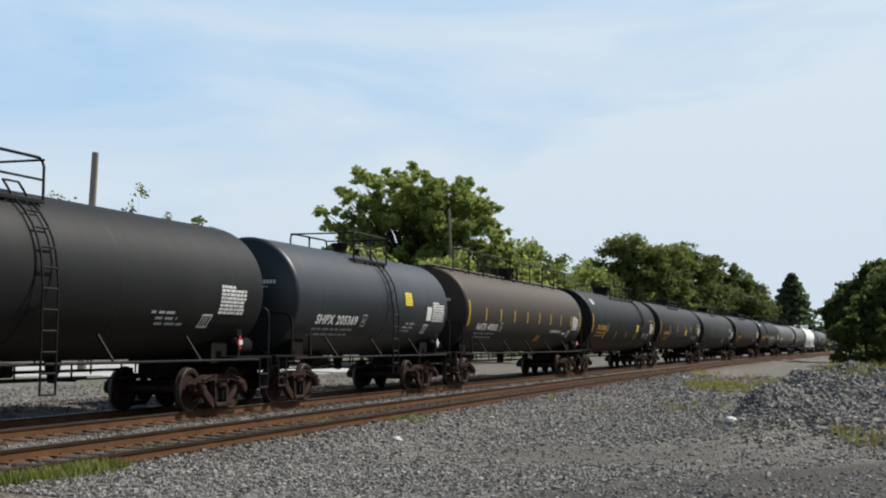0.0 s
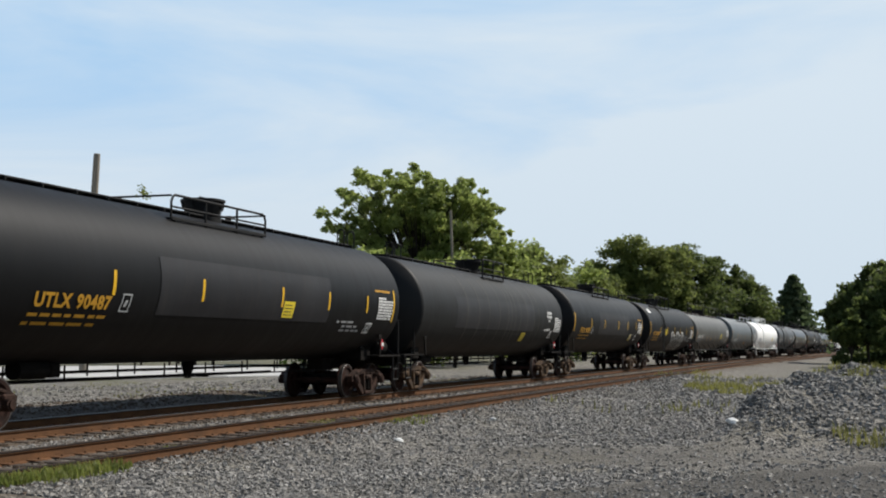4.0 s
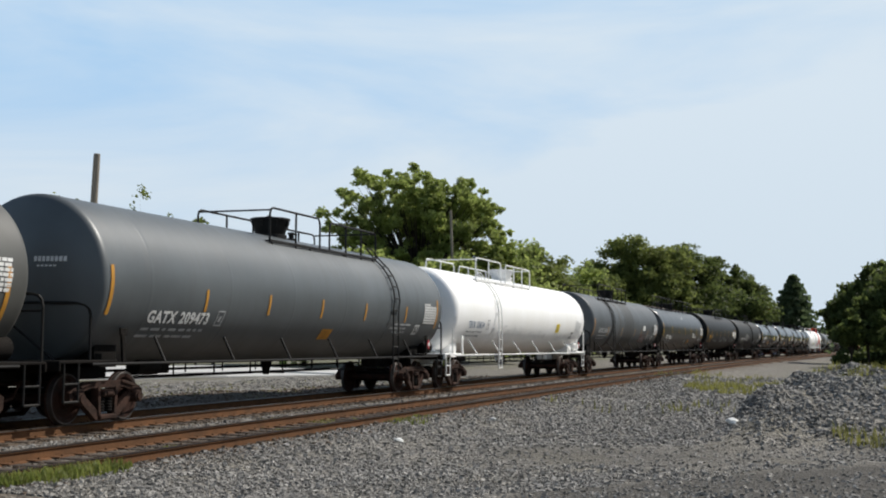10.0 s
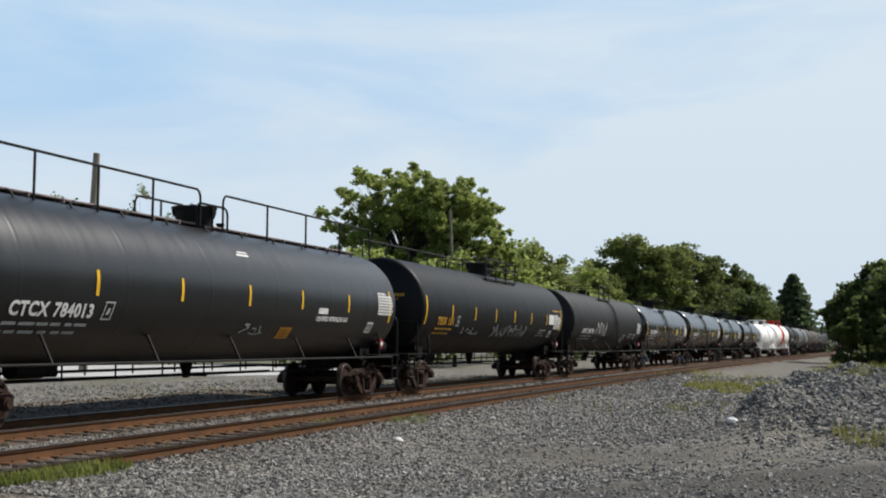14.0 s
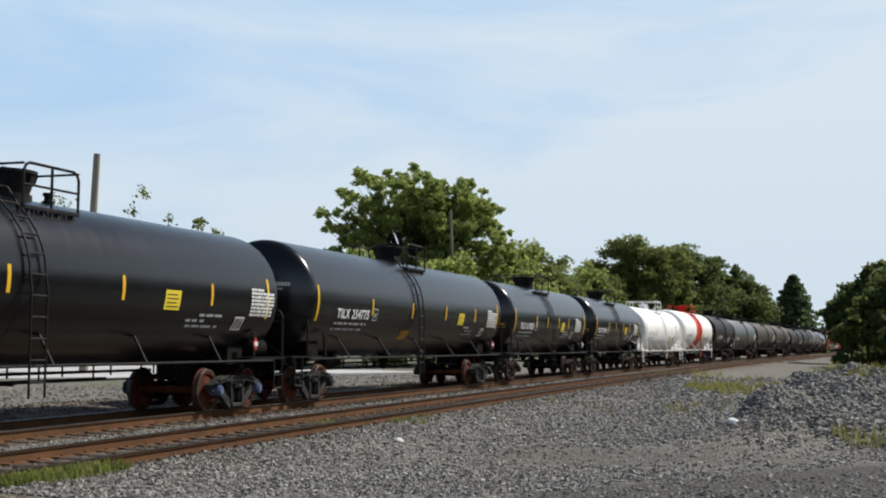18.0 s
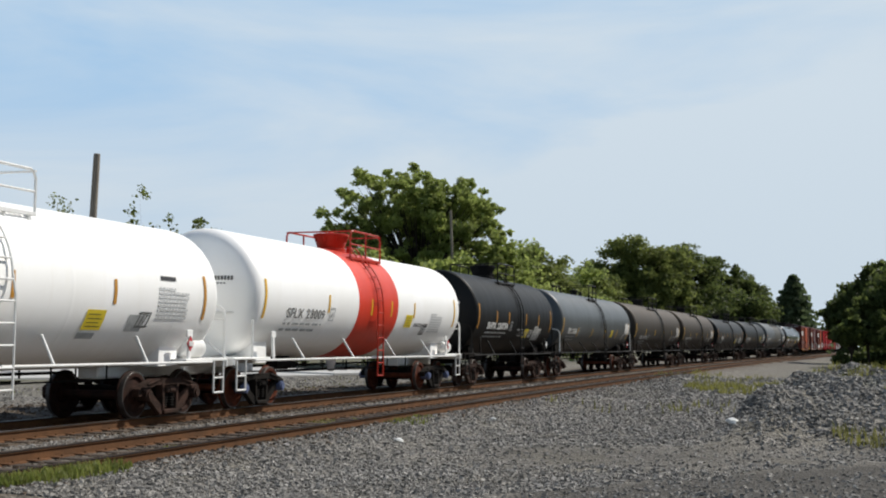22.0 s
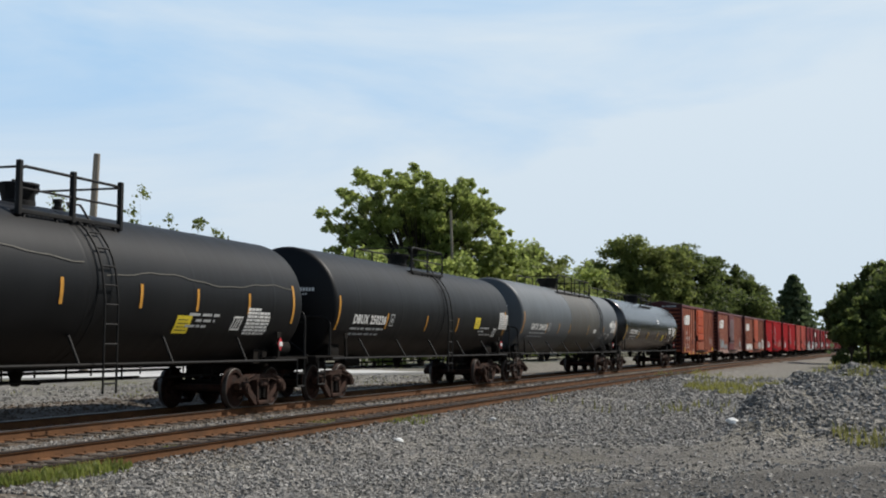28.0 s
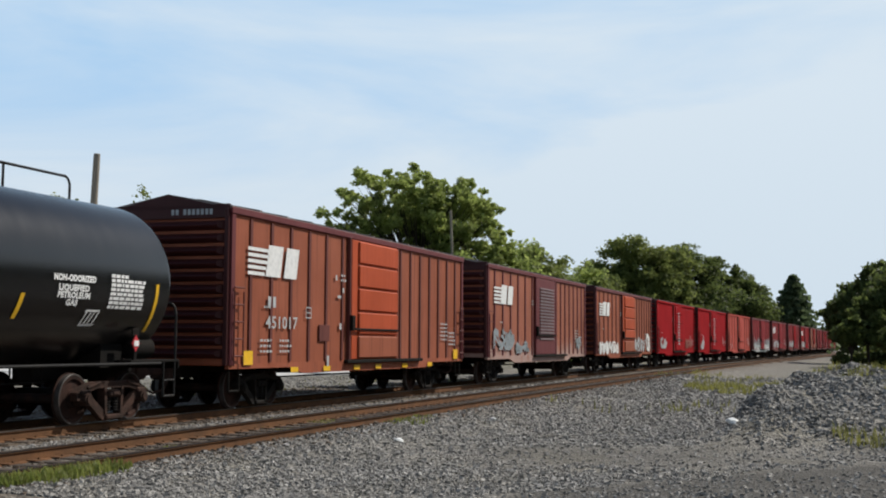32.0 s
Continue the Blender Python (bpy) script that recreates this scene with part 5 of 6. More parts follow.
    for x0, z0, w, n in ((-L / 2 + 1.35, 1.22, .5, 3), (-L / 2 + 2.3, 1.22, .5, 3), (-L / 2 + 1.5, 2.2, .36, 1), (L / 2 - 2.3, 1.55, .6, 5), (L / 2 - 1.5, 1.4, .55, 4), (dx0 + 1.4, 1.75, .7, 2), (dx0 - .6, 3.0, .25, 2)):
        for i in range(n):
            u = 0
            while u < w:
                a = rng.uniform(.05, .12)
                sm.add(*flat(x0 + u, x0 + u + a, z0 + i * .12, z0 + i * .12 + .05))
                u += a + .05
    marks("stencil_data", sm, LETGREY, car)
    if d.get("number"):
        en = Shape()
        for i in range(9):
            y1 = -.1 - i * .105 - (.08 if i > 1 else 0)
            en.add([(-L / 2 - .055, y1, hi - .12), (-L / 2 - .055, y1 - .07, hi - .12), (-L / 2 - .055, y1 - .07, hi), (-L / 2 - .055, y1, hi)], [(0, 1, 2, 3)])
        marks("end_number", en, LETGREY, car, "worn white marks on the car's end")
    if d["patch"]:
        for x, big in ((-7.1, 1), (-4.82, 0), (-3.0, 0), (-1.1, 0), (.4, 0), (2.45, 0), (4.6, 0), (7.1, 1)):
            w, z0, z1 = (.21, .96, 1.26) if big else (.2, .76, .88)
            part("reflector_patch", Shape().add([(x - w, yy, z0), (x + w, yy, z0), (x + w, yy, z1), (x - w, yy, z1)], [(0, 1, 2, 3)]), YELLOW, car, "yellow reflective square")
        part("notice_board", Shape().box(-3.17, y - .03, 1.68, .6, .03, .4, .006), OXIDE_DARK, car, "dark board on the car's side")
        chalk = Shape()
        for x, z, w, h in ((-2.49, 3.07, .1, .13), (-2.05, 2.77, .1, .12), (-2.3, 2.6, .22, .07), (-2.21, 1.86, .12, .16), (-2.95, 1.0, .12, .26), (-4.1, 2.15, .3, .025), (-4.1, 2.27, .3, .025), (-4.1, 2.03, .3, .025), (-4.24, 2.15, .025, .24), (-3.95, 2.15, .025, .24), (-6.14, 2.34, .14, .24), (-5.9, 2.34, .14, .24), (.2, 1.66, 1.0, .05), (.3, 1.57, .7, .05)):
            chalk.add(*flat(x - w / 2, x + w / 2, z - h / 2, z + h / 2))
        marks("chalk_marks", chalk, LETGREY, car, "white stencils and stickers beside the door")
    for x0, x1, z0, z1, m in d["spray"]:
        sh = Shape()
        n = max(1, int((x1 - x0) / .8))
        cell, deep = (x1 - x0) / n, 0
        for i in range(n):
            for j in range(3):
                # one stroke wanders over its letter's cell
                deep += 1
                knots = [(x0 + cell * (i + rng.uniform(-.1, 1.1)), z0 + (z1 - z0) * rng.uniform(.05, .95)) for _ in range(4)]
                path = []
                for k in range(3):
                    (ax, az), (bx, bz) = knots[k], knots[k + 1]
                    bow = rng.uniform(-.25, .25)
                    for q in range(5):
                        f = q / 5
                        path.append((ax + (bx - ax) * f - (bz - az) * bow * 4 * f * (1 - f), min(z1, max(z0, az + (bz - az) * f + (bx - ax) * bow * 4 * f * (1 - f)))))
                wide = rng.uniform(.05, .12)
                yy2 = yy - .001 - .0004 * deep
                for (ax, az), (bx, bz) in zip(path, path[1:]):
                    q = math.hypot(bx - ax, bz - az) or 1
                    nx, nz = -(bz - az) / q * wide, (bx - ax) / q * wide
                    sh.add([(ax - nx, yy2, az - nz), (bx - nx, yy2, bz - nz), (bx + nx, yy2, bz + nz), (ax + nx, yy2, az + nz)], [(0, 1, 2, 3)])
        marks("spray_scrawl", sh, m, car, "faded spray-painted scrawl")
    for x0, x1, z0, z1, m in d.get("stripes", ()):
        for i in range(12):
            z = z0 + (z1 - z0) * i / 12
            part("door_stripe", Shape().box((x0 + x1) / 2, -.115, z, x1 - x0, .03, .07, .01), m, door)
    return car, front + L / 2, e1 - e0

# ---- trees, poles, road ----


def leaf_mesh(name, centres, sizes, rng):
    """Many small bent leaf clumps, each two triangles pairs, joined into one mesh."""
    m = len(centres)
    q = np.array([(-1, 0, -.5), (0, -.18, -.7), (1, 0, -.35), (.75, .1, .5), (0, .22, .75), (-.8, .05, .45)])
    f = np.array([(0, 1, 4, 5), (1, 2, 3, 4)])
    a, b, c = rng.uniform(0, 6.28, m), rng.uniform(-1.3, 1.3, m), rng.uniform(0, 6.28, m)
    v = q[None] * (1 + rng.uniform(-.3, .3, (m, 6, 3)))
    x, y, z = v[..., 0], v[..., 1], v[..., 2]
    x, z = x * np.cos(c)[:, None] - z * np.sin(c)[:, None], x * np.sin(c)[:, None] + z * np.cos(c)[:, None]
    y, z = y * np.cos(b)[:, None] - z * np.sin(b)[:, None], y * np.sin(b)[:, None] + z * np.cos(b)[:, None]
    x, y = x * np.cos(a)[:, None] - y * np.sin(a)[:, None], x * np.sin(a)[:, None] + y * np.cos(a)[:, None]
    v = np.stack([x, y, z], -1) * sizes[:, None, None] + centres[:, None, :]
    f = (f[None] + 6 * np.arange(m)[:, None, None]).reshape(-1, 4)
    me = bpy.data.meshes.new(name)
    v = v.reshape(-1, 3)
    me.vertices.add(len(v))
    me.vertices.foreach_set("co", v.ravel())
    me.loops.add(f.size)
    me.loops.foreach_set("vertex_index", f.ravel())
    me.polygons.add(len(f))
    me.polygons.foreach_set("loop_start", np.arange(0, f.size, 4))
    me.update(calc_edges=True)
    me.shade_flat()
    me.materials.append(None)
    return me


def broad_tree(x, y, h, w, leaf, say, seed, count=9000, size=0.3, low=0.22, trunk=0.35, airy=0.0, puffs=26, base=-0.5, name="tree", lobes=()):
    """Tapered trunk, forking limbs, and a crown of leaf clumps gathered in uneven puffs."""
    rng = np.random.default_rng(seed)
    t = tagged(new(name), say, "tree", "trees along the railway")
    t.matrix_basis = pose(x, y, base)
    sh = Shape()
    lean = rng.uniform(-.3, .3, 2)
    fork = h * rng.uniform(.28, .36)
    sh.bar((0, 0, -.2), (lean[0], lean[1], fork), trunk, 10, trunk * .7)
    cz = h * (low + 1) / 2
    hz = h * (1 - low) / 2
    cs, rs = [], []
    for i in range(puffs):
        for _ in range(40):
            p = rng.uniform(-1, 1, 3)
            d = math.sqrt(p[0] ** 2 + p[1] ** 2 + p[2] ** 2)
            taper = 1.0 - 0.35 * max(0, p[2]) - 0.12 * max(0, -p[2])
            if .35 < d < 1.0 and math.hypot(p[0], p[1]) < taper:
                break
        r = rng.uniform(.13, .25) * w
        cs.append((p[0] * (w / 2 - r * .55), p[1] * (w / 2 - r * .55), cz + p[2] * (hz - r * .5)))
        rs.append(r)
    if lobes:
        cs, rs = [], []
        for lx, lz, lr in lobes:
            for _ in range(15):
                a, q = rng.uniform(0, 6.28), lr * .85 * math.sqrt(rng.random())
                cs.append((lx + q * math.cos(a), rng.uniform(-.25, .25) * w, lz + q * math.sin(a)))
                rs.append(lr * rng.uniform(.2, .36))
    for c, r in zip(cs, rs):
        mid = (lean[0] + (c[0] - lean[0]) * .45, lean[1] + (c[1] - lean[1]) * .45, fork + (c[2] - fork) * .55)
        sh.bar((lean[0], lean[1], fork * rng.uniform(.75, 1.0)), mid, trunk * .3, 6, trunk * .14)
        sh.bar(mid, c, trunk * .14, 6, trunk * .03)
    part("trunk", sh, BARK, t)
    # each puff breaks up into small sprays with gaps between
    sub_c, sub_r = [], []
    for c, r in zip(cs, rs):
        for _ in range(16 if lobes else 14):
            d = rng.normal(size=3)
            d *= r * rng.uniform(.3, 1.1) / np.linalg.norm(d)
            sub_c.append((c[0] + d[0], c[1] + d[1], c[2] + d[2] * .8))
            sub_r.append(r * rng.uniform(.2, .5) if lobes else r * rng.uniform(.28, .6))
    cs, rs = sub_c, sub_r
    cs, rs = np.array(cs), np.array(rs)
    k = rng.choice(len(rs), count, p=rs ** 2 / (rs ** 2).sum())
    d = rng.normal(size=(count, 3))
    d /= np.linalg.norm(d, axis=1)[:, None]
    rad = rs[k] * rng.random(count) ** .45 * (1 + airy * rng.normal(size=count))
    pos = cs[k] + d * rad[:, None] * np.array((1.1, 1.1, .75))
    me = leaf_mesh("crown", pos, size * rng.uniform(.55, 1.25, count), rng)
    place("crown", me, leaf, t, "uneven leafy crown with gaps")
    return t


def conifer(x, y, h, w, seed, base=-.3):
    rng = np.random.default_rng(seed)
    t = tagged(new("conifer_tree"), "dark blue-green conifer with a pointed ragged top", "tree", "trees along the railway")
    t.matrix_basis = pose(x, y, base)
    part("trunk", Shape().bar((0, 0, -.2), (0, 0, h * .97), .3, 8, .04), BARK, t)
    count = 5200
    u = rng.random(count) ** .75
    tier = np.floor(u * 13) / 13 + rng.random(count) * .05
    z = h * (.1 + .9 * tier)
    r = (w / 2) * (1 - tier) ** .75 * rng.random(count) ** .5 * (1 + .25 * np.sin(rng.integers(0, 9, count) * 2.4 + tier * 20))
    a = rng.uniform(0, 6.28, count)
    pos = np.c_[r * np.cos(a), r * np.sin(a), z - r * .3]
    place("crown", leaf_mesh("crown", pos, rng.uniform(.25, .55, count), rng), LEAF_PINE, t)
    return t


def blades(name, spots, material, say, seed, height=(.12, .35), width=.012):
    """Grass or weed blades at many spots (x, y, z), one joined mesh."""
    rng = np.random.default_rng(seed)
    m = len(spots)
    h = rng.uniform(*height, m)
    a = rng.uniform(0, 6.28, m)
    lean = rng.uniform(.1, .7, m) * h
    dx, dy = np.cos(a), np.sin(a)
    ca, sa = -dy * width, dx * width
    X, Y, Z = spots.T
    v = np.stack([np.c_[X - ca, Y - sa, Z - .03], np.c_[X + ca, Y + sa, Z - .03], np.c_[X + ca * .7 + dx * lean * .4, Y + sa * .7 + dy * lean * .4, Z + h * .6],
                  np.c_[X - ca * .7 + dx * lean * .4, Y - sa * .7 + dy * lean * .4, Z + h * .6], np.c_[X + dx * lean, Y + dy * lean, Z + h]], 1).reshape(-1, 3)
    me = bpy.data.meshes.new(name)
    k = 5 * np.arange(m)
    me.from_pydata(v.tolist(), [], np.c_[k, k + 1, k + 2, k + 3].tolist() + np.c_[k + 3, k + 2, k + 4].tolist())
    me.materials.append(material)
    return tagged(new(name, me), say, "grass", kind="stuff")


def spots_in(cx, cy, rx, ry, n, seed, cut=0.0):
    rng = np.random.default_rng(seed)
    a, r = rng.uniform(0, 6.28, n), np.sqrt(rng.random(n))
    x, y = cx + rx * r * np.cos(a), cy + ry * r * np.sin(a)
    keep = lumps(x, y, 0.9, float(seed)) > cut
    x, y = x[keep], y[keep]
    return np.c_[x, y, ground_z(x, y)]


def utility_pole(x, y, h, r, lean, say, base=-.5):
    p = tagged(new("utility_pole"), say, "pole")
    p.matrix_basis = pose(x, y, base, 0, lean, 0)
    part("shaft", Shape().lathe_z([(-.3, r), (h * .3, r * .93), (h * .6, r * .85), (h, r * .75)], 14), POLEWOOD, p)
    part("cap", Shape().lathe_z([(h - .01, r * .72), (h + .02, r * .72), (h + .04, r * .5)], 14), POLEWOOD, p)
    return p


def concrete_road():
    """A pale concrete road that runs behind the railway, in slabs with joints."""
    holder = tagged(new("road"), "pale concrete road behind the railway", "road", kind="structure")
    rng = random.Random(3)
    a, b = Vector((-46.8, 24.2)), Vector((-.8, 64.8))
    d = (b - a).normalized()
    n = Vector((-d.y, d.x))
    L = (b - a).length
    k = int(L / 6)
    for i in range(k):
        for lane in range(4):
            c = a + d * (L * (i + .5) / k) + n * (lane * 5.3 + 2.65)
            shared("slab", "slab", lambda: Shape().box(0, 0, 0, L / k - .04, 5.26, .2, .015), CONCRETE, holder, at=pose(c.x, c.y, float(ground_z(np.array([c.x]), np.array([c.y]))[0]) + rng.uniform(-.004, .004), 0, 0, math.degrees(math.atan2(d.y, d.x))))
    return holder


build_ground()
TRACKS = [build_track("track_far", 0.0, "busy railway track with rust-brown rails on timber ties", RAILTOP),
          build_track("track_near", TRACK_GAP, "empty railway track with rust-brown rails on timber ties", RAILTOP_DULL)]
build_stones()
concrete_road()

# ---- the train ----
TANKS = [
    dict(trucks=(-523.02, -513.92), r=1.46, top=4.0, paint=GREYBLACK, ladder=-2.05, label=None, boxat=(3.9, 2.28), plat="mid", span=(-4.3, -1.5), man=-3.2, say="grey-black tank car with a side ladder and railed dome"),
    dict(trucks=(-510.07, -500.95), r=1.43, top=3.95, paint=BLUEBLACK, ladder=.7, span=(-1.0, 1.45), dome_size=.5, tx=("SHPX 205369", -4.2, 2.0, 2.6), label=(2.1, 2.7), boxat=(4.35, 2.36), plain_card=True, panels=((3.72, 4.15, 2.1, 2.52, LETWHITE),), say="faded blue-black tank car with white numbers"),
    dict(trucks=(-496.95, -481.33), r=1.47, top=4.02, paint=BROWN, walk="rail", plat=None, man=.4, tx=("NATX 400262", -7.3, 2.0, 2.5), strips=11, orange=(1.61, 1.63), notes=(("LIQUEFIED PETROLEUM GAS", 3.12, 1.94, 1.96, .11),), panels=((5.45, 6.05, 1.82, 1.9, LETWHITE),), boxat=(7.1, 2.31), sx=(-6.5, -4.65, -2.8, -.9, .98, 2.88, 4.72, 6.65), say="brown rust-dusted tank car with a railed roof walkway"),
    dict(trucks=(-477.63, -461.51), r=1.6, top=4.14, paint=BLACK, plat="back", man=.5, ladder=4.6, tx=("UTLX 952156", -7.6, 2.22, 2.1), ink=LETYELLOW, strips=7, leaning=True, label=(3.23, 2.29), panels=((-8.0, -7.3, 3.35, 3.62, LETGREY),), sx=(-5.6, -2.76, .13, 2.96, 5.71), boxat=(7.4, 2.3), say="black tank car with yellow numbers and a long dome platform"),
    dict(trucks=(-457.36, -441.36), r=1.57, top=4.16, paint=BLACK, walk="low", plat="mid", ph=.5, span=(-2.2, 1.9), man=.7, tx=("UTLX 90487", -7.1, 2.12, 2.1), ink=LETYELLOW, strips=8, label=(2.0, 2.2), panels=((-3.5, 4.3, 1.95, 3.04, DARKPATCH),), head=.42, braces=False, sx=(-5.0, -1.92, 1.63, 4.22, 6.7), say="large black pressure tank car with a dark repainted panel"),
    dict(trucks=(-437.41, -421.54), r=1.57, top=4.1, paint=GREYBLACK, walk="low", plat="mid", ph=.7, span=(-.8, 1.9), man=.4, side_rail=False, notes=(("LIQUEFIED", 6.35, 2.74, .78, .1), ("PETROLEUM", 6.35, 2.58, .78, .1), ("GAS", 6.6, 2.43, .26, .1), ("NON-ODORIZED", 6.1, 2.04, .95, .1)), label=(3.1, 1.72), panels=((-5.5, 4.3, 1.95, 3.0, DARKPATCH),), streaks=(-4.4, -3.1, -1.9, -.6, .5, 1.0, 1.5, 2.2, 3.2, 4.3, 5.0), head=.42, braces=False, steel=TRUCKTAN, boxat=(7.8, 2.25), say="faded black pressure tank car with pale vertical dust lines"),
    dict(trucks=(-417.29, -401.52), r=1.57, top=4.16, paint=BLACK, walk="low", plat="mid", ph=.5, span=(-2.1, 1.9), man=.6, tx=("UTLX 90834", -7.2, 2.12, 2.15), ink=LETYELLOW, strips=8, label=(5.5, 1.85), panels=((-3.2, 4.7, 1.95, 3.04, DARKPATCH), (.6, 1.3, 2.36, 2.56, LETBLACK)), head=.42, braces=False, steel=TRUCKTAN, sx=(-5.0, -1.92, 1.63, 4.22, 6.7), say="black pressure tank car with yellow numbers and a dark panel"),
    dict(trucks=(-397.27, -381.16), r=1.59, top=4.12, paint=BLACK, plat="fore", man=.4, ladder=-4.0, tx=("UTLX 952877", -7.6, 2.15, 2.2), ink=LETYELLOW, strips=8, label=(-3.0, 2.26), panels=((-8.0, -7.2, 3.4, 3.65, LETWHITE),), spray=(("block", -.65, 4.42, 1.22, 2.24, SPRAYSILVER),), sx=(-5.2, -2.47, .22, 2.79, 5.57), boxat=(7.65, 2.2), split=.28, say="black tank car with yellow numbers and silver graffiti"),
    dict(trucks=(-376.76, -360.3), r=1.45, top=3.93, paint=GREY, walk="rail", plat=None, man=.6, sz=-0.4, tx=("PLMX 135150", -8.1, 2.1, 2.3), strips=8, tape=AMBER, label=(4.6, 2.16), boxat=(8.0, 2.48), sx=(-5.71, -3.29, -1.32, 1.27, 3.95, 6.72), say="warm grey tank car with a railed roof walkway"),
    dict(trucks=(-356.35, -340.14), r=1.53, top=4.07, paint=PALESLATE, plat="back", man=.3, ladder=5.1, sz=-.15, tx=("GATX 209473", -7.38, 1.92, 2.24), strips=7, tape=AMBER, orange=(.88, 1.66), sx=(-5.4, -2.63, .2, 2.99, 6.05), say="slate grey tank car with a long dome platform"),
    dict(trucks=(-336.34, -319.43), r=1.47, top=4.0, paint=WHITE, white=True, pipe=PIPEWHITE, frame=FRAMEWHITE, plat="fore", man=.6, dome=PIPEWHITE, ladder=-4.7, tx=("TEIX 33634", -8.0, 2.1, 1.8), ink=LETBLUE, label=(4.55, 2.13), boxat=(8.0, 2.2), spray=(("tag", -4.4, -1.0, 1.75, 2.15, FAINTGREY), ("tag", .2, 2.9, 1.68, 1.98, FAINTGREY), ("tag", 4.8, 6.9, 1.6, 2.0, FAINTGREY)), head=.3, say="white tank car with faint grey graffiti"),
    dict(trucks=(-315.33, -298.6), r=1.5, top=4.06, paint=MIDGREY, plat="fore", man=.5, ladder=-4.6, strap=GREYBLACK, sz=-0.3, tx=("GATX 204009", -7.9, 2.15, 2.2), ink=LETGREY, strips=8, tape=AMBER, bands=((-2.72, -2.5, DULLBAND), (-1.4, 1.32, SHADEGREY)), band_say="darker weathered band", spray=(("dense", 3.7, 5.6, 1.55, 2.1, SPRAYRED), ("dense", 3.9, 5.4, 1.62, 2.0, LETGREY)), panels=((4.3, 5.0, 2.27, 2.55, LETWHITE), (7.3, 7.9, 2.2, 2.58, DARKPATCH)), sx=(-5.6, -1.97, 1.82, 3.84, 6.0), boxat=(8.15, 2.35), say="weathered grey tank car with dark bands and red graffiti"),
    dict(trucks=(-294.5, -278.48), r=1.48, top=3.94, paint=SHEEN, walk="rail", plat=None, man=.4, tx=("CTCX 784013", -7.5, 1.96, 2.2), strips=8, orange=(2.38, 1.66), notes=(("LIQUEFIED PETROLEUM GAS", 3.85, 2.03, 1.9, .11),), panels=((3.9, 4.45, 2.14, 2.28, LETWHITE), (.1, .66, 3.29, 3.33, LETWHITE), (.2, .66, 3.36, 3.39, LETWHITE)), sx=(-5.3, -2.5, .29, 2.94, 5.73), boxat=(7.9, 2.49), spray=(("tag", .2, 1.3, 1.6, 1.85, LETGREY),), sz=.1, tz=.05, say="glossy black tank car with a railed roof walkway"),
    dict(trucks=(-274.13, -258.08), r=1.5, top=4.06, paint=SATIN, walk="lowrail", plat="mid", man=1.3, span=(-.8, 3.2), tx=("TEIX 101", -7.5, 2.14, 1.6), ink=LETYELLOW, strips=8, spray=(("tag", -4.8, -3.0, 1.75, 1.98, LETGREY), ("tag", -1.4, 3.2, 1.65, 2.15, LETGREY)), panels=((6.6, 7.5, 2.25, 2.65, LETWHITE),), say="faded black tank car with yellow numbers and grey scrawls"),
    dict(trucks=(-253.73, -238.39), r=1.46, top=4.0, paint=GREYBLACK, ladder=.95, dome_size=.45, span=(-.9, 1.7), tx=("SHPX 204790", -6.6, 2.06, 2.5), boxat=(7.45, 2.31), man=-.6, spray=(("tag", -3.5, -1.15, 1.82, 2.61, LETWHITE), ("tag", 3.1, 4.35, 1.53, 2.05, LETWHITE), ("tag", -3.2, -2.5, 1.54, 1.74, LETGREY)), say="grey-black tank car with white scrawled graffiti"),
    dict(trucks=(-234.54, -220.61), r=1.45, top=3.9, paint=GLOSS, ladder=-.6, man=.5, span=(-.3, 1.2), tx=("TILX 254789", -6.5, 2.2, 2.1), strips=6, label=(3.6, 2.25), orange=(-1.8, 1.72), wheel=WHEELRED, cap=CAPBLUE, steel=TRUCKGREY, head=.38, sz=.08, tz=.04, sx=(-4.4, -1.22, 1.92, 5.11), boxat=(6.95, 2.3), say="clean glossy black tank car with white numbers"),
    dict(trucks=(-216.61, -202.42), r=1.45, top=3.98, paint=GLOSS, ladder=-.6, man=.5, span=(-.3, 1.3), tx=("TILX 254775", -6.5, 2.2, 2.1), strips=6, label=(3.6, 2.25), orange=(-1.24, 1.69), wheel=WHEELRED, steel=TRUCKGREY, head=.38, sx=(-4.19, -1.06, 2.0, 5.1), say="clean glossy black tank car with yellow stickers"),
    dict(trucks=(-198.47, -187.79), r=1.42, top=3.9, paint=GLOSS, ladder=-.5, man=.2, span=(-1.3, .9), tx=("TILX 210055", -5.2, 2.16, 2.0), strips=6, label=(1.76, 2.2), plain_card=True, head=.42, sx=(-2.8, -.95, .99, 2.8), boxat=(4.3, 2.29), head_tape=True, say="short glossy black rounded tank car"),
    dict(trucks=(-183.59, -173.29), r=1.42, top=3.9, paint=GLOSS, ladder=-.5, man=.2, span=(-1.3, .9), tx=("TILX 210049", -5.4, 2.16, 2.0), strips=6, label=(1.76, 2.2), plain_card=True, head=.42, sx=(-2.8, -.95, .99, 2.8), boxat=(4.3, 2.29), head_tape=True, say="short glossy black tank car ahead of a white one"),
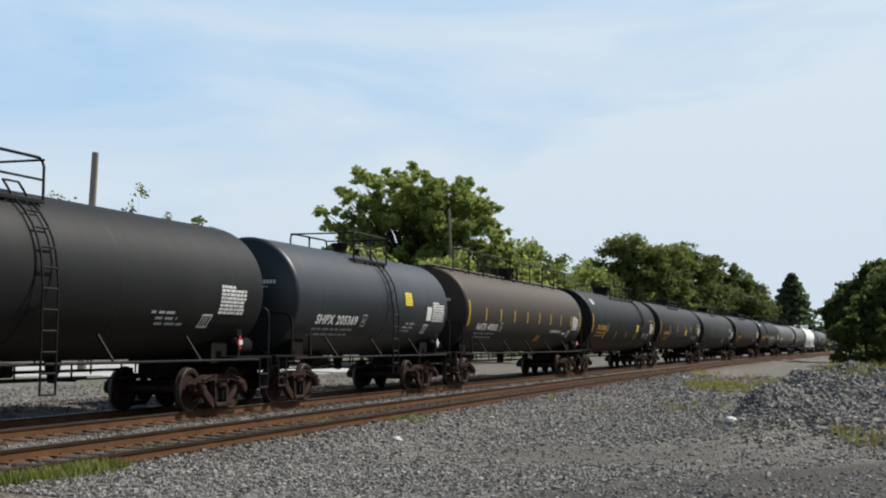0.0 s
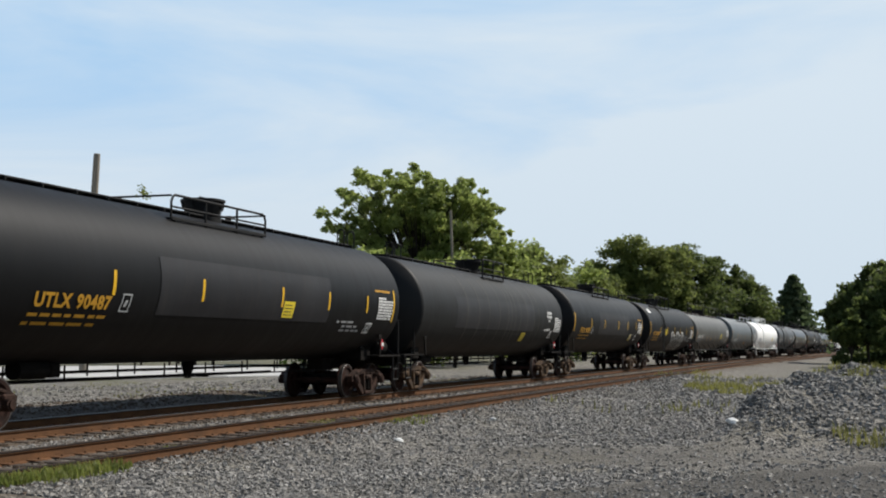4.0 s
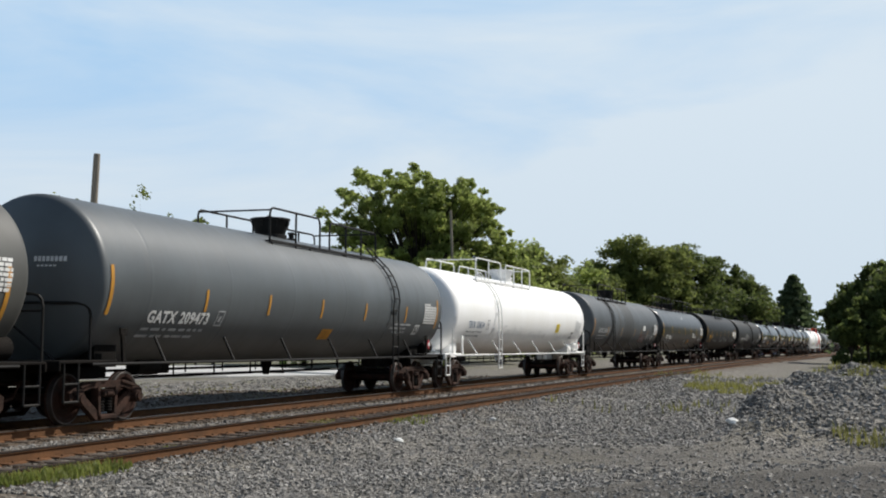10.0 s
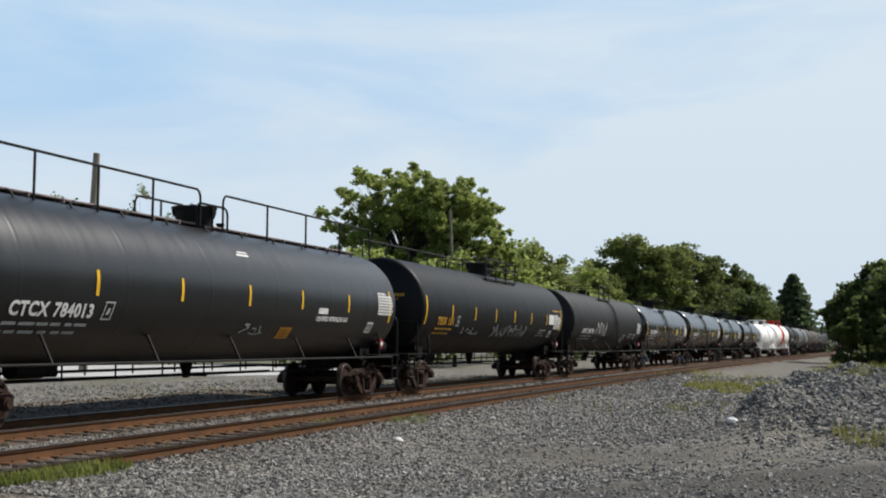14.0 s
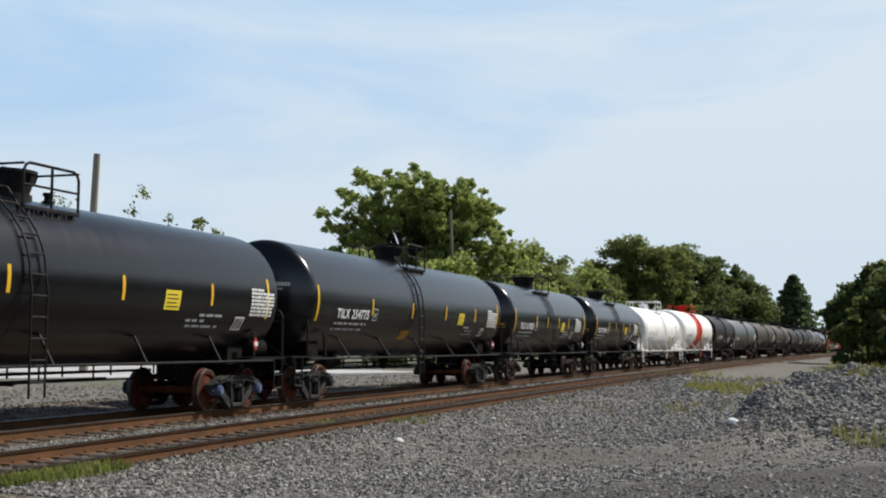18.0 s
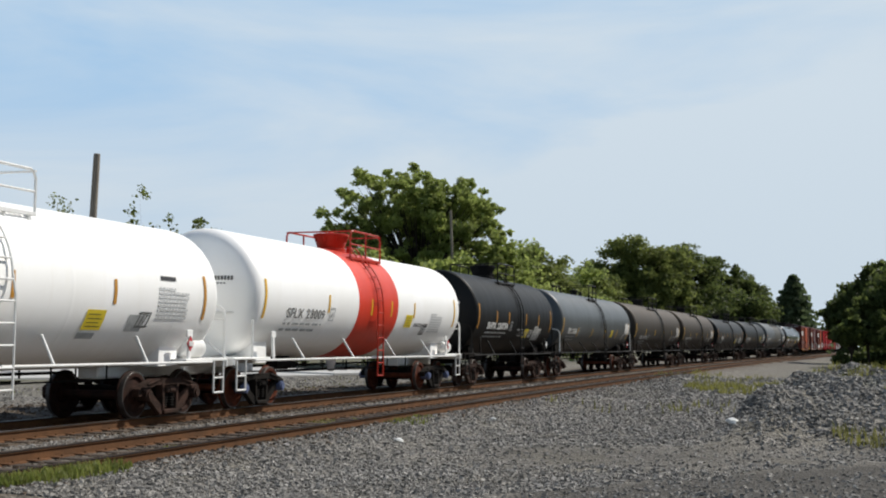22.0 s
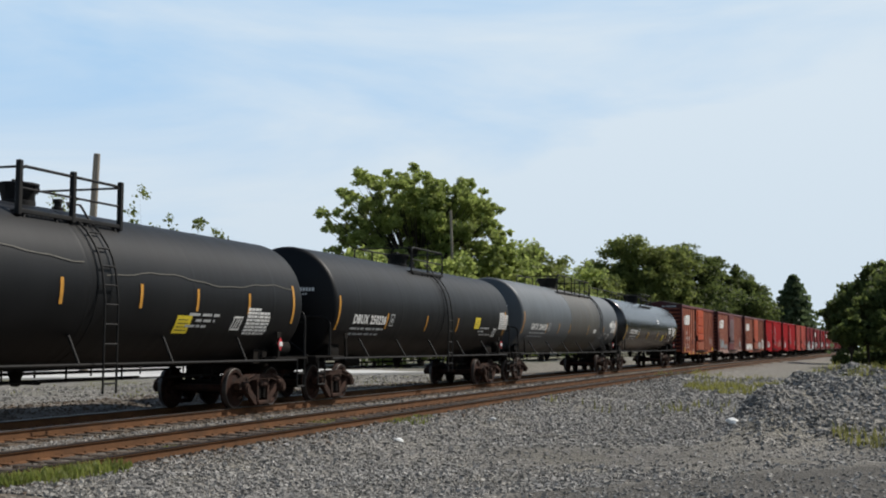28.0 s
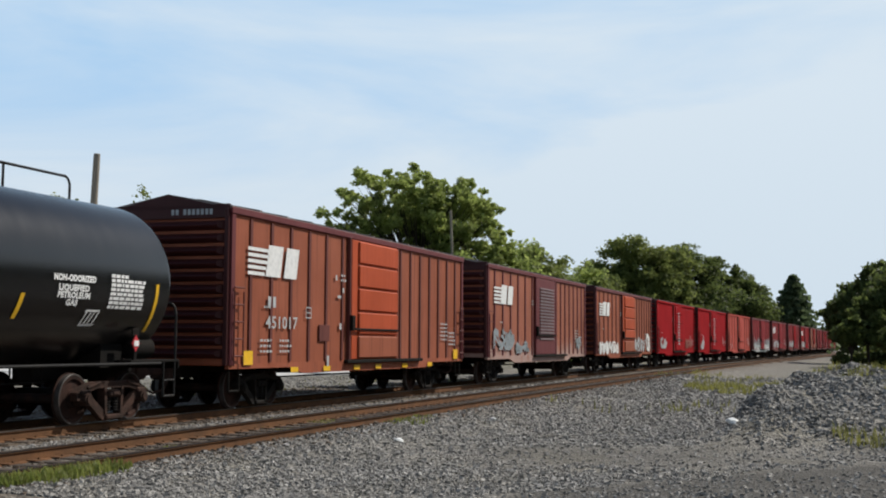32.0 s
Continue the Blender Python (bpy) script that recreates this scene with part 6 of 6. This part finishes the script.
    dict(trucks=(-169.44, -158.25), r=1.43, top=3.8, paint=WHITE, white=True, pipe=PIPEWHITE, frame=FRAMEWHITE, dome=PIPEWHITE, dome_size=.6, ladder=0, man=.1, span=(-.75, 1.4), tx=("UTLX 130165", -5.4, 2.14, 2.1), ink=LETGREY, strips=6, tape=AMBER, label=(2.6, 1.82), panels=((3.65, 4.15, 1.64, 1.94, LETGREY), (4.6, 5.15, 2.61, 2.69, LETBLACK), (2.3, 2.8, 1.5, 1.6, LETGREY)), sx=(-2.6, .3, 3.09), boxat=(4.65, 2.16), sz=.08, tz=.04, say="white tank car with black numbers and yellow stains"),
    dict(trucks=(-154.35, -142.28), r=1.47, top=4.0, paint=WHITE, white=True, pipe=PIPEWHITE, frame=FRAMEWHITE, dome=PIPERED, ladder=0, ladder_paint=PIPERED, strap=RED, man=.1, span=(-.75, 1.4), tx=("SFLX 23009", -5.5, 2.14, 2.1), ink=SPRAYSILVER, strips=7, label=(2.56, 2.09), bands=((-1.3, 1.58, RED),), band_say="wide red painted band", wheel=WHEELRED, cap=CAPBLUE, steel=TRUCKDARK, toprail=PIPERED, notes=(("INHALATION HAZARD", 3.1, 2.0, 1.2, .1),), sx=(-3.2, -.4, 1.07, 2.94), boxat=(4.55, 2.05), say="white tank car with a wide red centre band"),
    dict(trucks=(-138.33, -129.52), r=1.5, top=4.02, paint=SATIN, ladder=.3, man=.1, span=(-1.0, 1.3), tx=("SHPX 220754", -3.92, 2.1, 2.62), strips=6, tape=AMBER, label=(1.52, 1.86), boxat=(2.7, 1.85), spray=(("tag", 1.2, 2.6, 1.75, 2.05, LETGREY),), head=.33, plain_card=True, strap=SATIN, sx=(-2.87, -1.27, 1.16, 3.07), say="short black tank car with white numbers and a scrawl"),
    dict(trucks=(-125.77, -111.55), r=1.43, top=3.94, paint=SLATE, ladder=.8, man=.4, dome_size=.4, front=.5, sz=-0.4, span=(-.3, 1.4), tx=("TEIX 25056", -6.5, 2.05, 1.8), strips=6, label=(3.4, 2.0), panels=((6.75, 7.9, 2.08, 2.54, LETWHITE),), lines=0, box=True, boxat=(7.03, 2.28), wheel=WHEELRED, endrail=PIPEWHITE, say="slate grey tank car with white numbers"),
    dict(trucks=(-107.85, -93.37), r=1.45, top=3.95, paint=BROWN, ladder=.8, man=-.1, sz=-.22, dome_size=.72, tx=("DBUX 250743", -6.3, 1.88, 2.3), ink=LETGREY, strips=6, head=.3, strap=SATIN, say="brown rust-dusted tank car with worn numbers"),
    dict(trucks=(-89.67, -76.27), r=1.45, top=3.95, paint=BROWN, ladder=.8, man=-.1, sz=-.22, dome_size=.72, tx=("DBUX 250749", -6.1, 1.9, 2.2), ink=LETGREY, strips=6, head=.3, strap=SATIN, say="brown rust-dusted tank car with a black-ended tank"),
    dict(trucks=(-71.72, -56.74), r=1.45, top=3.82, paint=SATIN, ladder=.7, man=.1, span=(-1.1, 1.8), sz=.03, tz=.06, dome_size=.72, tx=("RTMX 13015", -6.05, 2.06, 1.15), txh=.29, strips=7, tape=AMBER, label=(3.44, 1.79), sx=(-6.6, -4.57, -2.63, -.58, 1.81, 3.85, 6.04), drips=True, stout=True, boxat=(6.15, 1.88), rear=1.16, say="faded black tank car with a drip line"),
    dict(trucks=(-52.64, -38.69), r=1.45, top=3.91, paint=SATIN, ladder=.9, man=.2, span=(-1.1, 1.8), sz=-.28, dome_size=.72, tx=("DBUX 250236", -6.6, 2.08, 2.3), strips=5, tape=AMBER, label=(4.24, 2.15), sx=(-4.22, -.93, 2.1), boxat=(7.0, 2.26), say="matte black tank car with white numbers"),
    dict(trucks=(-34.84, -17.92), r=1.5, top=4.06, paint=MIDGREY, plat="back", man=.4, ladder=5.2, sz=-.32, tx=("GATX 204020", -7.9, 2.15, 2.5), strips=9, tape=AMBER, bands=((-1.1, 5.15, STAIN),), band_say="brown product stain down the tank side", panels=((3.85, 4.35, 2.0, 2.18, LETWHITE), (7.5, 8.05, 2.33, 2.55, LETWHITE)), sx=(-5.38, -3.28, -1.23, 2.61, 6.14), say="grey tank car with a broad brown stain"),
    dict(trucks=(-13.87, 2.35), r=1.52, top=4.06, paint=GLOSS, walk="lowrail", plat="mid", span=(-1.4, 2.2), man=.5, front=.5, tx=("GATX 30573", -7.3, 2.18, 2.2), strips=7, leaning=True, label=(3.88, 1.87), notes=(("NON-ODORIZED", 5.63, 2.5, 1.17, .1), ("LIQUEFIED", 5.78, 2.34, .85, .1), ("PETROLEUM", 5.78, 2.22, .9, .1), ("GAS", 6.05, 2.1, .32, .1)), panels=((1.4, 2.0, 2.9, 2.98, LETWHITE), (1.5, 2.0, 2.76, 2.82, LETWHITE)), head=.36, braces=False, sx=(-4.69, -1.67, 1.79, 4.86), sz=.14, boxat=(7.38, 2.3), tz=-.42, say="glossy black pressure tank car before the boxcars"),
]
NSAY = dict(paint=OXIDE, dark=OXIDE_DARK)
BOXES = [
    (5.85, dict(NSAY, doorx=(-1.6, 1.65), number="451017", truckx=(-5.6, 5.7), say="brown boxcar with an orange door and white emblem", door_say="orange four-panel sliding door")),
    (24.5, dict(paint=OXIDE_DULL, dark=MAROON, door=MAROON, sill=OXIDE_DULL, door_kind="slats", doorx=(-1.35, 1.75), spray=((-7.4, -4.6, 1.15, 2.05, PALEBLUE), (-4.4, -2.4, 1.1, 1.5, PALEBLUE), (5.7, 6.7, 1.1, 2.0, PALEBLUE)), patch=False, say="dull brown boxcar with a louvred door and faded scrawls", door_say="maroon louvred door with grey slats")),
    (42.7, dict(NSAY, doorx=(-1.35, 1.9), spray=((-7.35, -2.4, .95, 1.62, LETWHITE), (-1.2, 1.1, 1.55, 2.1, LETWHITE), (2.2, 5.5, 1.0, 1.9, LETGREY), (5.95, 7.1, .95, 2.25, LETWHITE)), patch=False, say="brown boxcar with white graffiti low on its side")),
    (60.6, dict(paint=CRIMSON, dark=OXIDE_DARK, trim=CRIMSON, door=CRIMSON, sill=CRIMSON, logo=False, door_kind="panels", stripes=((-.35, .35, 1.5, 3.8, LETGREY),), doorx=(-1.6, 1.6), ribs=(0, 0), spray=((-6.6, -4.4, 1.2, 1.9, LETGREY), (3.6, 6.4, 1.2, 1.8, SPRAYRED)), patch=False, say="smooth red boxcar with white bars on its door")),
    (78.5, dict(paint=CRIMSON, dark=OXIDE_DARK, trim=CRIMSON, door=CRIMSON, sill=CRIMSON, logo=False, stripes=((-.3, .3, 1.5, 3.8, LETGREY),), doorx=(-1.6, 1.6), ribs=(0, 0), spray=((-6.6, -5.0, 1.2, 2.2, LETGREY),), patch=False, say="smooth red boxcar with worn white door bars")),
    (95.8, dict(paint=SALMON, dark=OXIDE_DARK, trim=SALMON, door=SALMON, sill=SALMON, logo=False, ribs=(4, 4), patch=False, full=False, say="faded salmon red steel boxcar")),
    (113.5, dict(paint=DEEPRED, dark=OXIDE_DARK, door=DEEPRED, sill=LETGREY, logo=False, ribs=(4, 4), spray=((-7.0, 7.0, 1.1, 2.2, PALEBLUE), (-6.5, 6.5, 1.0, 1.6, LETWHITE)), patch=False, full=False, say="dark red boxcar with pale blue-grey graffiti")),
]
for i in range(8):
    BOXES.append((131.6 + 18.1 * i, dict(paint=(DEEPRED, DEEPRED, CRIMSON, OXIDE)[i % 4], dark=OXIDE_DARK, door=(DEEPRED, CRIMSON)[i % 2], sill=OXIDE_DARK, logo=i in (0, 2), ribs=(4, 4), spray=((-6.5, 2.0, 1.1, 2.1, LETGREY),) if i < 3 else (), patch=False, full=False, say=("dark red boxcar with pale scrawls", "deep red steel boxcar")[i > 2])))

CARS = [tank_car(s) for s in TANKS] + [boxcar(*b) for b in BOXES]

# ---- the surroundings ----
utility_pole(-18.3, 62.0, 11.6, .23, 2.0, "bare weathered wooden pole without wires")
utility_pole(.95, 84.0, 11.2, .11, -2.2, "thin grey utility pole before a tree")

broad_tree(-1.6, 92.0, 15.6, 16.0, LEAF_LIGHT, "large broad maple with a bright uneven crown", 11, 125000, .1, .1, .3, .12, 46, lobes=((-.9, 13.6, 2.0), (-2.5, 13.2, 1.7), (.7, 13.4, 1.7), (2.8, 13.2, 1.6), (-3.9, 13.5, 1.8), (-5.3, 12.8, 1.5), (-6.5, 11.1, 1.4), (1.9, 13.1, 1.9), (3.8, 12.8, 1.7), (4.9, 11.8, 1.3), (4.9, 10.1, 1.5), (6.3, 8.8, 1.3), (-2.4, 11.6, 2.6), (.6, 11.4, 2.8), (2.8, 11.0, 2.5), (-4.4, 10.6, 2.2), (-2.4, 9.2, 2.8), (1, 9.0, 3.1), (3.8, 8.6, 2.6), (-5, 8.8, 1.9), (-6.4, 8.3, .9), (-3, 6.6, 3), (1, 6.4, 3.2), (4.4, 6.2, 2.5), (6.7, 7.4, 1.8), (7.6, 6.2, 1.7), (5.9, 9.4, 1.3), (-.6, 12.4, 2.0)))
broad_tree(-9.5, 84, 7.5, 6.5, LEAF_LIGHT, "low bright green leafy tree", 12, 9000, .15, .1, .2)
broad_tree(-4.6, 82, 8.6, 7.5, LEAF_LIGHT, "bright leafy bush below a large tree", 16, 9000, .16, .05, .15)
broad_tree(.8, 83, 8.4, 6.5, LEAF_LIGHT, "bright leafy bush below a large tree", 17, 8000, .16, .05, .15)
broad_tree(4.8, 99, 10.2, 8.5, LEAF_LIGHT, "round bright green tree", 13, 13000, .16, .08, .3)
broad_tree(14.0, 120, 10.2, 7.5, LEAF_LIGHT, "bright green tree behind the railway", 15, 9000, .17, .05, .3)
broad_tree(9.3, 115, 12.2, 7.5, LEAF_DEEP, "green tree behind the railway", 14, 11000, .17, .05, .3)
for i, (x, y, h, w, m, n) in enumerate((
        (26.0, 205, 15.0, 12, LEAF_DEEP, 4000), (29.5, 212, 18.8, 12, LEAF_DEEP, 6000), (34.5, 212, 22.5, 13, LEAF_DEEP, 7000), (40.0, 216, 18.8, 13, LEAF_DEEP, 6500), (45.5, 220, 19.5, 12, LEAF_DARK, 6000), (22.0, 190, 12.5, 11, LEAF_DEEP, 4500),
        (51.0, 230, 17.5, 11, LEAF_DARK, 5000), (55.5, 236, 19.0, 9.5, LEAF_DARK, 4800), (60.0, 240, 16.0, 11, LEAF_DARK, 4500), (50.0, 205, 10.5, 12, LEAF_DARK, 4000), (18.0, 180, 11.0, 12, LEAF_DEEP, 4200), (11.0, 160, 9.0, 12, LEAF_DEEP, 4000))):
    broad_tree(x, y, h * 1.07, w, m, "dark tree in the wood beyond the railway", 30 + i, int(n * 3.2), .25, .03, .35, .08, 30, -.2)
conifer(73.0, 252, 16.8, 15.0, 50)
conifer(68.0, 262, 11.5, 11.0, 51)
for i, (x, y, h, w, m, n) in enumerate((
        (42.6, 118, 10.0, 5.6, LEAF_DARK, 6000), (47.0, 118, 9.6, 8.0, LEAF_DARK, 5500), (40.8, 118, 8.6, 4.8, LEAF_DARK, 4000), (39.3, 117, 6.0, 3.4, LEAF_DARK, 2600), (44.0, 110, 5.6, 8.0, LEAF_DARK, 4200), (52.5, 124, 12.0, 10, LEAF_DARK, 4500), (60, 132, 12, 11, LEAF_DARK, 3500), (46.5, 106, 4.6, 7.0, LEAF_DARK, 3000), (58.5, 165, 8.0, 8.0, LEAF_DARK, 3000), (72, 190, 9.0, 11, LEAF_DARK, 3000), (39.0, 118, 7.2, 4.2, LEAF_DARK, 4400), (40.6, 119, 8.2, 4.6, LEAF_DARK, 4400))):
    broad_tree(x, y, h, w, m, "leafy tree at the railway's edge", 60 + i, int(n * 1.6), .19, .26 if h > 5 and y < 130 else .04, .25, .07, 28, -.3)
for i, (x, y, h, w, low) in enumerate(((31.4, 94, 4.4, 2.6, .42), (33.4, 95, 6.2, 3.8, .34), (35.8, 96, 8.4, 4.6, .26), (34.6, 92, 3.9, 3.4, .42), (38.9, 98.5, 10.8, 7.0, .08), (37.4, 101, 9.0, 4.6, .1))):
    broad_tree(x, y, h, w, LEAF_DARK, "small leafy tree with a bare trunk over a shaded hollow", 110 + i, 6000, .16, low, .11, .08, 26, -.6)
# dark bushes added to stand for the deep shade in the hollow
for i, (x, y, h, w) in enumerate(((33.6, 98, 1.5, 1.8), (35.2, 98, 2.0, 2.4), (37.6, 113, 2.3, 2.8), (39.2, 113, 2.6, 3.2), (41.0, 113, 2.8, 3.4))):
    broad_tree(x, y, h, w, LEAF_DARK, "low dark bush added to stand for shade under trees", 120 + i, 3000, .16, .02, .06, .08, 24, -.9)
for i, (x, y, h, w, n) in enumerate(((-20.8, 84, 14.0, 2.6, 1300), (-26.6, 84, 13.2, 3.2, 1100), (-18.9, 84, 12.0, 2.2, 700), (-17.0, 84, 11.7, 2.2, 800), (-15.9, 84, 11.2, 2.0, 700), (-25.5, 88, 10.6, 5.0, 900), (-19.5, 90, 8.9, 6.0, 1500), (-12.0, 90, 8.4, 5.0, 1200), (-28, 84, 10.8, 4, 600), (-34, 90, 10.5, 6, 1500))):
    broad_tree(x, y, h - .5, w, LEAF_DEEP, "small sparse tree behind the railway", 80 + i, n, .11, .3, .08, .25, 34)
rng = np.random.default_rng(9)
far_c, far_s = [], []
for k in range(20000):
    a = rng.uniform(-math.pi, math.pi)
    d = rng.uniform(430, 560)
    x, y = d * math.sin(a), d * math.cos(a)
    far_c.append((x, y, rng.random() ** .7 * (9 + 4 * math.sin(a * 17) + 3 * math.sin(a * 41 + 1))))
    far_s.append(rng.uniform(1.2, 2.6))
wood = place("distant_woods", leaf_mesh("distant_woods", np.array(far_c), np.array(far_s), rng), LEAF_DARK)
tagged(wood, "distant dark line of woods round the place", "woods", kind="stuff")

# unseen woods added beside and behind the camera to darken the tank heads
belt_c, belt_s = [], []
for k in range(26000):
    deg = rng.uniform(27, 262)
    if 186 < deg < 210:
        continue
    a = radians(deg)
    d = 84 + 10 * math.sin(a * 5) + rng.uniform(-7, 7)
    tall = 12.5 + 2.2 * math.sin(a * 23) + 1.6 * math.sin(a * 51 + 2)
    belt_c.append((d * math.sin(a), d * math.cos(a), rng.random() ** .8 * tall - .3))
    belt_s.append(rng.uniform(.5, 1.3))
belt = place("unseen_woods", leaf_mesh("unseen_woods", np.array(belt_c), np.array(belt_s), rng), LEAF_DARK)
tagged(belt, "unseen dark leafy belt added to block low sky light", "woods", kind="stuff")

# weeds and small stones


def verge(spots):
    """Keeps the spots on the camera's side of the near track."""
    s, o = nearest(spots[:, 0], spots[:, 1])
    rg = np.random.default_rng(2)
    edge = rg.normal(size=len(s))
    return spots[(o > TRACK_GAP + .88) & (o < TRACK_GAP + 1.4 + .1 * edge) & (s < -3.9 + .35 * edge)]



blades("grass_strip", verge(spots_in(-4.6, 14.0, 1.0, 1.7, 9000, 3, -.12)), GRASS, "bright green grass beside the near track", 3, (.03, .15))
tx, ty, _ = on_line(-.4, 4.1)
ux, uy, _ = on_line(6.5, 5.2)
blades("track_weeds", np.vstack([spots_in(float(tx), float(ty), .25, .55, 130, 4, -.5), spots_in(float(ux), float(uy), .5, 1.3, 260, 5, -.1), spots_in(-1.0, 25.5, .9, .5, 300, 6, -.2)]), GRASS, "small green weeds growing between the rails", 4, (.02, .09))
blades("mound_weeds", np.vstack([spots_in(11.0, 28.5, 2.4, 4.2, 5000, 7, .22), spots_in(8.6, 24.2, .8, 2.2, 900, 9, .12), spots_in(7.6, 20.9, .95, 1.3, 750, 8, .1), spots_in(10.6, 33.5, 2.0, 1.4, 600, 18, .1)]), WEED, "thin yellow-green weeds on the gravel mound", 5, (.04, .24))
blades("straw_patch", spots_in(-3.0, 24.4, .9, 2.0, 1500, 21, -.1), WEED, "dry straw-coloured weeds between the tracks", 9, (.015, .06), .014)
blades("yard_weeds", np.vstack([spots_in(12.2, 47, 2.6, 6.5, 5200, 10, .05), spots_in(14.0, 62, 3.0, 7.0, 1500, 11, .2), spots_in(5.5, 33, 2.8, 2.5, 260, 12, .2)]), WEED, "yellow-green weeds on the gravel yard", 6, (.06, .3), .022)
blades("lineside_weeds", np.vstack([spots_in(-9, 39, 5, 8, 1500, 13, .2), spots_in(-2, 52, 4, 9, 1500, 14, .2)]), WEED, "dry weeds on the ballast behind the train", 7, (.02, .08), .02)


def rock(x, y, s, seed, say="pale stone lying on the gravel"):
    rg = random.Random(seed)
    sh = Shape()
    prof = [(-s * .4, s * .5), (-s * .1, s * .95), (s * .25, s * .8), (s * .5, s * .35)]
    sh.lathe_z(prof, 9)
    sh.v = [(a * rg.uniform(.75, 1.25) * 1.3, b * rg.uniform(.75, 1.2), c * rg.uniform(.8, 1.2)) for a, b, c in sh.v]
    ob = tagged(place("stone", sh.mesh("stone"), STONE_WHITE), say, "stone", "pale stones on the yard")
    z = float(ground_z(np.array([x]), np.array([y]))[0])
    ob.matrix_basis = pose(x, y, z + s * .3, 12, 8, seed * 40)


rock(5.32, 22.3, .13, 1, "white angular stone on the gravel mound")
rock(-.72, 20.5, .09, 2)
rock(1.1, 26.3, .08, 3)
rock(-4.1, 16.2, .07, 4)
rock(9.1, 23.0, .07, 5)


# ---- what moves ----
TRAVEL_T = np.array([0, 4, 8, 12, 16, 20, 24, 28, 32.0])
TRAVEL = np.array([-520.32, -455.9, -391.21, -325.73, -260.25, -195.09, -130.0, -64.99, 0.0])
WHEEL_R = 0.44


def travel(t):
    m = np.gradient(TRAVEL, TRAVEL_T)
    i = int(np.clip(np.searchsorted(TRAVEL_T, t, side="right") - 1, 0, len(TRAVEL) - 2))
    h = TRAVEL_T[i + 1] - TRAVEL_T[i]
    w = (t - TRAVEL_T[i]) / h
    return (2 * w ** 3 - 3 * w ** 2 + 1) * TRAVEL[i] + (w ** 3 - 2 * w ** 2 + w) * h * m[i] + (3 * w ** 2 - 2 * w ** 3) * TRAVEL[i + 1] + (w ** 3 - w ** 2) * h * m[i + 1]


def car_pose(s, td):
    x0, y0, _ = on_line(s - td / 2)
    x1, y1, _ = on_line(s + td / 2)
    return Matrix.Translation(((x0 + x1) / 2, (y0 + y1) / 2, float(rail_z(s)))) @ Euler((0, 0, math.atan2(y1 - y0, x1 - x0))).to_matrix().to_4x4()


def motions():
    where = {}
    for car, s0, td in CARS:
        where[car] = s0
        walk(car, [(t, car_pose(s0 - travel(t), td)) for t in np.arange(0, 32.01, 0.5)])
    # the wheels turn while their car passes near
    for w, car, dx in ROLLING:
        def s_at(t):
            return where[car] - travel(t)
        near = [k for k in range(0, 961) if -14 < s_at(k / FPS) < 26]
        rows = []
        if not near or near[0] > 0:
            rows.append((0.0, pose(dx, 0, WHEEL_R)))
        for k in near:
            turn = math.degrees((s_at(k / FPS) - s_at(near[0] / FPS)) / WHEEL_R)
            rows.append((k / FPS, pose(dx, 0, WHEEL_R, 0, turn, 0)))
        if not near or near[-1] < 960:
            rows.append((32.0, rows[-1][1]))
        walk(w, rows)


motions()
